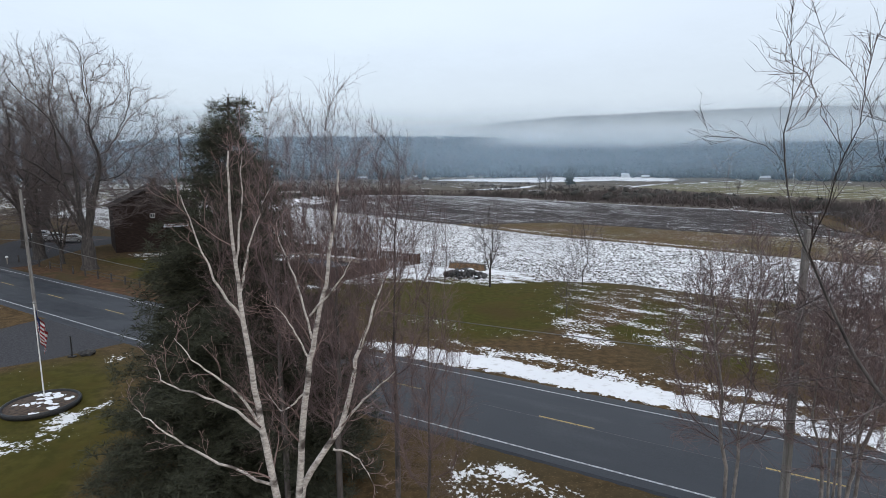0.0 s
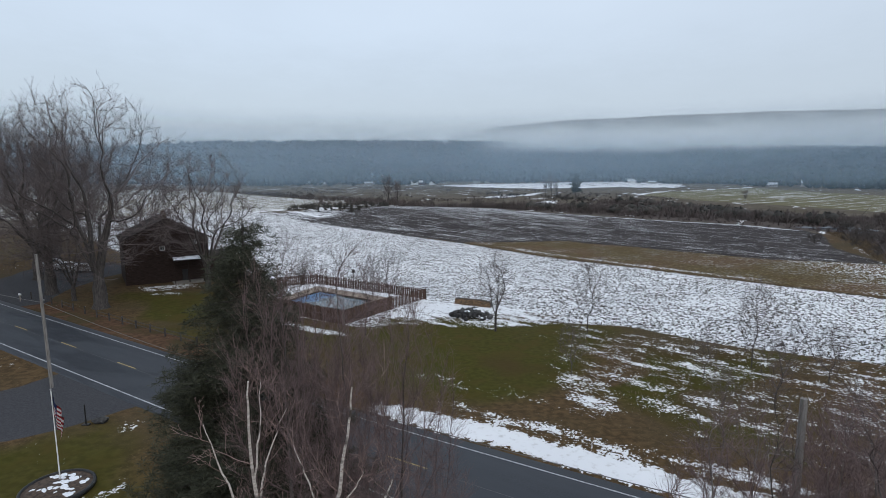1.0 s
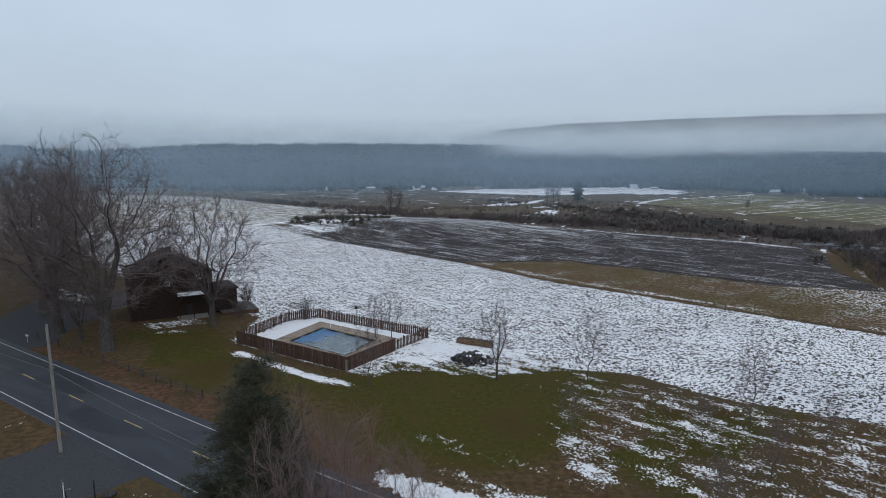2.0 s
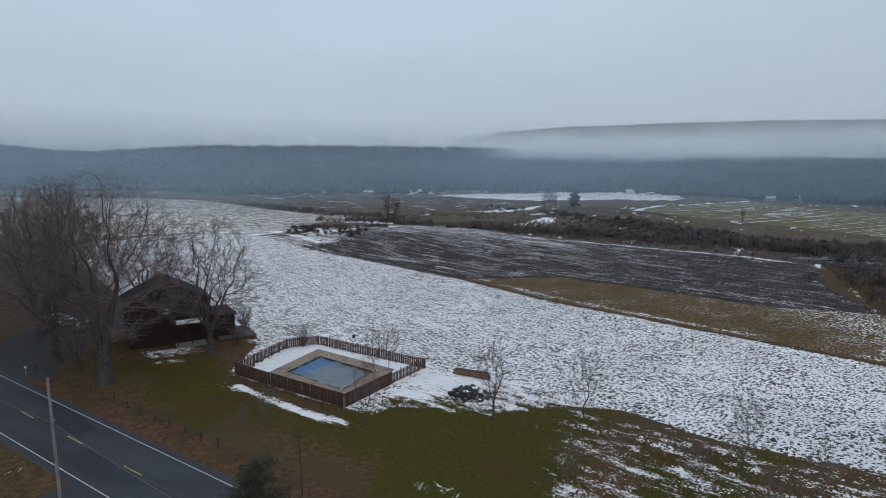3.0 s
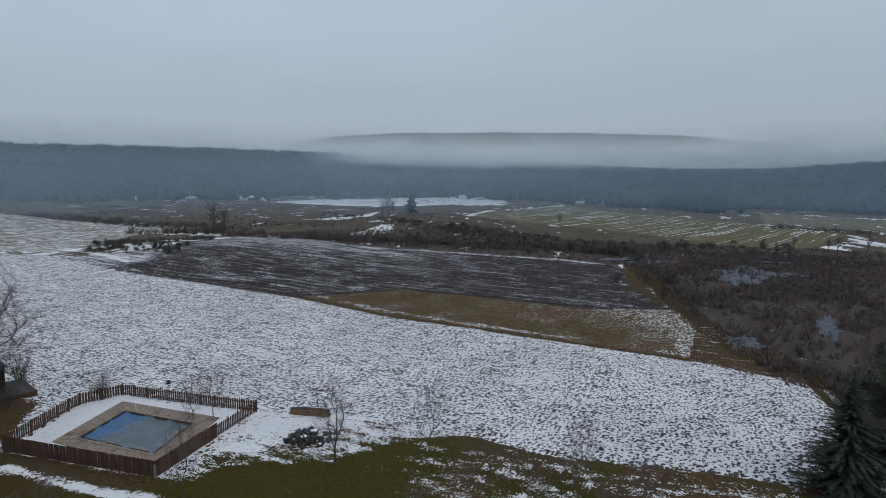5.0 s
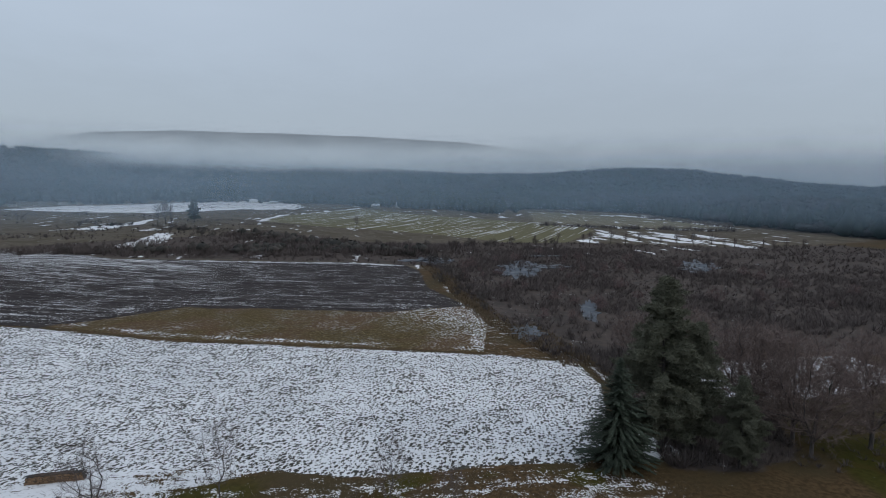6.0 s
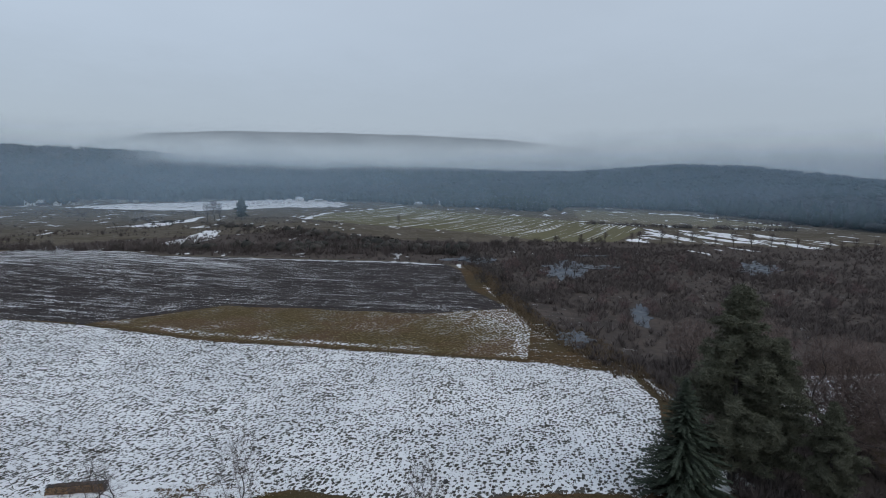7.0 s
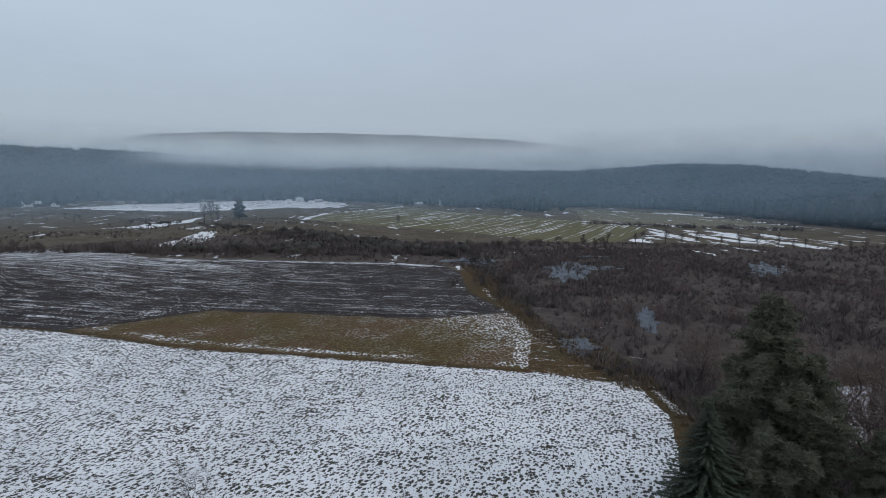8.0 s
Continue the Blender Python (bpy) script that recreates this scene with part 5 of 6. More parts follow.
for (ax, ay), (bx, by), wide, count in (((40, 350), (215, 302), 22, 30), ((110, 560), (180, 320), 24, 20), ((-40, 440), (40, 352), 12, 10), ((-190, 585), (-50, 500), 10, 14), ((190, 320), (330, 300), 20, 16), ((60, 640), (130, 560), 14, 8), ((120, 140), (185, 250), 14, 14)):
    for k in range(count):
        u = row.uniform(0, 1)
        replant(shrub, ax + (bx - ax) * u + row.gauss(0, wide / 2), ay + (by - ay) * u + row.gauss(0, wide / 2), row.uniform(0, 360), row.uniform(0.6, 1.25))
thorn = plant(crowned_tree("shrub", 85, 3.6, 4.4, 0.07, BARK, TWIG_RED, "reddish bare shrub in the wetland brush", "shrub", "wetland shrubs", fork=0.1, low=0.02, points=40, sprig=1.1, tip=0.03, twigs=2, limbs=3, flare=60, stride=0.07), 130, 120, 0)
for k in range(70):
    x, y = row.uniform(104, 290), row.uniform(60, 250)
    if inside(SCRUBLAND, x, y) > 3 and inside(FAR_LAWN, x, y) < -3:
        replant(thorn, x, y, row.uniform(0, 360), row.uniform(0.7, 1.5))
for k in range(16):
    u = k / 15
    replant(far_tree, 345 + 110 * u + row.uniform(-6, 6), 288 - 135 * u + row.uniform(-5, 5), row.uniform(0, 360), row.uniform(0.3, 0.55))


for k in range(34):
    x, y = row.uniform(125, 320), row.uniform(70, 300)
    if inside(SCRUBLAND, x, y) > 6:
        replant(far_tree, x, y, row.uniform(0, 360), row.uniform(0.22, 0.42))

# ---- ice in the wetland ----
def ice_material():
    m, nt, bsdf = shader("wet_ice")
    mid = grain(nt, 0.25, 5.0)
    nt.links.new(blend(nt, span(nt, mid, 0.35, 0.6), (0.04, 0.046, 0.056), (0.10, 0.115, 0.135)), bsdf.inputs["Base Color"])
    nt.links.new(span(nt, mid, 0.35, 0.6, 0.3, 0.7), bsdf.inputs["Roughness"])
    bsdf.inputs["Specular IOR Level"].default_value = 0.25
    return m


ICE = ice_material()


def pond(cx, cy, rx, ry, turn, seed):
    ang = np.linspace(0, 2 * np.pi, 40, endpoint=False)
    r = 0.2 + 1.3 * rough_noise(np.cos(ang) * 5 + seed * 9, np.sin(ang) * 5 + seed * 5, 1.0, seed)
    c, s = math.cos(turn), math.sin(turn)
    px, py = np.cos(ang) * rx * r, np.sin(ang) * ry * r
    x, y = cx + px * c - py * s, cy + px * s + py * c
    z = float(np.median(height(x, y))) + 0.28
    v = [(a, b, z) for a, b in zip(x, y)] + [(a, b, z - 0.6) for a, b in zip(x, y)]
    f = [tuple(range(40))] + [(i + 40, (i + 1) % 40 + 40, (i + 1) % 40, i) for i in range(40)]
    return tagged(mesh_part("pond", v, f, ICE), "half-frozen pond among brown wetland brush", "pond", "ponds", "structure")


for k, (cx, cy, rx, ry, turn) in enumerate(PONDS):
    pond(cx, cy, rx, ry, turn, k + 1)


# ---- far hills in mist ----
def ridge(name, distance, profile, depth_z, material, label):
    """A long far ridge, drawn by bearing (degrees from ahead, right positive) and crest height."""
    bearings = np.linspace(profile[0][0], profile[-1][0], 160)
    crest = np.interp(bearings, [p[0] for p in profile], [p[1] for p in profile])
    crest = crest + 12 * (rough_noise(bearings * 1.0, bearings * 0 + 3, 9.0, 14, 2) - 0.5)
    v, f = [], []
    n = len(bearings)
    for k, (back, part_up) in enumerate(((0, 0.0), (170, 0.45), (330, 0.8), (460, 1.0), (620, 0.9))):
        for b, c in zip(np.radians(bearings), crest):
            d = distance + back
            v.append((d * math.sin(b), d * math.cos(b), depth_z + (c - depth_z) * part_up))
    for k in range(4):
        for i in range(n - 1):
            a = k * n + i
            f.append((a, a + 1, a + 1 + n, a + n))
    return tagged(mesh_part(name, v, f, material, soft=True), label, "hill", kind="structure")


# forest tones paled to blue-grey: part of the distance haze is in the colour
FAR_FOREST = surface("far_forest", (0.05, 0.06, 0.07), (0.12, 0.13, 0.14), 0.02, stretch=(1, 1, 2), depth=0.0, patch=(0.2, 0.21, 0.22))
ridge("hill_far", 3700, [(-60, 120), (-8, 160), (0, 300), (5, 385), (12, 425), (22, 440), (30, 435), (40, 400), (48, 330), (56, 200), (64, 120), (80, 90)], -40, FAR_FOREST, "long far wooded mountain ridge above the mist")


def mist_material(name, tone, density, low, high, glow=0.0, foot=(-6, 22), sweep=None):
    """Tinted sheet imitating thin mist: lets most light through, densest low down, ragged above."""
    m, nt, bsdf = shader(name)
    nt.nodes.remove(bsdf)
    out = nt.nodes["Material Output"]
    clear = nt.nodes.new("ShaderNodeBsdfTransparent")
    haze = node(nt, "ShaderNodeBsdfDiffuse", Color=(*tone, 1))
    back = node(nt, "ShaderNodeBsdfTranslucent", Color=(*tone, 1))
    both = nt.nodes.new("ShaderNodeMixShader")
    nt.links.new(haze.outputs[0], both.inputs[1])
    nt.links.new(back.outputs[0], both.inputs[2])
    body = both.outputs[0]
    # with glow the sheet emits its tone instead of being lit
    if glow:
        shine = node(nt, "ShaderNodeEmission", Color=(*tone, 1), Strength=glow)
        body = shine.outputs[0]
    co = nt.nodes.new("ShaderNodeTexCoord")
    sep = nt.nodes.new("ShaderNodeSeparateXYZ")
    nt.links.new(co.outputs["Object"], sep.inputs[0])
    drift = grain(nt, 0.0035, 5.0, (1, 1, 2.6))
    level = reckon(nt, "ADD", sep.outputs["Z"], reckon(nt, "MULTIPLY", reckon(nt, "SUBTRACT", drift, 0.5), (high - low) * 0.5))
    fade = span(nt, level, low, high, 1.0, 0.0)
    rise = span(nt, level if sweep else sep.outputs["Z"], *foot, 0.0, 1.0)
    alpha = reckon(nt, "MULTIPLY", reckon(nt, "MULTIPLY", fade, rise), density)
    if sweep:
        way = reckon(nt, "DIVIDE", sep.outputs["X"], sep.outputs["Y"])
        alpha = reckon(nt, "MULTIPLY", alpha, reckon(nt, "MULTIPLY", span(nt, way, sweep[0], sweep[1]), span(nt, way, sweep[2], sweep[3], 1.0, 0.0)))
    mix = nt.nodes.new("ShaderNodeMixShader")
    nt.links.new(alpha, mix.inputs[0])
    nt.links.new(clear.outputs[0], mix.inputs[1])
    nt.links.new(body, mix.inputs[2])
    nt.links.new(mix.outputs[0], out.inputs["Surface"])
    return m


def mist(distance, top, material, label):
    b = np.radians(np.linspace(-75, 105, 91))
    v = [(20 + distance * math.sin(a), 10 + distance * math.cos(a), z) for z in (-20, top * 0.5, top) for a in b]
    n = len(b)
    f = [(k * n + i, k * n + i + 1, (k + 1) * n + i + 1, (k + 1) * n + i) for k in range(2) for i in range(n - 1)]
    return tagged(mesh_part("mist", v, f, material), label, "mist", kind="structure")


# aerial haze imitated by tinted sheets, each veiling what lies beyond it
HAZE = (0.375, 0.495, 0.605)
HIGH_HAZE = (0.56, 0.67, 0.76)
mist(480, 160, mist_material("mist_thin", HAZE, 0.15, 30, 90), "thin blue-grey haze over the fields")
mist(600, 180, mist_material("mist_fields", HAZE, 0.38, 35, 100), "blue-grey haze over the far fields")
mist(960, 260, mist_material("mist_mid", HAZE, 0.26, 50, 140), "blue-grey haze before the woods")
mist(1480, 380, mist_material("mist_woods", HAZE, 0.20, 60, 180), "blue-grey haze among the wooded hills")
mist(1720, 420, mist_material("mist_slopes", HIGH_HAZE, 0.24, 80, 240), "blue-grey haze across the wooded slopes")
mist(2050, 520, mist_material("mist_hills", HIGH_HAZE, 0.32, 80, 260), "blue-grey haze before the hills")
# these three emit a sky-like tone, imitating the brightness of daylit mist
mist(1900, 330, mist_material("mist_drift_glow", (0.40, 0.465, 0.53), 0.85, 130, 190, 1.15, (88, 122), (0.02, 0.16, 0.62, 1.0)), "self-glowing sheet for the low bank of pale mist along the hills")
mist(3350, 640, mist_material("mist_bank_glow", (0.445, 0.51, 0.575), 0.95, 215, 365, 1.19), "self-glowing sheet for the pale valley mist below the mountain")
mist(3600, 1100, mist_material("mist_high_glow", (0.385, 0.455, 0.535), 0.52, 400, 1000, 0.98), "thin self-glowing sheet for high mist over the mountain's crest")


# ---- brown house and its yard ----
def brown_house():
    h = thing("house", (-52.0, 97.7, ground_z(-52.0, 97.7) - 0.1), "dark brown wooden two-storey gabled house behind bare trees", "house", turn=35)
    w, d, eave, peak = 7.0, 11.0, 8.3, 12.0
    bm = bmesh.new()
    lo = [bm.verts.new(p) for p in ((-w, 0, 0), (w, 0, 0), (w, 0, eave), (0, 0, peak), (-w, 0, eave))]
    hi = [bm.verts.new((v.co.x, d, v.co.z)) for v in lo]
    bm.faces.new(lo)
    bm.faces.new(hi[::-1])
    for i in range(5):
        j = (i + 1) % 5
        bm.faces.new((lo[j], lo[i], hi[i], hi[j]))
    part("wall", bm, HOUSE_WOOD, h)
    # siding boards on the gable
    for k in range(26):
        z = 0.35 + k * 0.48
        half = w if z < eave else w * (peak - z) / (peak - eave)
        if half > 0.4:
            part("siding_board", box(bmesh.new(), -half + 0.02, half - 0.02, -0.035, 0.0, z - 0.22, z + 0.2), HOUSE_WOOD, h)
    for side in (-1, 1):
        bm = bmesh.new()
        run = math.hypot(w + 0.6, peak - eave)
        slope = math.atan2(peak - eave, w)
        m = pose(0, d / 2, peak + 0.12, 0, 0, 0) @ pose(0, 0, 0, 0, math.degrees(slope) * side, 0)
        box(bm, 0 if side > 0 else -run, run if side > 0 else 0, -d / 2 - 0.6, d / 2 + 0.6, -0.12, 0.1, m)
        roof = part("roof", bm, ROOF, h)
    part("chimney", box(bmesh.new(), -0.5, 0.4, 2.2, 3.0, peak - 1.2, peak + 1.3, bevel=0.04), EARTH, h, "dark brick chimney")

    def opening(x, z, ww, hh):
        f = bmesh.new()
        for x0, x1, z0, z1 in ((-ww, ww, hh, hh + 0.06), (-ww, ww, -hh - 0.06, -hh), (-ww - 0.06, -ww, -hh - 0.06, hh + 0.06), (ww, ww + 0.06, -hh - 0.06, hh + 0.06), (-0.02, 0.02, -hh, hh)):
            box(f, x + x0, x + x1, -0.10, -0.036, z + z0, z + z1)
        win = part("window", f, WHITE, h, "small white-framed window")
        part("pane", box(bmesh.new(), x - ww, x + ww, -0.06, -0.037, z - hh, z + hh), GLASS, win)
    for x, z in ((-0.9, 6.6), (4.6, 7.4)):
        opening(x, z, 0.34, 0.36)
    # low wing behind the yard tree, with its own flat-pitched roof
    part("wing_wall", box(bmesh.new(), 7.02, 11.6, 1.0, 9.0, 0, 4.3), HOUSE_WOOD, h, "low dark side wing")
    for k in range(8):
        part("siding_board", box(bmesh.new(), 7.05, 11.57, 0.965, 1.0, 0.3 + 0.5 * k, 0.72 + 0.5 * k), HOUSE_WOOD, h)
    part("wing_roof", box(bmesh.new(), 7.03, 12.0, 0.5, 9.5, 4.31, 4.5, bevel=0.03), ROOF, h)
    # porch with a snow-covered roof
    part("porch_roof", box(bmesh.new(), 0.4, 5.7, -2.9, -0.05, 4.55, 4.72, pose(0, 0, 0.25, 7, 0, 0)), ROOF, h)
    bm = bmesh.new()
    rim = random.Random(14)
    ring = []
    for k in range(36):
        u = k / 9
        side, f = int(u), u - int(u)
        x, y = ((0.5 + 4.4 * f, -2.8), (4.9, -2.8 + 2.3 * f), (4.9 - 4.4 * f, -0.5), (0.5, -0.5 - 2.3 * f))[side]
        ring.append((x + rim.uniform(-0.22, 0.22), y + rim.uniform(-0.16, 0.16)))
    tilt = pose(0, 0, 0.25, 7, 0, 0)
    outer = [bm.verts.new(tilt @ Vector((x, y, 4.725))) for x, y in ring]
    inner = [bm.verts.new(tilt @ Vector((2.7 + (x - 2.7) * 0.93, -1.6 + (y + 1.6) * 0.88, 4.80))) for x, y in ring]
    for k in range(36):
        bm.faces.new((outer[k], outer[(k + 1) % 36], inner[(k + 1) % 36], inner[k]))
    bm.faces.new(inner)
    part("roof_snow", bm, SNOW, h, "thin patchy snow lying on the porch roof")
    for x in (0.6, 3.0, 5.5):
        part("porch_post", box(bmesh.new(), x - 0.08, x + 0.08, -2.75, -2.59, 0, 4.45), HOUSE_WOOD, h)
    part("porch_floor", box(bmesh.new(), 0.4, 5.7, -2.9, -0.04, 0.0, 0.25), GREY_WOOD, h)
    part("door", box(bmesh.new(), 2.2, 3.15, -0.09, -0.036, 0.25, 2.35, bevel=0.01), BLACK, h, "dark front door")
    return h


brown_house()


def deck():
    base = ground_z(-43.5, 107)
    d = thing("deck", (-44.0, 106.5, base), "low weathered wooden deck beside the house", "deck", turn=35)
    for k in range(26):
        x = -3.4 + k * 0.265
        part("plank", box(bmesh.new(), x, x + 0.25, -4.2, 4.2, 0.72, 0.77), DECK_WOOD, d)
    part("skirt", box(bmesh.new(), -3.4, 3.45, -4.25, -4.2, -0.4, 0.72), FENCE_WOOD, d)
    part("skirt", box(bmesh.new(), 3.45, 3.5, -4.2, 4.2, -0.4, 0.72), FENCE_WOOD, d)
    part("skirt", box(bmesh.new(), -3.45, -3.4, -4.2, 4.2, -0.4, 0.72), FENCE_WOOD, d)
    for x, y in ((3.3, 1.0), (3.3, 4.0), (-3.2, 4.0)):
        part("post", box(bmesh.new(), x - 0.06, x + 0.06, y - 0.06, y + 0.06, 0.77, 1.7), FENCE_WOOD, d)
    part("rail", box(bmesh.new(), 3.24, 3.36, 1.0, 4.0, 1.6, 1.69), FENCE_WOOD, d)
    return d


deck()


def car_body(paint):
    bm = bmesh.new()
    prof = [(-2.2, 0.35), (-2.25, 0.8), (-2.05, 0.98), (-1.2, 1.04), (-0.7, 1.5), (0.9, 1.53), (1.6, 1.08), (2.15, 0.98), (2.25, 0.7), (2.2, 0.35)]
    a = [bm.verts.new((x, -0.86 if z < 1.1 else -0.7, z)) for x, z in prof]
    b = [bm.verts.new((x, 0.86 if z < 1.1 else 0.7, z)) for x, z in prof]
    bm.faces.new(a)
    bm.faces.new(b[::-1])
    for i in range(len(prof)):
        j = (i + 1) % len(prof)
        bm.faces.new((a[j], a[i], b[i], b[j]))
    bmesh.ops.recalc_face_normals(bm, faces=bm.faces)
    return bm


CAR_PAINT = surface("car_paint_silver", (0.3, 0.31, 0.32), (0.36, 0.37, 0.38), 3.0, rough=0.3, metal=0.3, depth=0.0)


def parked_car(x, y, turn):
    c = thing("car", (x, y, ground_z(x, y) + 0.03), "parked silver car with snow on its roof", "car", "parked cars", turn=turn)
    part("body", car_body(CAR_PAINT), CAR_PAINT, c)
    for sy in (-1, 1):
        bm = bmesh.new()
        vs = [bm.verts.new(p) for p in ((-0.95, sy * 0.855, 1.1), (1.4, sy * 0.855, 1.1), (0.85, sy * 0.74, 1.45), (-0.62, sy * 0.74, 1.45))]
        bm.faces.new(vs)
        part("side_window", bm, GLASS, c)
        for sx in (-1.35, 1.35):
            wheel = part("wheel", rod(bmesh.new(), (sx, sy * 0.68, 0.33), (sx, sy * 0.9, 0.33), 0.33, 0.33, 16), BLACK, c)
            part("rim", rod(bmesh.new(), (sx, sy * 0.9, 0.33), (sx, sy * 0.915, 0.33), 0.2, 0.2, 12), GREY_METAL, wheel)
    part("roof_snow", box(bmesh.new(), -0.65, 0.88, -0.66, 0.66, 1.53, 1.62, bevel=0.04), SNOW, c, "snow on the roof")
    part("bonnet_snow", box(bmesh.new(), -2.0, -1.2, -0.7, 0.7, 1.03, 1.09, bevel=0.03), SNOW, c, "snow on the bonnet")
    return c


parked_car(-78.0, 107.0, 20)
parked_car(-73.4, 105.2, 24)
parked_car(-83.0, 110.0, 15)

# ---- pool, its paving and the fence ----
POOL_Z = 0.12


def slab_ring(bm, outer, inner, z0, z1):
    """A flat ring between two four-sided outlines."""
    def loop(pts, z):
        return [bm.verts.new((x, y, z)) for x, y in pts]
    a, b, c, d = loop(outer, z1), loop(inner, z1), loop(outer, z0), loop(inner, z0)
    n = len(outer)
    for i in range(n):
        j = (i + 1) % n
        bm.faces.new((a[i], a[j], b[j], b[i]))
        bm.faces.new((a[j], a[i], c[i], c[j]))
        bm.faces.new((b[i], b[j], d[j], d[i]))
    bmesh.ops.recalc_face_normals(bm, faces=bm.faces)
    return bm


WATER_EDGE = [(-16.2, 79.0), (-12.6, 87.4), (-23.5, 95.0), (-27.2, 86.7)]
COPING_EDGE = [(-16.3, 78.5), (-12.05, 87.5), (-23.45, 95.6), (-27.75, 86.6)]
PAVING_EDGE = [(-15.2, 75.2), (-9.2, 88.6), (-24.9, 99.2), (-30.2, 86.4)]


def pool_cover_material():
    m, nt, bsdf = shader("pool_cover")
    co = nt.nodes.new("ShaderNodeTexCoord")
    sep = nt.nodes.new("ShaderNodeSeparateXYZ")
    nt.links.new(co.outputs["Object"], sep.inputs[0])
    warp = grain(nt, 0.5, 4.0)
    # blue cover shows along the two far edges, wet grey ice over the sunken middle
    side = reckon(nt, "ADD", reckon(nt, "MULTIPLY", sep.outputs["X"], -0.30), reckon(nt, "MULTIPLY", sep.outputs["Y"], 0.25))
    edge = reckon(nt, "ADD", side, reckon(nt, "MULTIPLY", reckon(nt, "SUBTRACT", warp, 0.5), 2.4))
    blue = blend(nt, span(nt, grain(nt, 1.4, 4.0), 0.35, 0.65), (0.02, 0.085, 0.19), (0.04, 0.15, 0.30))
    grey = blend(nt, span(nt, warp, 0.3, 0.7), (0.045, 0.07, 0.085), (0.085, 0.115, 0.13))
    nt.links.new(blend(nt, span(nt, edge, 0.5, 1.3), grey, blue), bsdf.inputs["Base Color"])
    nt.links.new(span(nt, edge, 0.5, 1.3, 0.12, 0.4), bsdf.inputs["Roughness"])
    bump(nt, bsdf, grain(nt, 2.2, 4.0), 0.4, 0.05)
    return m


def swimming_pool():
    pool = thing("swimming_pool", (-20.6, 87.3, POOL_Z), "in-ground pool under a blue winter cover with grey ice", "pool")
    shift = lambda pts: [(x + 20.6, y - 87.3) for x, y in pts]
    bm = slab_ring(bmesh.new(), shift(COPING_EDGE), shift(WATER_EDGE), -0.3, 0.16)
    part("coping", bm, CONCRETE, pool, "pale concrete coping")
    edge = [Vector((*p, 0)) for p in shift(WATER_EDGE)]
    bm = bmesh.new()
    n = 22
    grid = []
    for i in range(n + 1):
        for j in range(n + 1):
            u, v = i / n, j / n
            p = edge[0] * (1 - u) * (1 - v) + edge[1] * u * (1 - v) + edge[2] * u * v + edge[3] * (1 - u) * v
            rim = min(u, v, 1 - u, 1 - v)
            p.z = -0.02 - 0.16 * smooth(0, 0.16, rim) + 0.05 * (lattice(p.x * 1.3, p.y * 1.3, 4) - 0.5) * (1 if 0 < rim else 0)
            grid.append(bm.verts.new(p))
    for i in range(n):
        for j in range(n):
            k = i * (n + 1) + j
            bm.faces.new((grid[k], grid[k + n + 1], grid[k + n + 2], grid[k + 1]))
    for f in bm.faces:
        f.smooth = True
    bmesh.ops.recalc_face_normals(bm, faces=bm.faces)
    part("cover", bm, pool_cover_material(), pool, "sagging blue cover")
    rng = random.Random(8)
    for k in range(4):
        a, b = edge[k], edge[(k + 1) % 4]
        for i in range(3):
            u0, u1 = (i + 0.1) / 3, (i + rng.uniform(0.6, 0.92)) / 3
            p, q = a.lerp(b, u0), a.lerp(b, u1)
            ins = (Vector((0, 0, 0)) - (a + b) / 2).normalized() * 0.18
            part("water_bag", rod(bmesh.new(), p + ins + Vector((0, 0, 0.08)), q + ins + Vector((0, 0, 0.08)), 0.13, 0.13, 8), EARTH, pool, "dark water-filled cover weight" if k + i == 0 else "")
    return pool


swimming_pool()
paving = thing("pool_paving", (0, 0, 0), "beige concrete paving round the pool", "paving", kind="structure")
corner = lambda k: (Vector((*PAVING_EDGE[k], POOL_Z)), Vector((*COPING_EDGE[k], POOL_Z)))
for k in range(4):
    (o0, i0), (o1, i1) = corner(k), corner((k + 1) % 4)
    n = 7
    for j in range(n):
        u0, u1 = j / n + 0.003, (j + 1) / n - 0.003
        bm = bmesh.new()
        top = [o0.lerp(o1, u0), o0.lerp(o1, u1), i0.lerp(i1, u1), i0.lerp(i1, u0)]
        a = [bm.verts.new(p + Vector((0, 0, 0.10))) for p in top]
        b = [bm.verts.new(p + Vector((0, 0, -0.2))) for p in top]
        bm.faces.new(a)
        for i in range(4):
            bm.faces.new((a[i], b[i], b[(i + 1) % 4], a[(i + 1) % 4]))
        bmesh.ops.recalc_face_normals(bm, faces=bm.faces)
        part("paving_slab", bm, CONCRETE, paving)

board_mesh = bpy.data.meshes.new("board")
bm = box(bmesh.new(), -0.131, 0.131, -0.014, 0.014, 0.04, 2.15, bevel=0.006)
bm.to_mesh(board_mesh)
bm.free()
board_mesh.materials.append(FENCE_WOOD)
picket_mesh = bpy.data.meshes.new("picket")
bm = box(bmesh.new(), -0.13, 0.13, -0.014, 0.014, 0.1, 1.8)
bmesh.ops.create_cone(bm, cap_ends=True, segments=4, radius1=0.18, radius2=0.01, depth=0.12, matrix=pose(0, 0, 1.86) @ pose(0, 0, 0, 0, 0, 45) @ Matrix.Diagonal((1, 1, 1, 1)))
for v in bm.verts:
    v.co.y = max(-0.014, min(0.014, v.co.y))
bm.to_mesh(picket_mesh)
bm.free()
picket_mesh.materials.append(FENCE_WOOD)


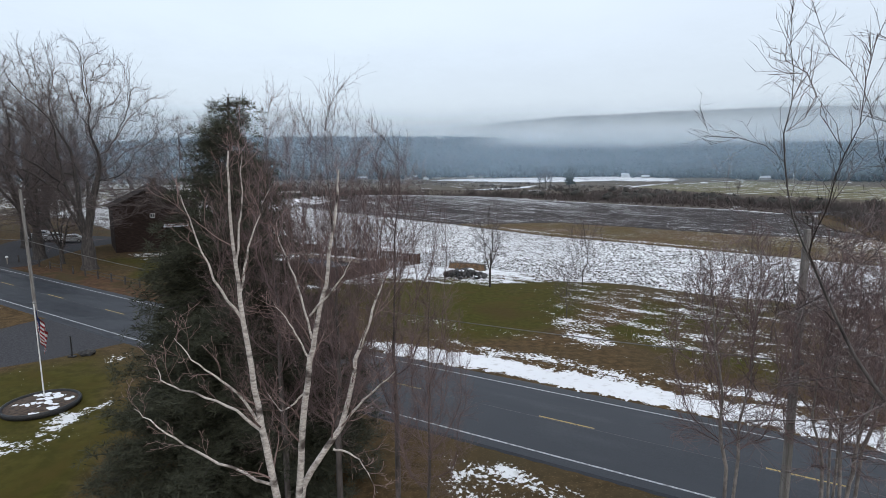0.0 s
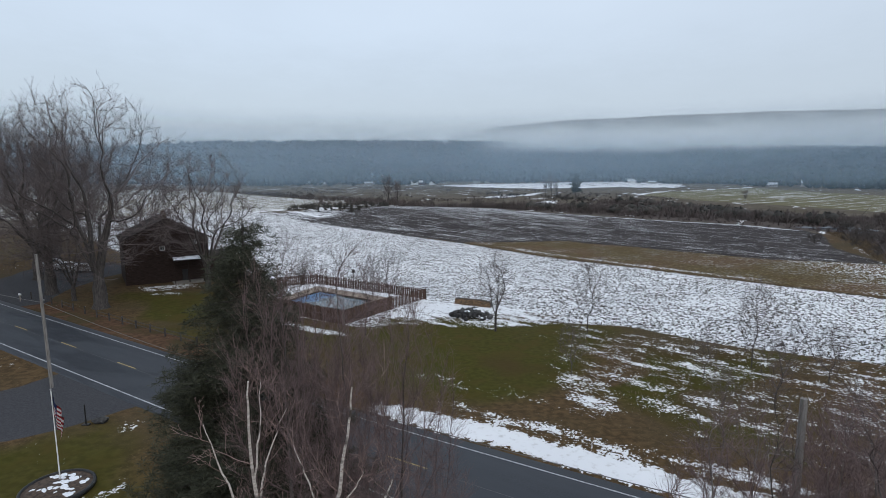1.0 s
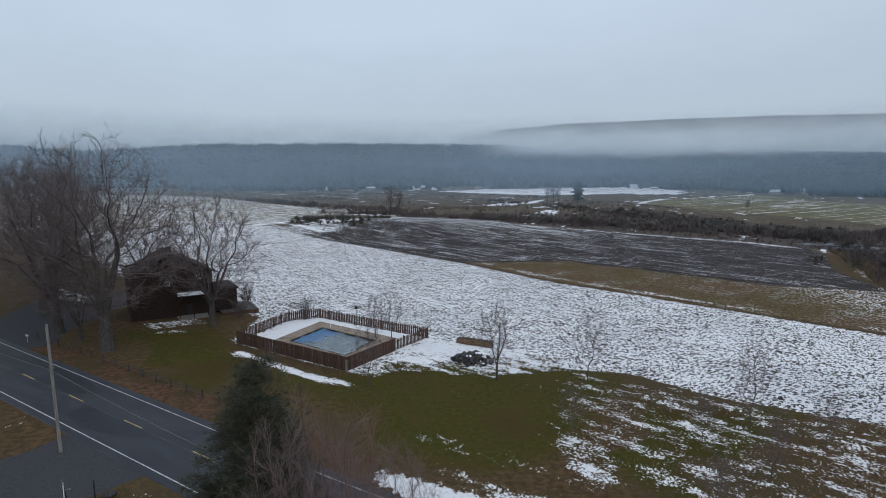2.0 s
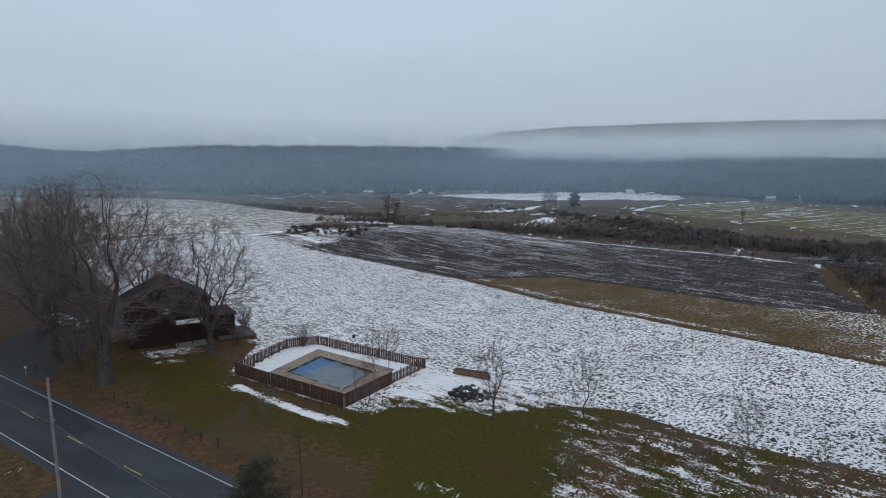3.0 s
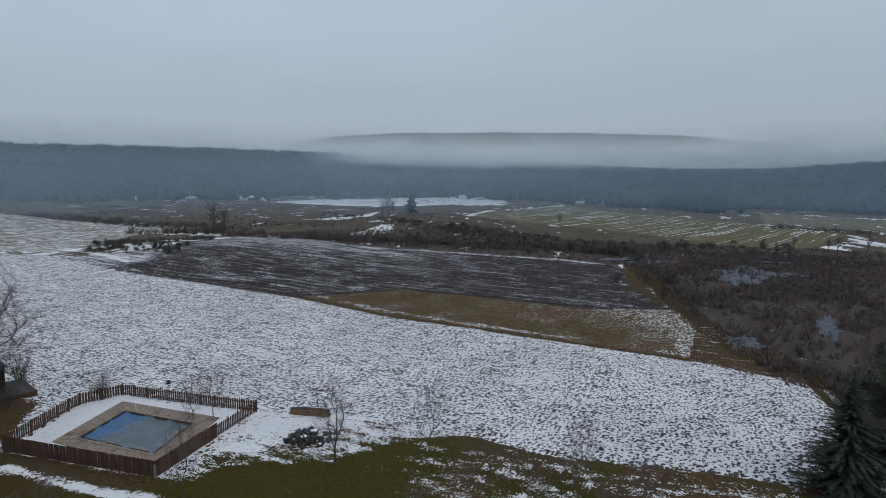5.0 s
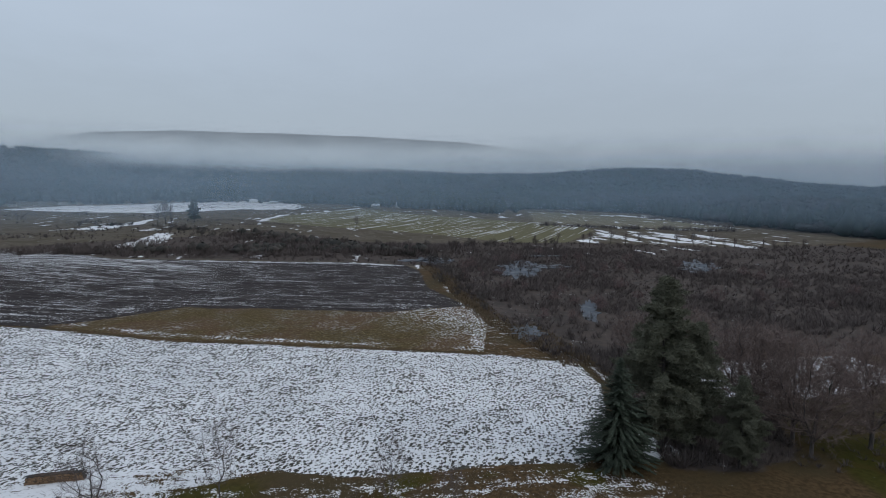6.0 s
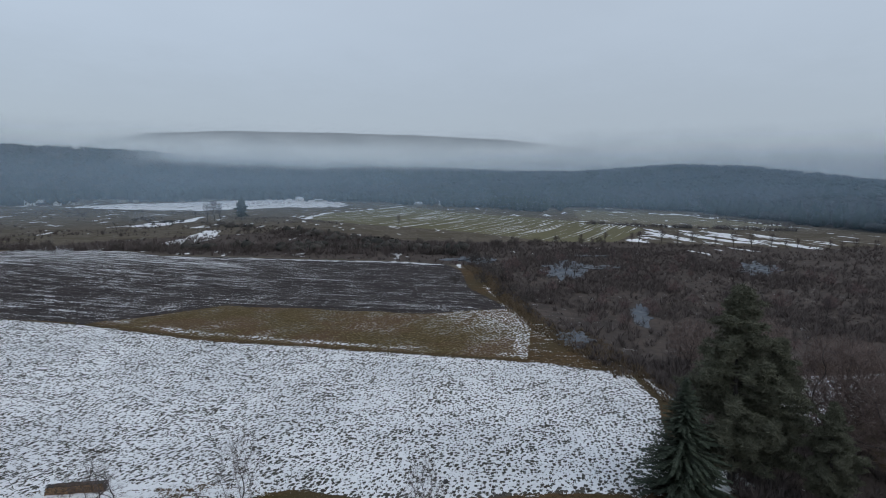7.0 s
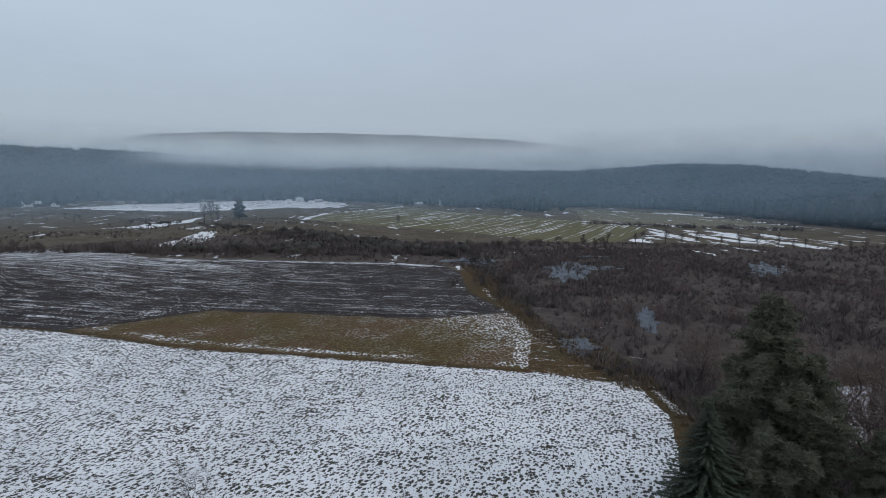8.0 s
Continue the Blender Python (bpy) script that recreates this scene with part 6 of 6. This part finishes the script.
def pool_fence():
    f = thing("pool_fence", (0, 0, 0), "brown wooden picket fence round the pool", "fence")
    rng = random.Random(6)
    runs = [((-35.0, 84.4), (-14.7, 72.8), 0.26, True), ((-14.7, 72.8), (-8.9, 82.4), 0.26, True), ((-8.9, 82.4), (-4.0, 90.8), 0.40, False), ((-4.0, 90.8), (-25.9, 103.2), 0.40, False), ((-25.9, 103.2), (-31.0, 99.3), 0.40, False), ((-31.0, 99.3), (-35.0, 84.4), 0.40, False)]
    for (ax, ay), (bx, by), pitch, solid in runs:
        ln = math.hypot(bx - ax, by - ay)
        turn = math.degrees(math.atan2(by - ay, bx - ax))
        n = int(ln / pitch)
        for k in range(n):
            u = (k + 0.5) / n
            x, y = ax + (bx - ax) * u, ay + (by - ay) * u
            ob = new("board" if solid else "picket", board_mesh if solid else picket_mesh)
            ob.parent = f
            ob.matrix_basis = pose(x, y, ground_z(x, y) + rng.uniform(-0.03, 0.03), rng.uniform(-1, 1), 0, turn + 180)
        side = Vector((-(by - ay), bx - ax)) / ln * 0.05
        for z in (0.45, 1.5):
            za, zb = ground_z(ax, ay), ground_z(bx, by)
            bm = bmesh.new()
            d = Vector((bx - ax, by - ay, zb - za))
            m = Matrix.Translation((ax + side.x, ay + side.y, za + z)) @ d.to_track_quat("X", "Z").to_matrix().to_4x4()
            box(bm, 0, d.length, -0.03, 0.03, -0.05, 0.05, m)
            part("rail", bm, FENCE_WOOD, f)
        posts = max(1, round(ln / 2.6))
        for k in range(posts):
            u = k / posts
            x, y = ax + (bx - ax) * u + side.x * 2, ay + (by - ay) * u + side.y * 2
            z = ground_z(x, y)
            part("post", box(bmesh.new(), x - 0.07, x + 0.07, y - 0.07, y + 0.07, z - 0.3, z + 2.05, bevel=0.01), FENCE_WOOD, f)
    x, y = -14.75, 72.7
    part("corner_board", box(bmesh.new(), -0.16, 0.16, -0.02, 0.02, 0, 1.8, pose(x, y - 0.08, ground_z(x, y), 0, 0, 15)), GREY_WOOD, f, "pale weathered corner board")
    return f


pool_fence()


def yard_lamp(x, y):
    z = ground_z(x, y)
    l = thing("yard_lamp", (x, y, z), "black lamp post with a dark lantern by the pool", "lamp post")
    part("pole", rod(bmesh.new(), (0, 0, -0.2), (0, 0, 3.1), 0.05, 0.04, 10), BLACK, l)
    part("lantern", box(bmesh.new(), -0.28, 0.28, -0.2, 0.2, 3.1, 3.6, bevel=0.05), BLACK, l)
    part("cap", rod(bmesh.new(), (0, 0, 3.6), (0, 0, 3.78), 0.3, 0.03, 8), BLACK, l)


yard_lamp(-17.6, 97.0)

# bushes inside the fence
bush = plant(bare_tree("bush", 91, 5.0, 0.06, SHRUB, BARK, TWIG_GREY, "bare twiggy upright bush beside the fence", "bush", "yard bushes", stems=9, spread=0.35, reach=0.9, thin=1.6), -28.4, 101.6, 0)
replant(bush, -44.0, 112.0, 50, 1.2)
replant(bush, -40.5, 99.5, 120, 0.8)

# ---- stacked firewood and rocks ----
log_mesh = []
for k in range(3):
    bm = bmesh.new()
    rod(bm, (0, -0.45, 0), (0, 0.45, 0), 0.10 + 0.02 * k, 0.105 + 0.015 * k, 9)
    me = bpy.data.meshes.new("log")
    bm.to_mesh(me)
    bm.free()
    me.materials.append(LOG_END)
    me.materials.append(DARK_BARK)
    for p in me.polygons:
        p.material_index = 0 if abs(p.normal.y) > 0.9 else 1
    log_mesh.append(me)


def woodpile():
    turn = math.degrees(math.atan2(87.0 - 89.8, 7.1 - 0.9))
    z = min(ground_z(0.9, 90), ground_z(7.1, 87))
    w = thing("woodpile", (4.0, 88.6, z), "long low stack of split firewood in the snow", "woodpile", turn=turn)
    rng = random.Random(3)
    for row_k in range(5):
        n = 27 - row_k // 2
        for k in range(n):
            ob = new("log", log_mesh[rng.randrange(3)])
            ob.parent = w
            ob.matrix_basis = pose((k - n / 2 + 0.5) * 0.245 + rng.uniform(-0.03, 0.03), rng.uniform(-0.08, 0.08), 0.12 + row_k * 0.2 + rng.uniform(-0.02, 0.02), 0, rng.uniform(0, 360), rng.uniform(-4, 4))
    part("cover_snow", box(bmesh.new(), -2.3, 2.0, -0.42, 0.38, 1.03, 1.08, bevel=0.02), EARTH, w, "dark sheet over the top")
    return w


woodpile()
stone_mesh = []
for k in range(4):
    bm = bmesh.new()
    bmesh.ops.create_icosphere(bm, subdivisions=2, radius=1.0)
    for v in bm.verts:
        n = noise.noise(v.co * 1.3 + Vector((k * 7, 0, 0)))
        v.co *= 0.8 + 0.5 * n
        v.co.z *= 0.7
    me = bpy.data.meshes.new("boulder")
    bm.to_mesh(me)
    bm.free()
    me.materials.append(STONE)
    stone_mesh.append(me)
SNOW_CAP = bpy.data.meshes.new("snow_cap")
bm = bmesh.new()
bmesh.ops.create_icosphere(bm, subdivisions=2, radius=1.0)
for v in bm.verts:
    v.co.z = max(0, v.co.z) * 0.25
    v.co *= 0.9 + 0.3 * noise.noise(v.co * 2)
bm.to_mesh(SNOW_CAP)
bm.free()
SNOW_CAP.materials.append(SNOW)


def rock_pile():
    r = thing("rock_pile", (3.0, 78.6, ground_z(3, 78.6)), "heap of grey field boulders with snow between", "rock pile")
    rng = random.Random(12)
    for k in range(46):
        a, d = rng.uniform(0, 6.28), rng.random() ** 0.6
        x, y = math.cos(a) * d * 3.3, math.sin(a) * d * 2.9
        s = rng.uniform(0.3, 0.78)
        ob = new("boulder", stone_mesh[rng.randrange(4)])
        ob.parent = r
        ob.matrix_basis = pose(x, y, 0.15 + 0.75 * (1 - d) + rng.uniform(0, 0.15), rng.uniform(0, 40), rng.uniform(0, 40), rng.uniform(0, 360)) @ Matrix.Diagonal((s, s * rng.uniform(0.7, 1), s, 1))
        if k % 7 == 0:
            cap = new("snow_cap", SNOW_CAP)
            cap.parent = r
            cap.matrix_basis = pose(x, y, 0.15 + 0.75 * (1 - d) + s * 0.45) @ Matrix.Diagonal((s * 0.7, s * 0.6, s, 1))
    return r


rock_pile()
lone = tagged(new("boulder", stone_mesh[1]), "single dark boulder at the edge of the snow", "boulder")
lone.matrix_basis = pose(42.0, 66.0, ground_z(42.0, 66.0) + 0.15, 10, 0, 40) @ Matrix.Diagonal((0.5, 0.42, 0.45, 1))


# ---- rail fence along the road ----
def rail_fence():
    f = thing("rail_fence", (0, 0, 0), "low dark split-rail fence along the road", "fence")
    a, b = np.array([-66.0, 82.3]), np.array([-27.6, 60.6])
    n = 15
    pts = [a + (b - a) * k / (n - 1) for k in range(n)]
    for k, p in enumerate(pts):
        z = ground_z(*p)
        part("post", box(bmesh.new(), p[0] - 0.08, p[0] + 0.08, p[1] - 0.08, p[1] + 0.08, z - 0.3, z + 1.15, bevel=0.015), DARK_BARK, f)
        if 6 <= k < n - 2 or k in (1, 3):
            q = pts[k + 1]
            for h in (0.5, 0.95):
                part("rail", rod(bmesh.new(), (p[0], p[1], z + h), (q[0], q[1], ground_z(*q) + h - 0.03), 0.05, 0.045, 6), DARK_BARK, f)


rail_fence()


# ---- poles and wires ----
def utility_pole(x, y, top, lean, label):
    z = ground_z(x, y)
    p = thing("utility_pole", (x, y, z), label, "utility pole", "utility poles")
    part("pole", rod(bmesh.new(), (0, 0, -0.5), (lean[0], lean[1], top), 0.17, 0.12, 12), POLE_WOOD, p)
    part("cable_clamp", box(bmesh.new(), -0.12 + lean[0] * 0.62, 0.12 + lean[0] * 0.62, -0.22, -0.1, 8.45, 8.65), GREY_METAL, p)
    return p


utility_pole(-38.0, 48.7, 12.9, (0.2, -0.5), "tall weathered grey utility pole beside the road")
utility_pole(12.15, 17.8, 13.1, (0, 0), "weathered grey utility pole among bare trees")


def wire(a, b, sag, r, label):
    pts = []
    for k in range(25):
        u = k / 24
        p = Vector(a).lerp(Vector(b), u)
        p.z -= 4 * sag * u * (1 - u)
        pts.append(p)
    v, f = tubes([(np.array(pts), np.full(25, r))], 5)
    return tagged(mesh_part("cable", v, f, CABLE), label, "cable", "overhead cables")


wire((-37.9, 48.4, 9.2), (12.15, 17.6, 8.55), 0.9, 0.022, "thin overhead telephone cable between two poles")
wire((12.15, 17.6, 8.55), (62.0, -12.5, 8.55), 0.9, 0.022, "thin overhead telephone cable running along the road")
wire((-37.9, 48.4, 9.2), (-88.0, 78.5, 10.2), 0.9, 0.022, "thin overhead telephone cable running along the road")
service = thing("service_pole", (-14.9, 51.2, ground_z(-14.9, 51.2)), "slim dark wooden service pole on the lawn", "pole")
part("pole", rod(bmesh.new(), (0, 0, -0.4), (-0.25, 0, 6.9), 0.08, 0.06, 10), DARK_BARK, service)
part("crossarm", box(bmesh.new(), -0.55, 0.25, -0.04, 0.04, 6.4, 6.5), DARK_BARK, service)


# ---- flagpole in its round bed ----
def flag_material():
    m, nt, bsdf = shader("flag_cloth")
    uv = nt.nodes.new("ShaderNodeUVMap")
    sep = nt.nodes.new("ShaderNodeSeparateXYZ")
    nt.links.new(uv.outputs[0], sep.inputs[0])
    saw = reckon(nt, "FRACT", reckon(nt, "MULTIPLY", sep.outputs["Y"], 6.5))
    stripe = span(nt, saw, 0.47, 0.53)
    cloth = blend(nt, stripe, (0.34, 0.03, 0.04), (0.72, 0.7, 0.7))
    canton = reckon(nt, "MULTIPLY", reckon(nt, "LESS_THAN", sep.outputs["X"], 0.4), reckon(nt, "GREATER_THAN", sep.outputs["Y"], 0.46))
    nt.links.new(blend(nt, canton, cloth, (0.02, 0.03, 0.11)), bsdf.inputs["Base Color"])
    bsdf.inputs["Roughness"].default_value = 0.8
    return m


def flagpole(x, y):
    z = ground_z(x, y)
    f = thing("flagpole", (x, y, z), "thin white flagpole with a limp striped flag", "flagpole")
    part("pole", rod(bmesh.new(), (0, 0, -0.1), (0, 0, 6.5), 0.045, 0.03, 10), WHITE, f)
    bm = bmesh.new()
    bmesh.ops.create_uvsphere(bm, u_segments=10, v_segments=6, radius=0.07, matrix=pose(0, 0, 6.55))
    part("finial", bm, GREY_METAL, f, "small round finial")
    nu, nv = 18, 12
    bm = bmesh.new()
    layer = bm.loops.layers.uv.new("UVMap")
    grid = {}
    for i in range(nu + 1):
        for j in range(nv + 1):
            u, v = i / nu, j / nv
            # hung cloth: folded towards the pole, its free end sinking down
            px = 0.05 + 0.75 * u * (0.55 + 0.35 * v)
            py = 0.16 * math.sin(u * 11 + v * 1.5) * (0.3 + u)
            pz = 4.75 + 1.5 * v - 1.85 * u ** 0.8 * (0.85 + 0.15 * math.sin(3 * v))
            grid[i, j] = bm.verts.new((px, py, pz))
    for i in range(nu):
        for j in range(nv):
            face = bm.faces.new((grid[i, j], grid[i + 1, j], grid[i + 1, j + 1], grid[i, j + 1]))
            face.smooth = True
            for lp, (a, b) in zip(face.loops, ((i, j), (i + 1, j), (i + 1, j + 1), (i, j + 1))):
                lp[layer].uv = (a / nu, b / nv)
    bmesh.ops.solidify(bm, geom=bm.faces[:], thickness=0.008)
    part("flag", bm, flag_material(), f, "limp striped flag of red, white and blue")


flagpole(-26.0, 33.2)


def round_bed(x, y):
    z = ground_z(x, y)
    b = thing("flower_bed", (x, y, z), "round raised bed with dark rim and patches of snow", "flower bed")
    bm = bmesh.new()
    n, k = 48, 10
    ring = [[bm.verts.new(((2.05 + 0.11 * math.cos(2 * math.pi * j / k)) * math.cos(2 * math.pi * i / n), (2.05 + 0.11 * math.cos(2 * math.pi * j / k)) * math.sin(2 * math.pi * i / n), 0.16 + 0.18 * math.sin(2 * math.pi * j / k))) for j in range(k)] for i in range(n)]
    for i in range(n):
        for j in range(k):
            bm.faces.new((ring[i][j], ring[(i + 1) % n][j], ring[(i + 1) % n][(j + 1) % k], ring[i][(j + 1) % k])).smooth = True
    part("rim", bm, BLACK, b, "black rounded rim")
    bm = bmesh.new()
    bmesh.ops.create_circle(bm, cap_ends=True, segments=40, radius=1.95)
    bmesh.ops.subdivide_edges(bm, edges=bm.edges[:], cuts=1)
    bmesh.ops.poke(bm, faces=bm.faces[:])
    for v in bm.verts:
        v.co.z = 0.2 + 0.2 * (1 - v.co.length / 2)
    part("soil", bm, EARTH, b, "dark bare soil")
    rng = random.Random(2)
    for k in range(46):
        a, d = rng.uniform(-1.2, 2.4) + (0.0 if k < 36 else 3.0), rng.uniform(0.3, 1.75)
        cap = new("snow_patch", SNOW_CAP)
        cap.parent = b
        s = rng.uniform(0.1, 0.36)
        cap.matrix_basis = pose(math.cos(a) * d, math.sin(a) * d, 0.21 + 0.19 * (1 - d / 2), 0, 0, rng.uniform(0, 360)) @ Matrix.Diagonal((s, s * rng.uniform(0.4, 0.9), 0.2, 1))
    return b


round_bed(-25.6, 32.4)


# ---- roadside odds and ends ----
def mailbox(x, y, turn):
    m = thing("mailbox", (x, y, ground_z(x, y)), "white mailbox on a wooden post beside the road", "mailbox", turn=turn)
    part("post", box(bmesh.new(), -0.06, 0.06, -0.06, 0.06, -0.3, 1.0), GREY_WOOD, m)
    bm = box(bmesh.new(), -0.1, 0.1, -0.28, 0.28, 1.0, 1.16)
    rod(bm, (0, -0.28, 1.16), (0, 0.28, 1.16), 0.1, 0.1, 12)
    part("box", bm, WHITE, m)


mailbox(-66.4, 80.6, 60)
marker = thing("driveway_post", (-29.8, 41.4, ground_z(-29.8, 41.4)), "thin black post beside the driveway", "post")
part("post", rod(bmesh.new(), (0, 0, -0.2), (0, 0, 1.75), 0.06, 0.05, 8), BLACK, marker)
part("foot", box(bmesh.new(), -0.3, 0.3, -0.16, 0.16, 0.0, 0.1, bevel=0.02), BLACK, marker)
stone = tagged(new("boulder", stone_mesh[2]), "grey-brown boulder beside the driveway", "boulder")
stone.matrix_basis = pose(-28.9, 41.9, ground_z(-28.9, 41.9) + 0.2, 0, 0, 30) @ Matrix.Diagonal((0.75, 0.5, 0.6, 1))


# ---- far farms ----
def far_house(x, y, turn, w, d, eave, peak, wall, roof_tone, label):
    h = thing("farmhouse", (x, y, ground_z(x, y) - 0.3), label, "house", "far farms", turn=turn)
    bm = bmesh.new()
    lo = [bm.verts.new(p) for p in ((-w, -d, 0), (w, -d, 0), (w, -d, eave), (-w, -d, eave))]
    hi = [bm.verts.new((v.co.x, d, v.co.z)) for v in lo]
    bm.faces.new(lo)
    bm.faces.new(hi[::-1])
    for i in range(4):
        j = (i + 1) % 4
        bm.faces.new((lo[j], lo[i], hi[i], hi[j]))
    g = [bm.verts.new((s * w, 0, peak)) for s in (-1, 1)]
    bm.faces.new((lo[3], g[0], hi[3]))
    bm.faces.new((lo[2], hi[2], g[1]))
    bmesh.ops.recalc_face_normals(bm, faces=bm.faces)
    part("wall", bm, wall, h)
    for s in (-1, 1):
        bm = bmesh.new()
        vs = [bm.verts.new(p) for p in ((-w - 0.4, s * (d + 0.4), eave - 0.2), (w + 0.4, s * (d + 0.4), eave - 0.2), (w + 0.4, 0, peak + 0.25), (-w - 0.4, 0, peak + 0.25))]
        bm.faces.new(vs)
        bmesh.ops.solidify(bm, geom=bm.faces[:], thickness=0.25)
        part("roof", bm, roof_tone, h)
    count = max(2, int(w / 2))
    for k in range(count):
        cx = -w + (k + 0.5) * 2 * w / count
        for z in ([eave * 0.3, eave * 0.75] if eave > 4 else [eave * 0.5]):
            part("window", box(bmesh.new(), cx - 0.5, cx + 0.5, -d - 0.06, -d - 0.01, z - 0.7, z + 0.7), GLASS, h)
    return h


RED_WALL = surface("barn_boards", (0.1, 0.05, 0.045), (0.16, 0.09, 0.08), 2.0, depth=0.0)
TAN_WALL = surface("pale_boards", (0.3, 0.28, 0.25), (0.42, 0.4, 0.37), 2.0, depth=0.0)
for spec in ((-247, 1073, 10, 7, 4, 3.2, 6, TAN_WALL, SNOW, "small pale house with snowy roof at the far woods"), (-161, 1089, -12, 9, 4, 3.2, 6, TAN_WALL, SNOW, "long low house with snowy roof at the far woods"),
             (-64, 1079, 5, 12, 6, 5, 9, WHITE, SNOW, "large white farmhouse with snowy roof far off"), (-33, 1060, 70, 5, 4, 4, 8, WHITE, ROOF, "small white gabled farm building far off"), (-52, 1052, 0, 7, 4, 3, 5, RED_WALL, ROOF, "low dark farm shed far off"),
             (400, 1185, -20, 9, 5, 6, 10, WHITE, SNOW, "white two-storey farmhouse below the far hill"), (438, 1171, -20, 8, 4, 4, 6.5, TAN_WALL, SNOW, "low barn with snowy roof below the far hill"), (-10, 1100, -10, 5, 4, 4, 7, TAN_WALL, ROOF, "grey farm building far off"),
             (591, 887, -35, 14, 6, 7, 11, TAN_WALL, SNOW, "large pale barn with snowy roof among far trees"), (550, 925, -35, 8, 4, 4, 7, TAN_WALL, SNOW, "pale shed with snowy roof among far trees"), (59, 1163, 0, 7, 4, 6, 10, TAN_WALL, ROOF, "grey gabled house at the far woods"),
             (82, 1168, 10, 4, 4, 5, 9, TAN_WALL, ROOF, "narrow grey house at the far woods")):
    far_house(*spec)
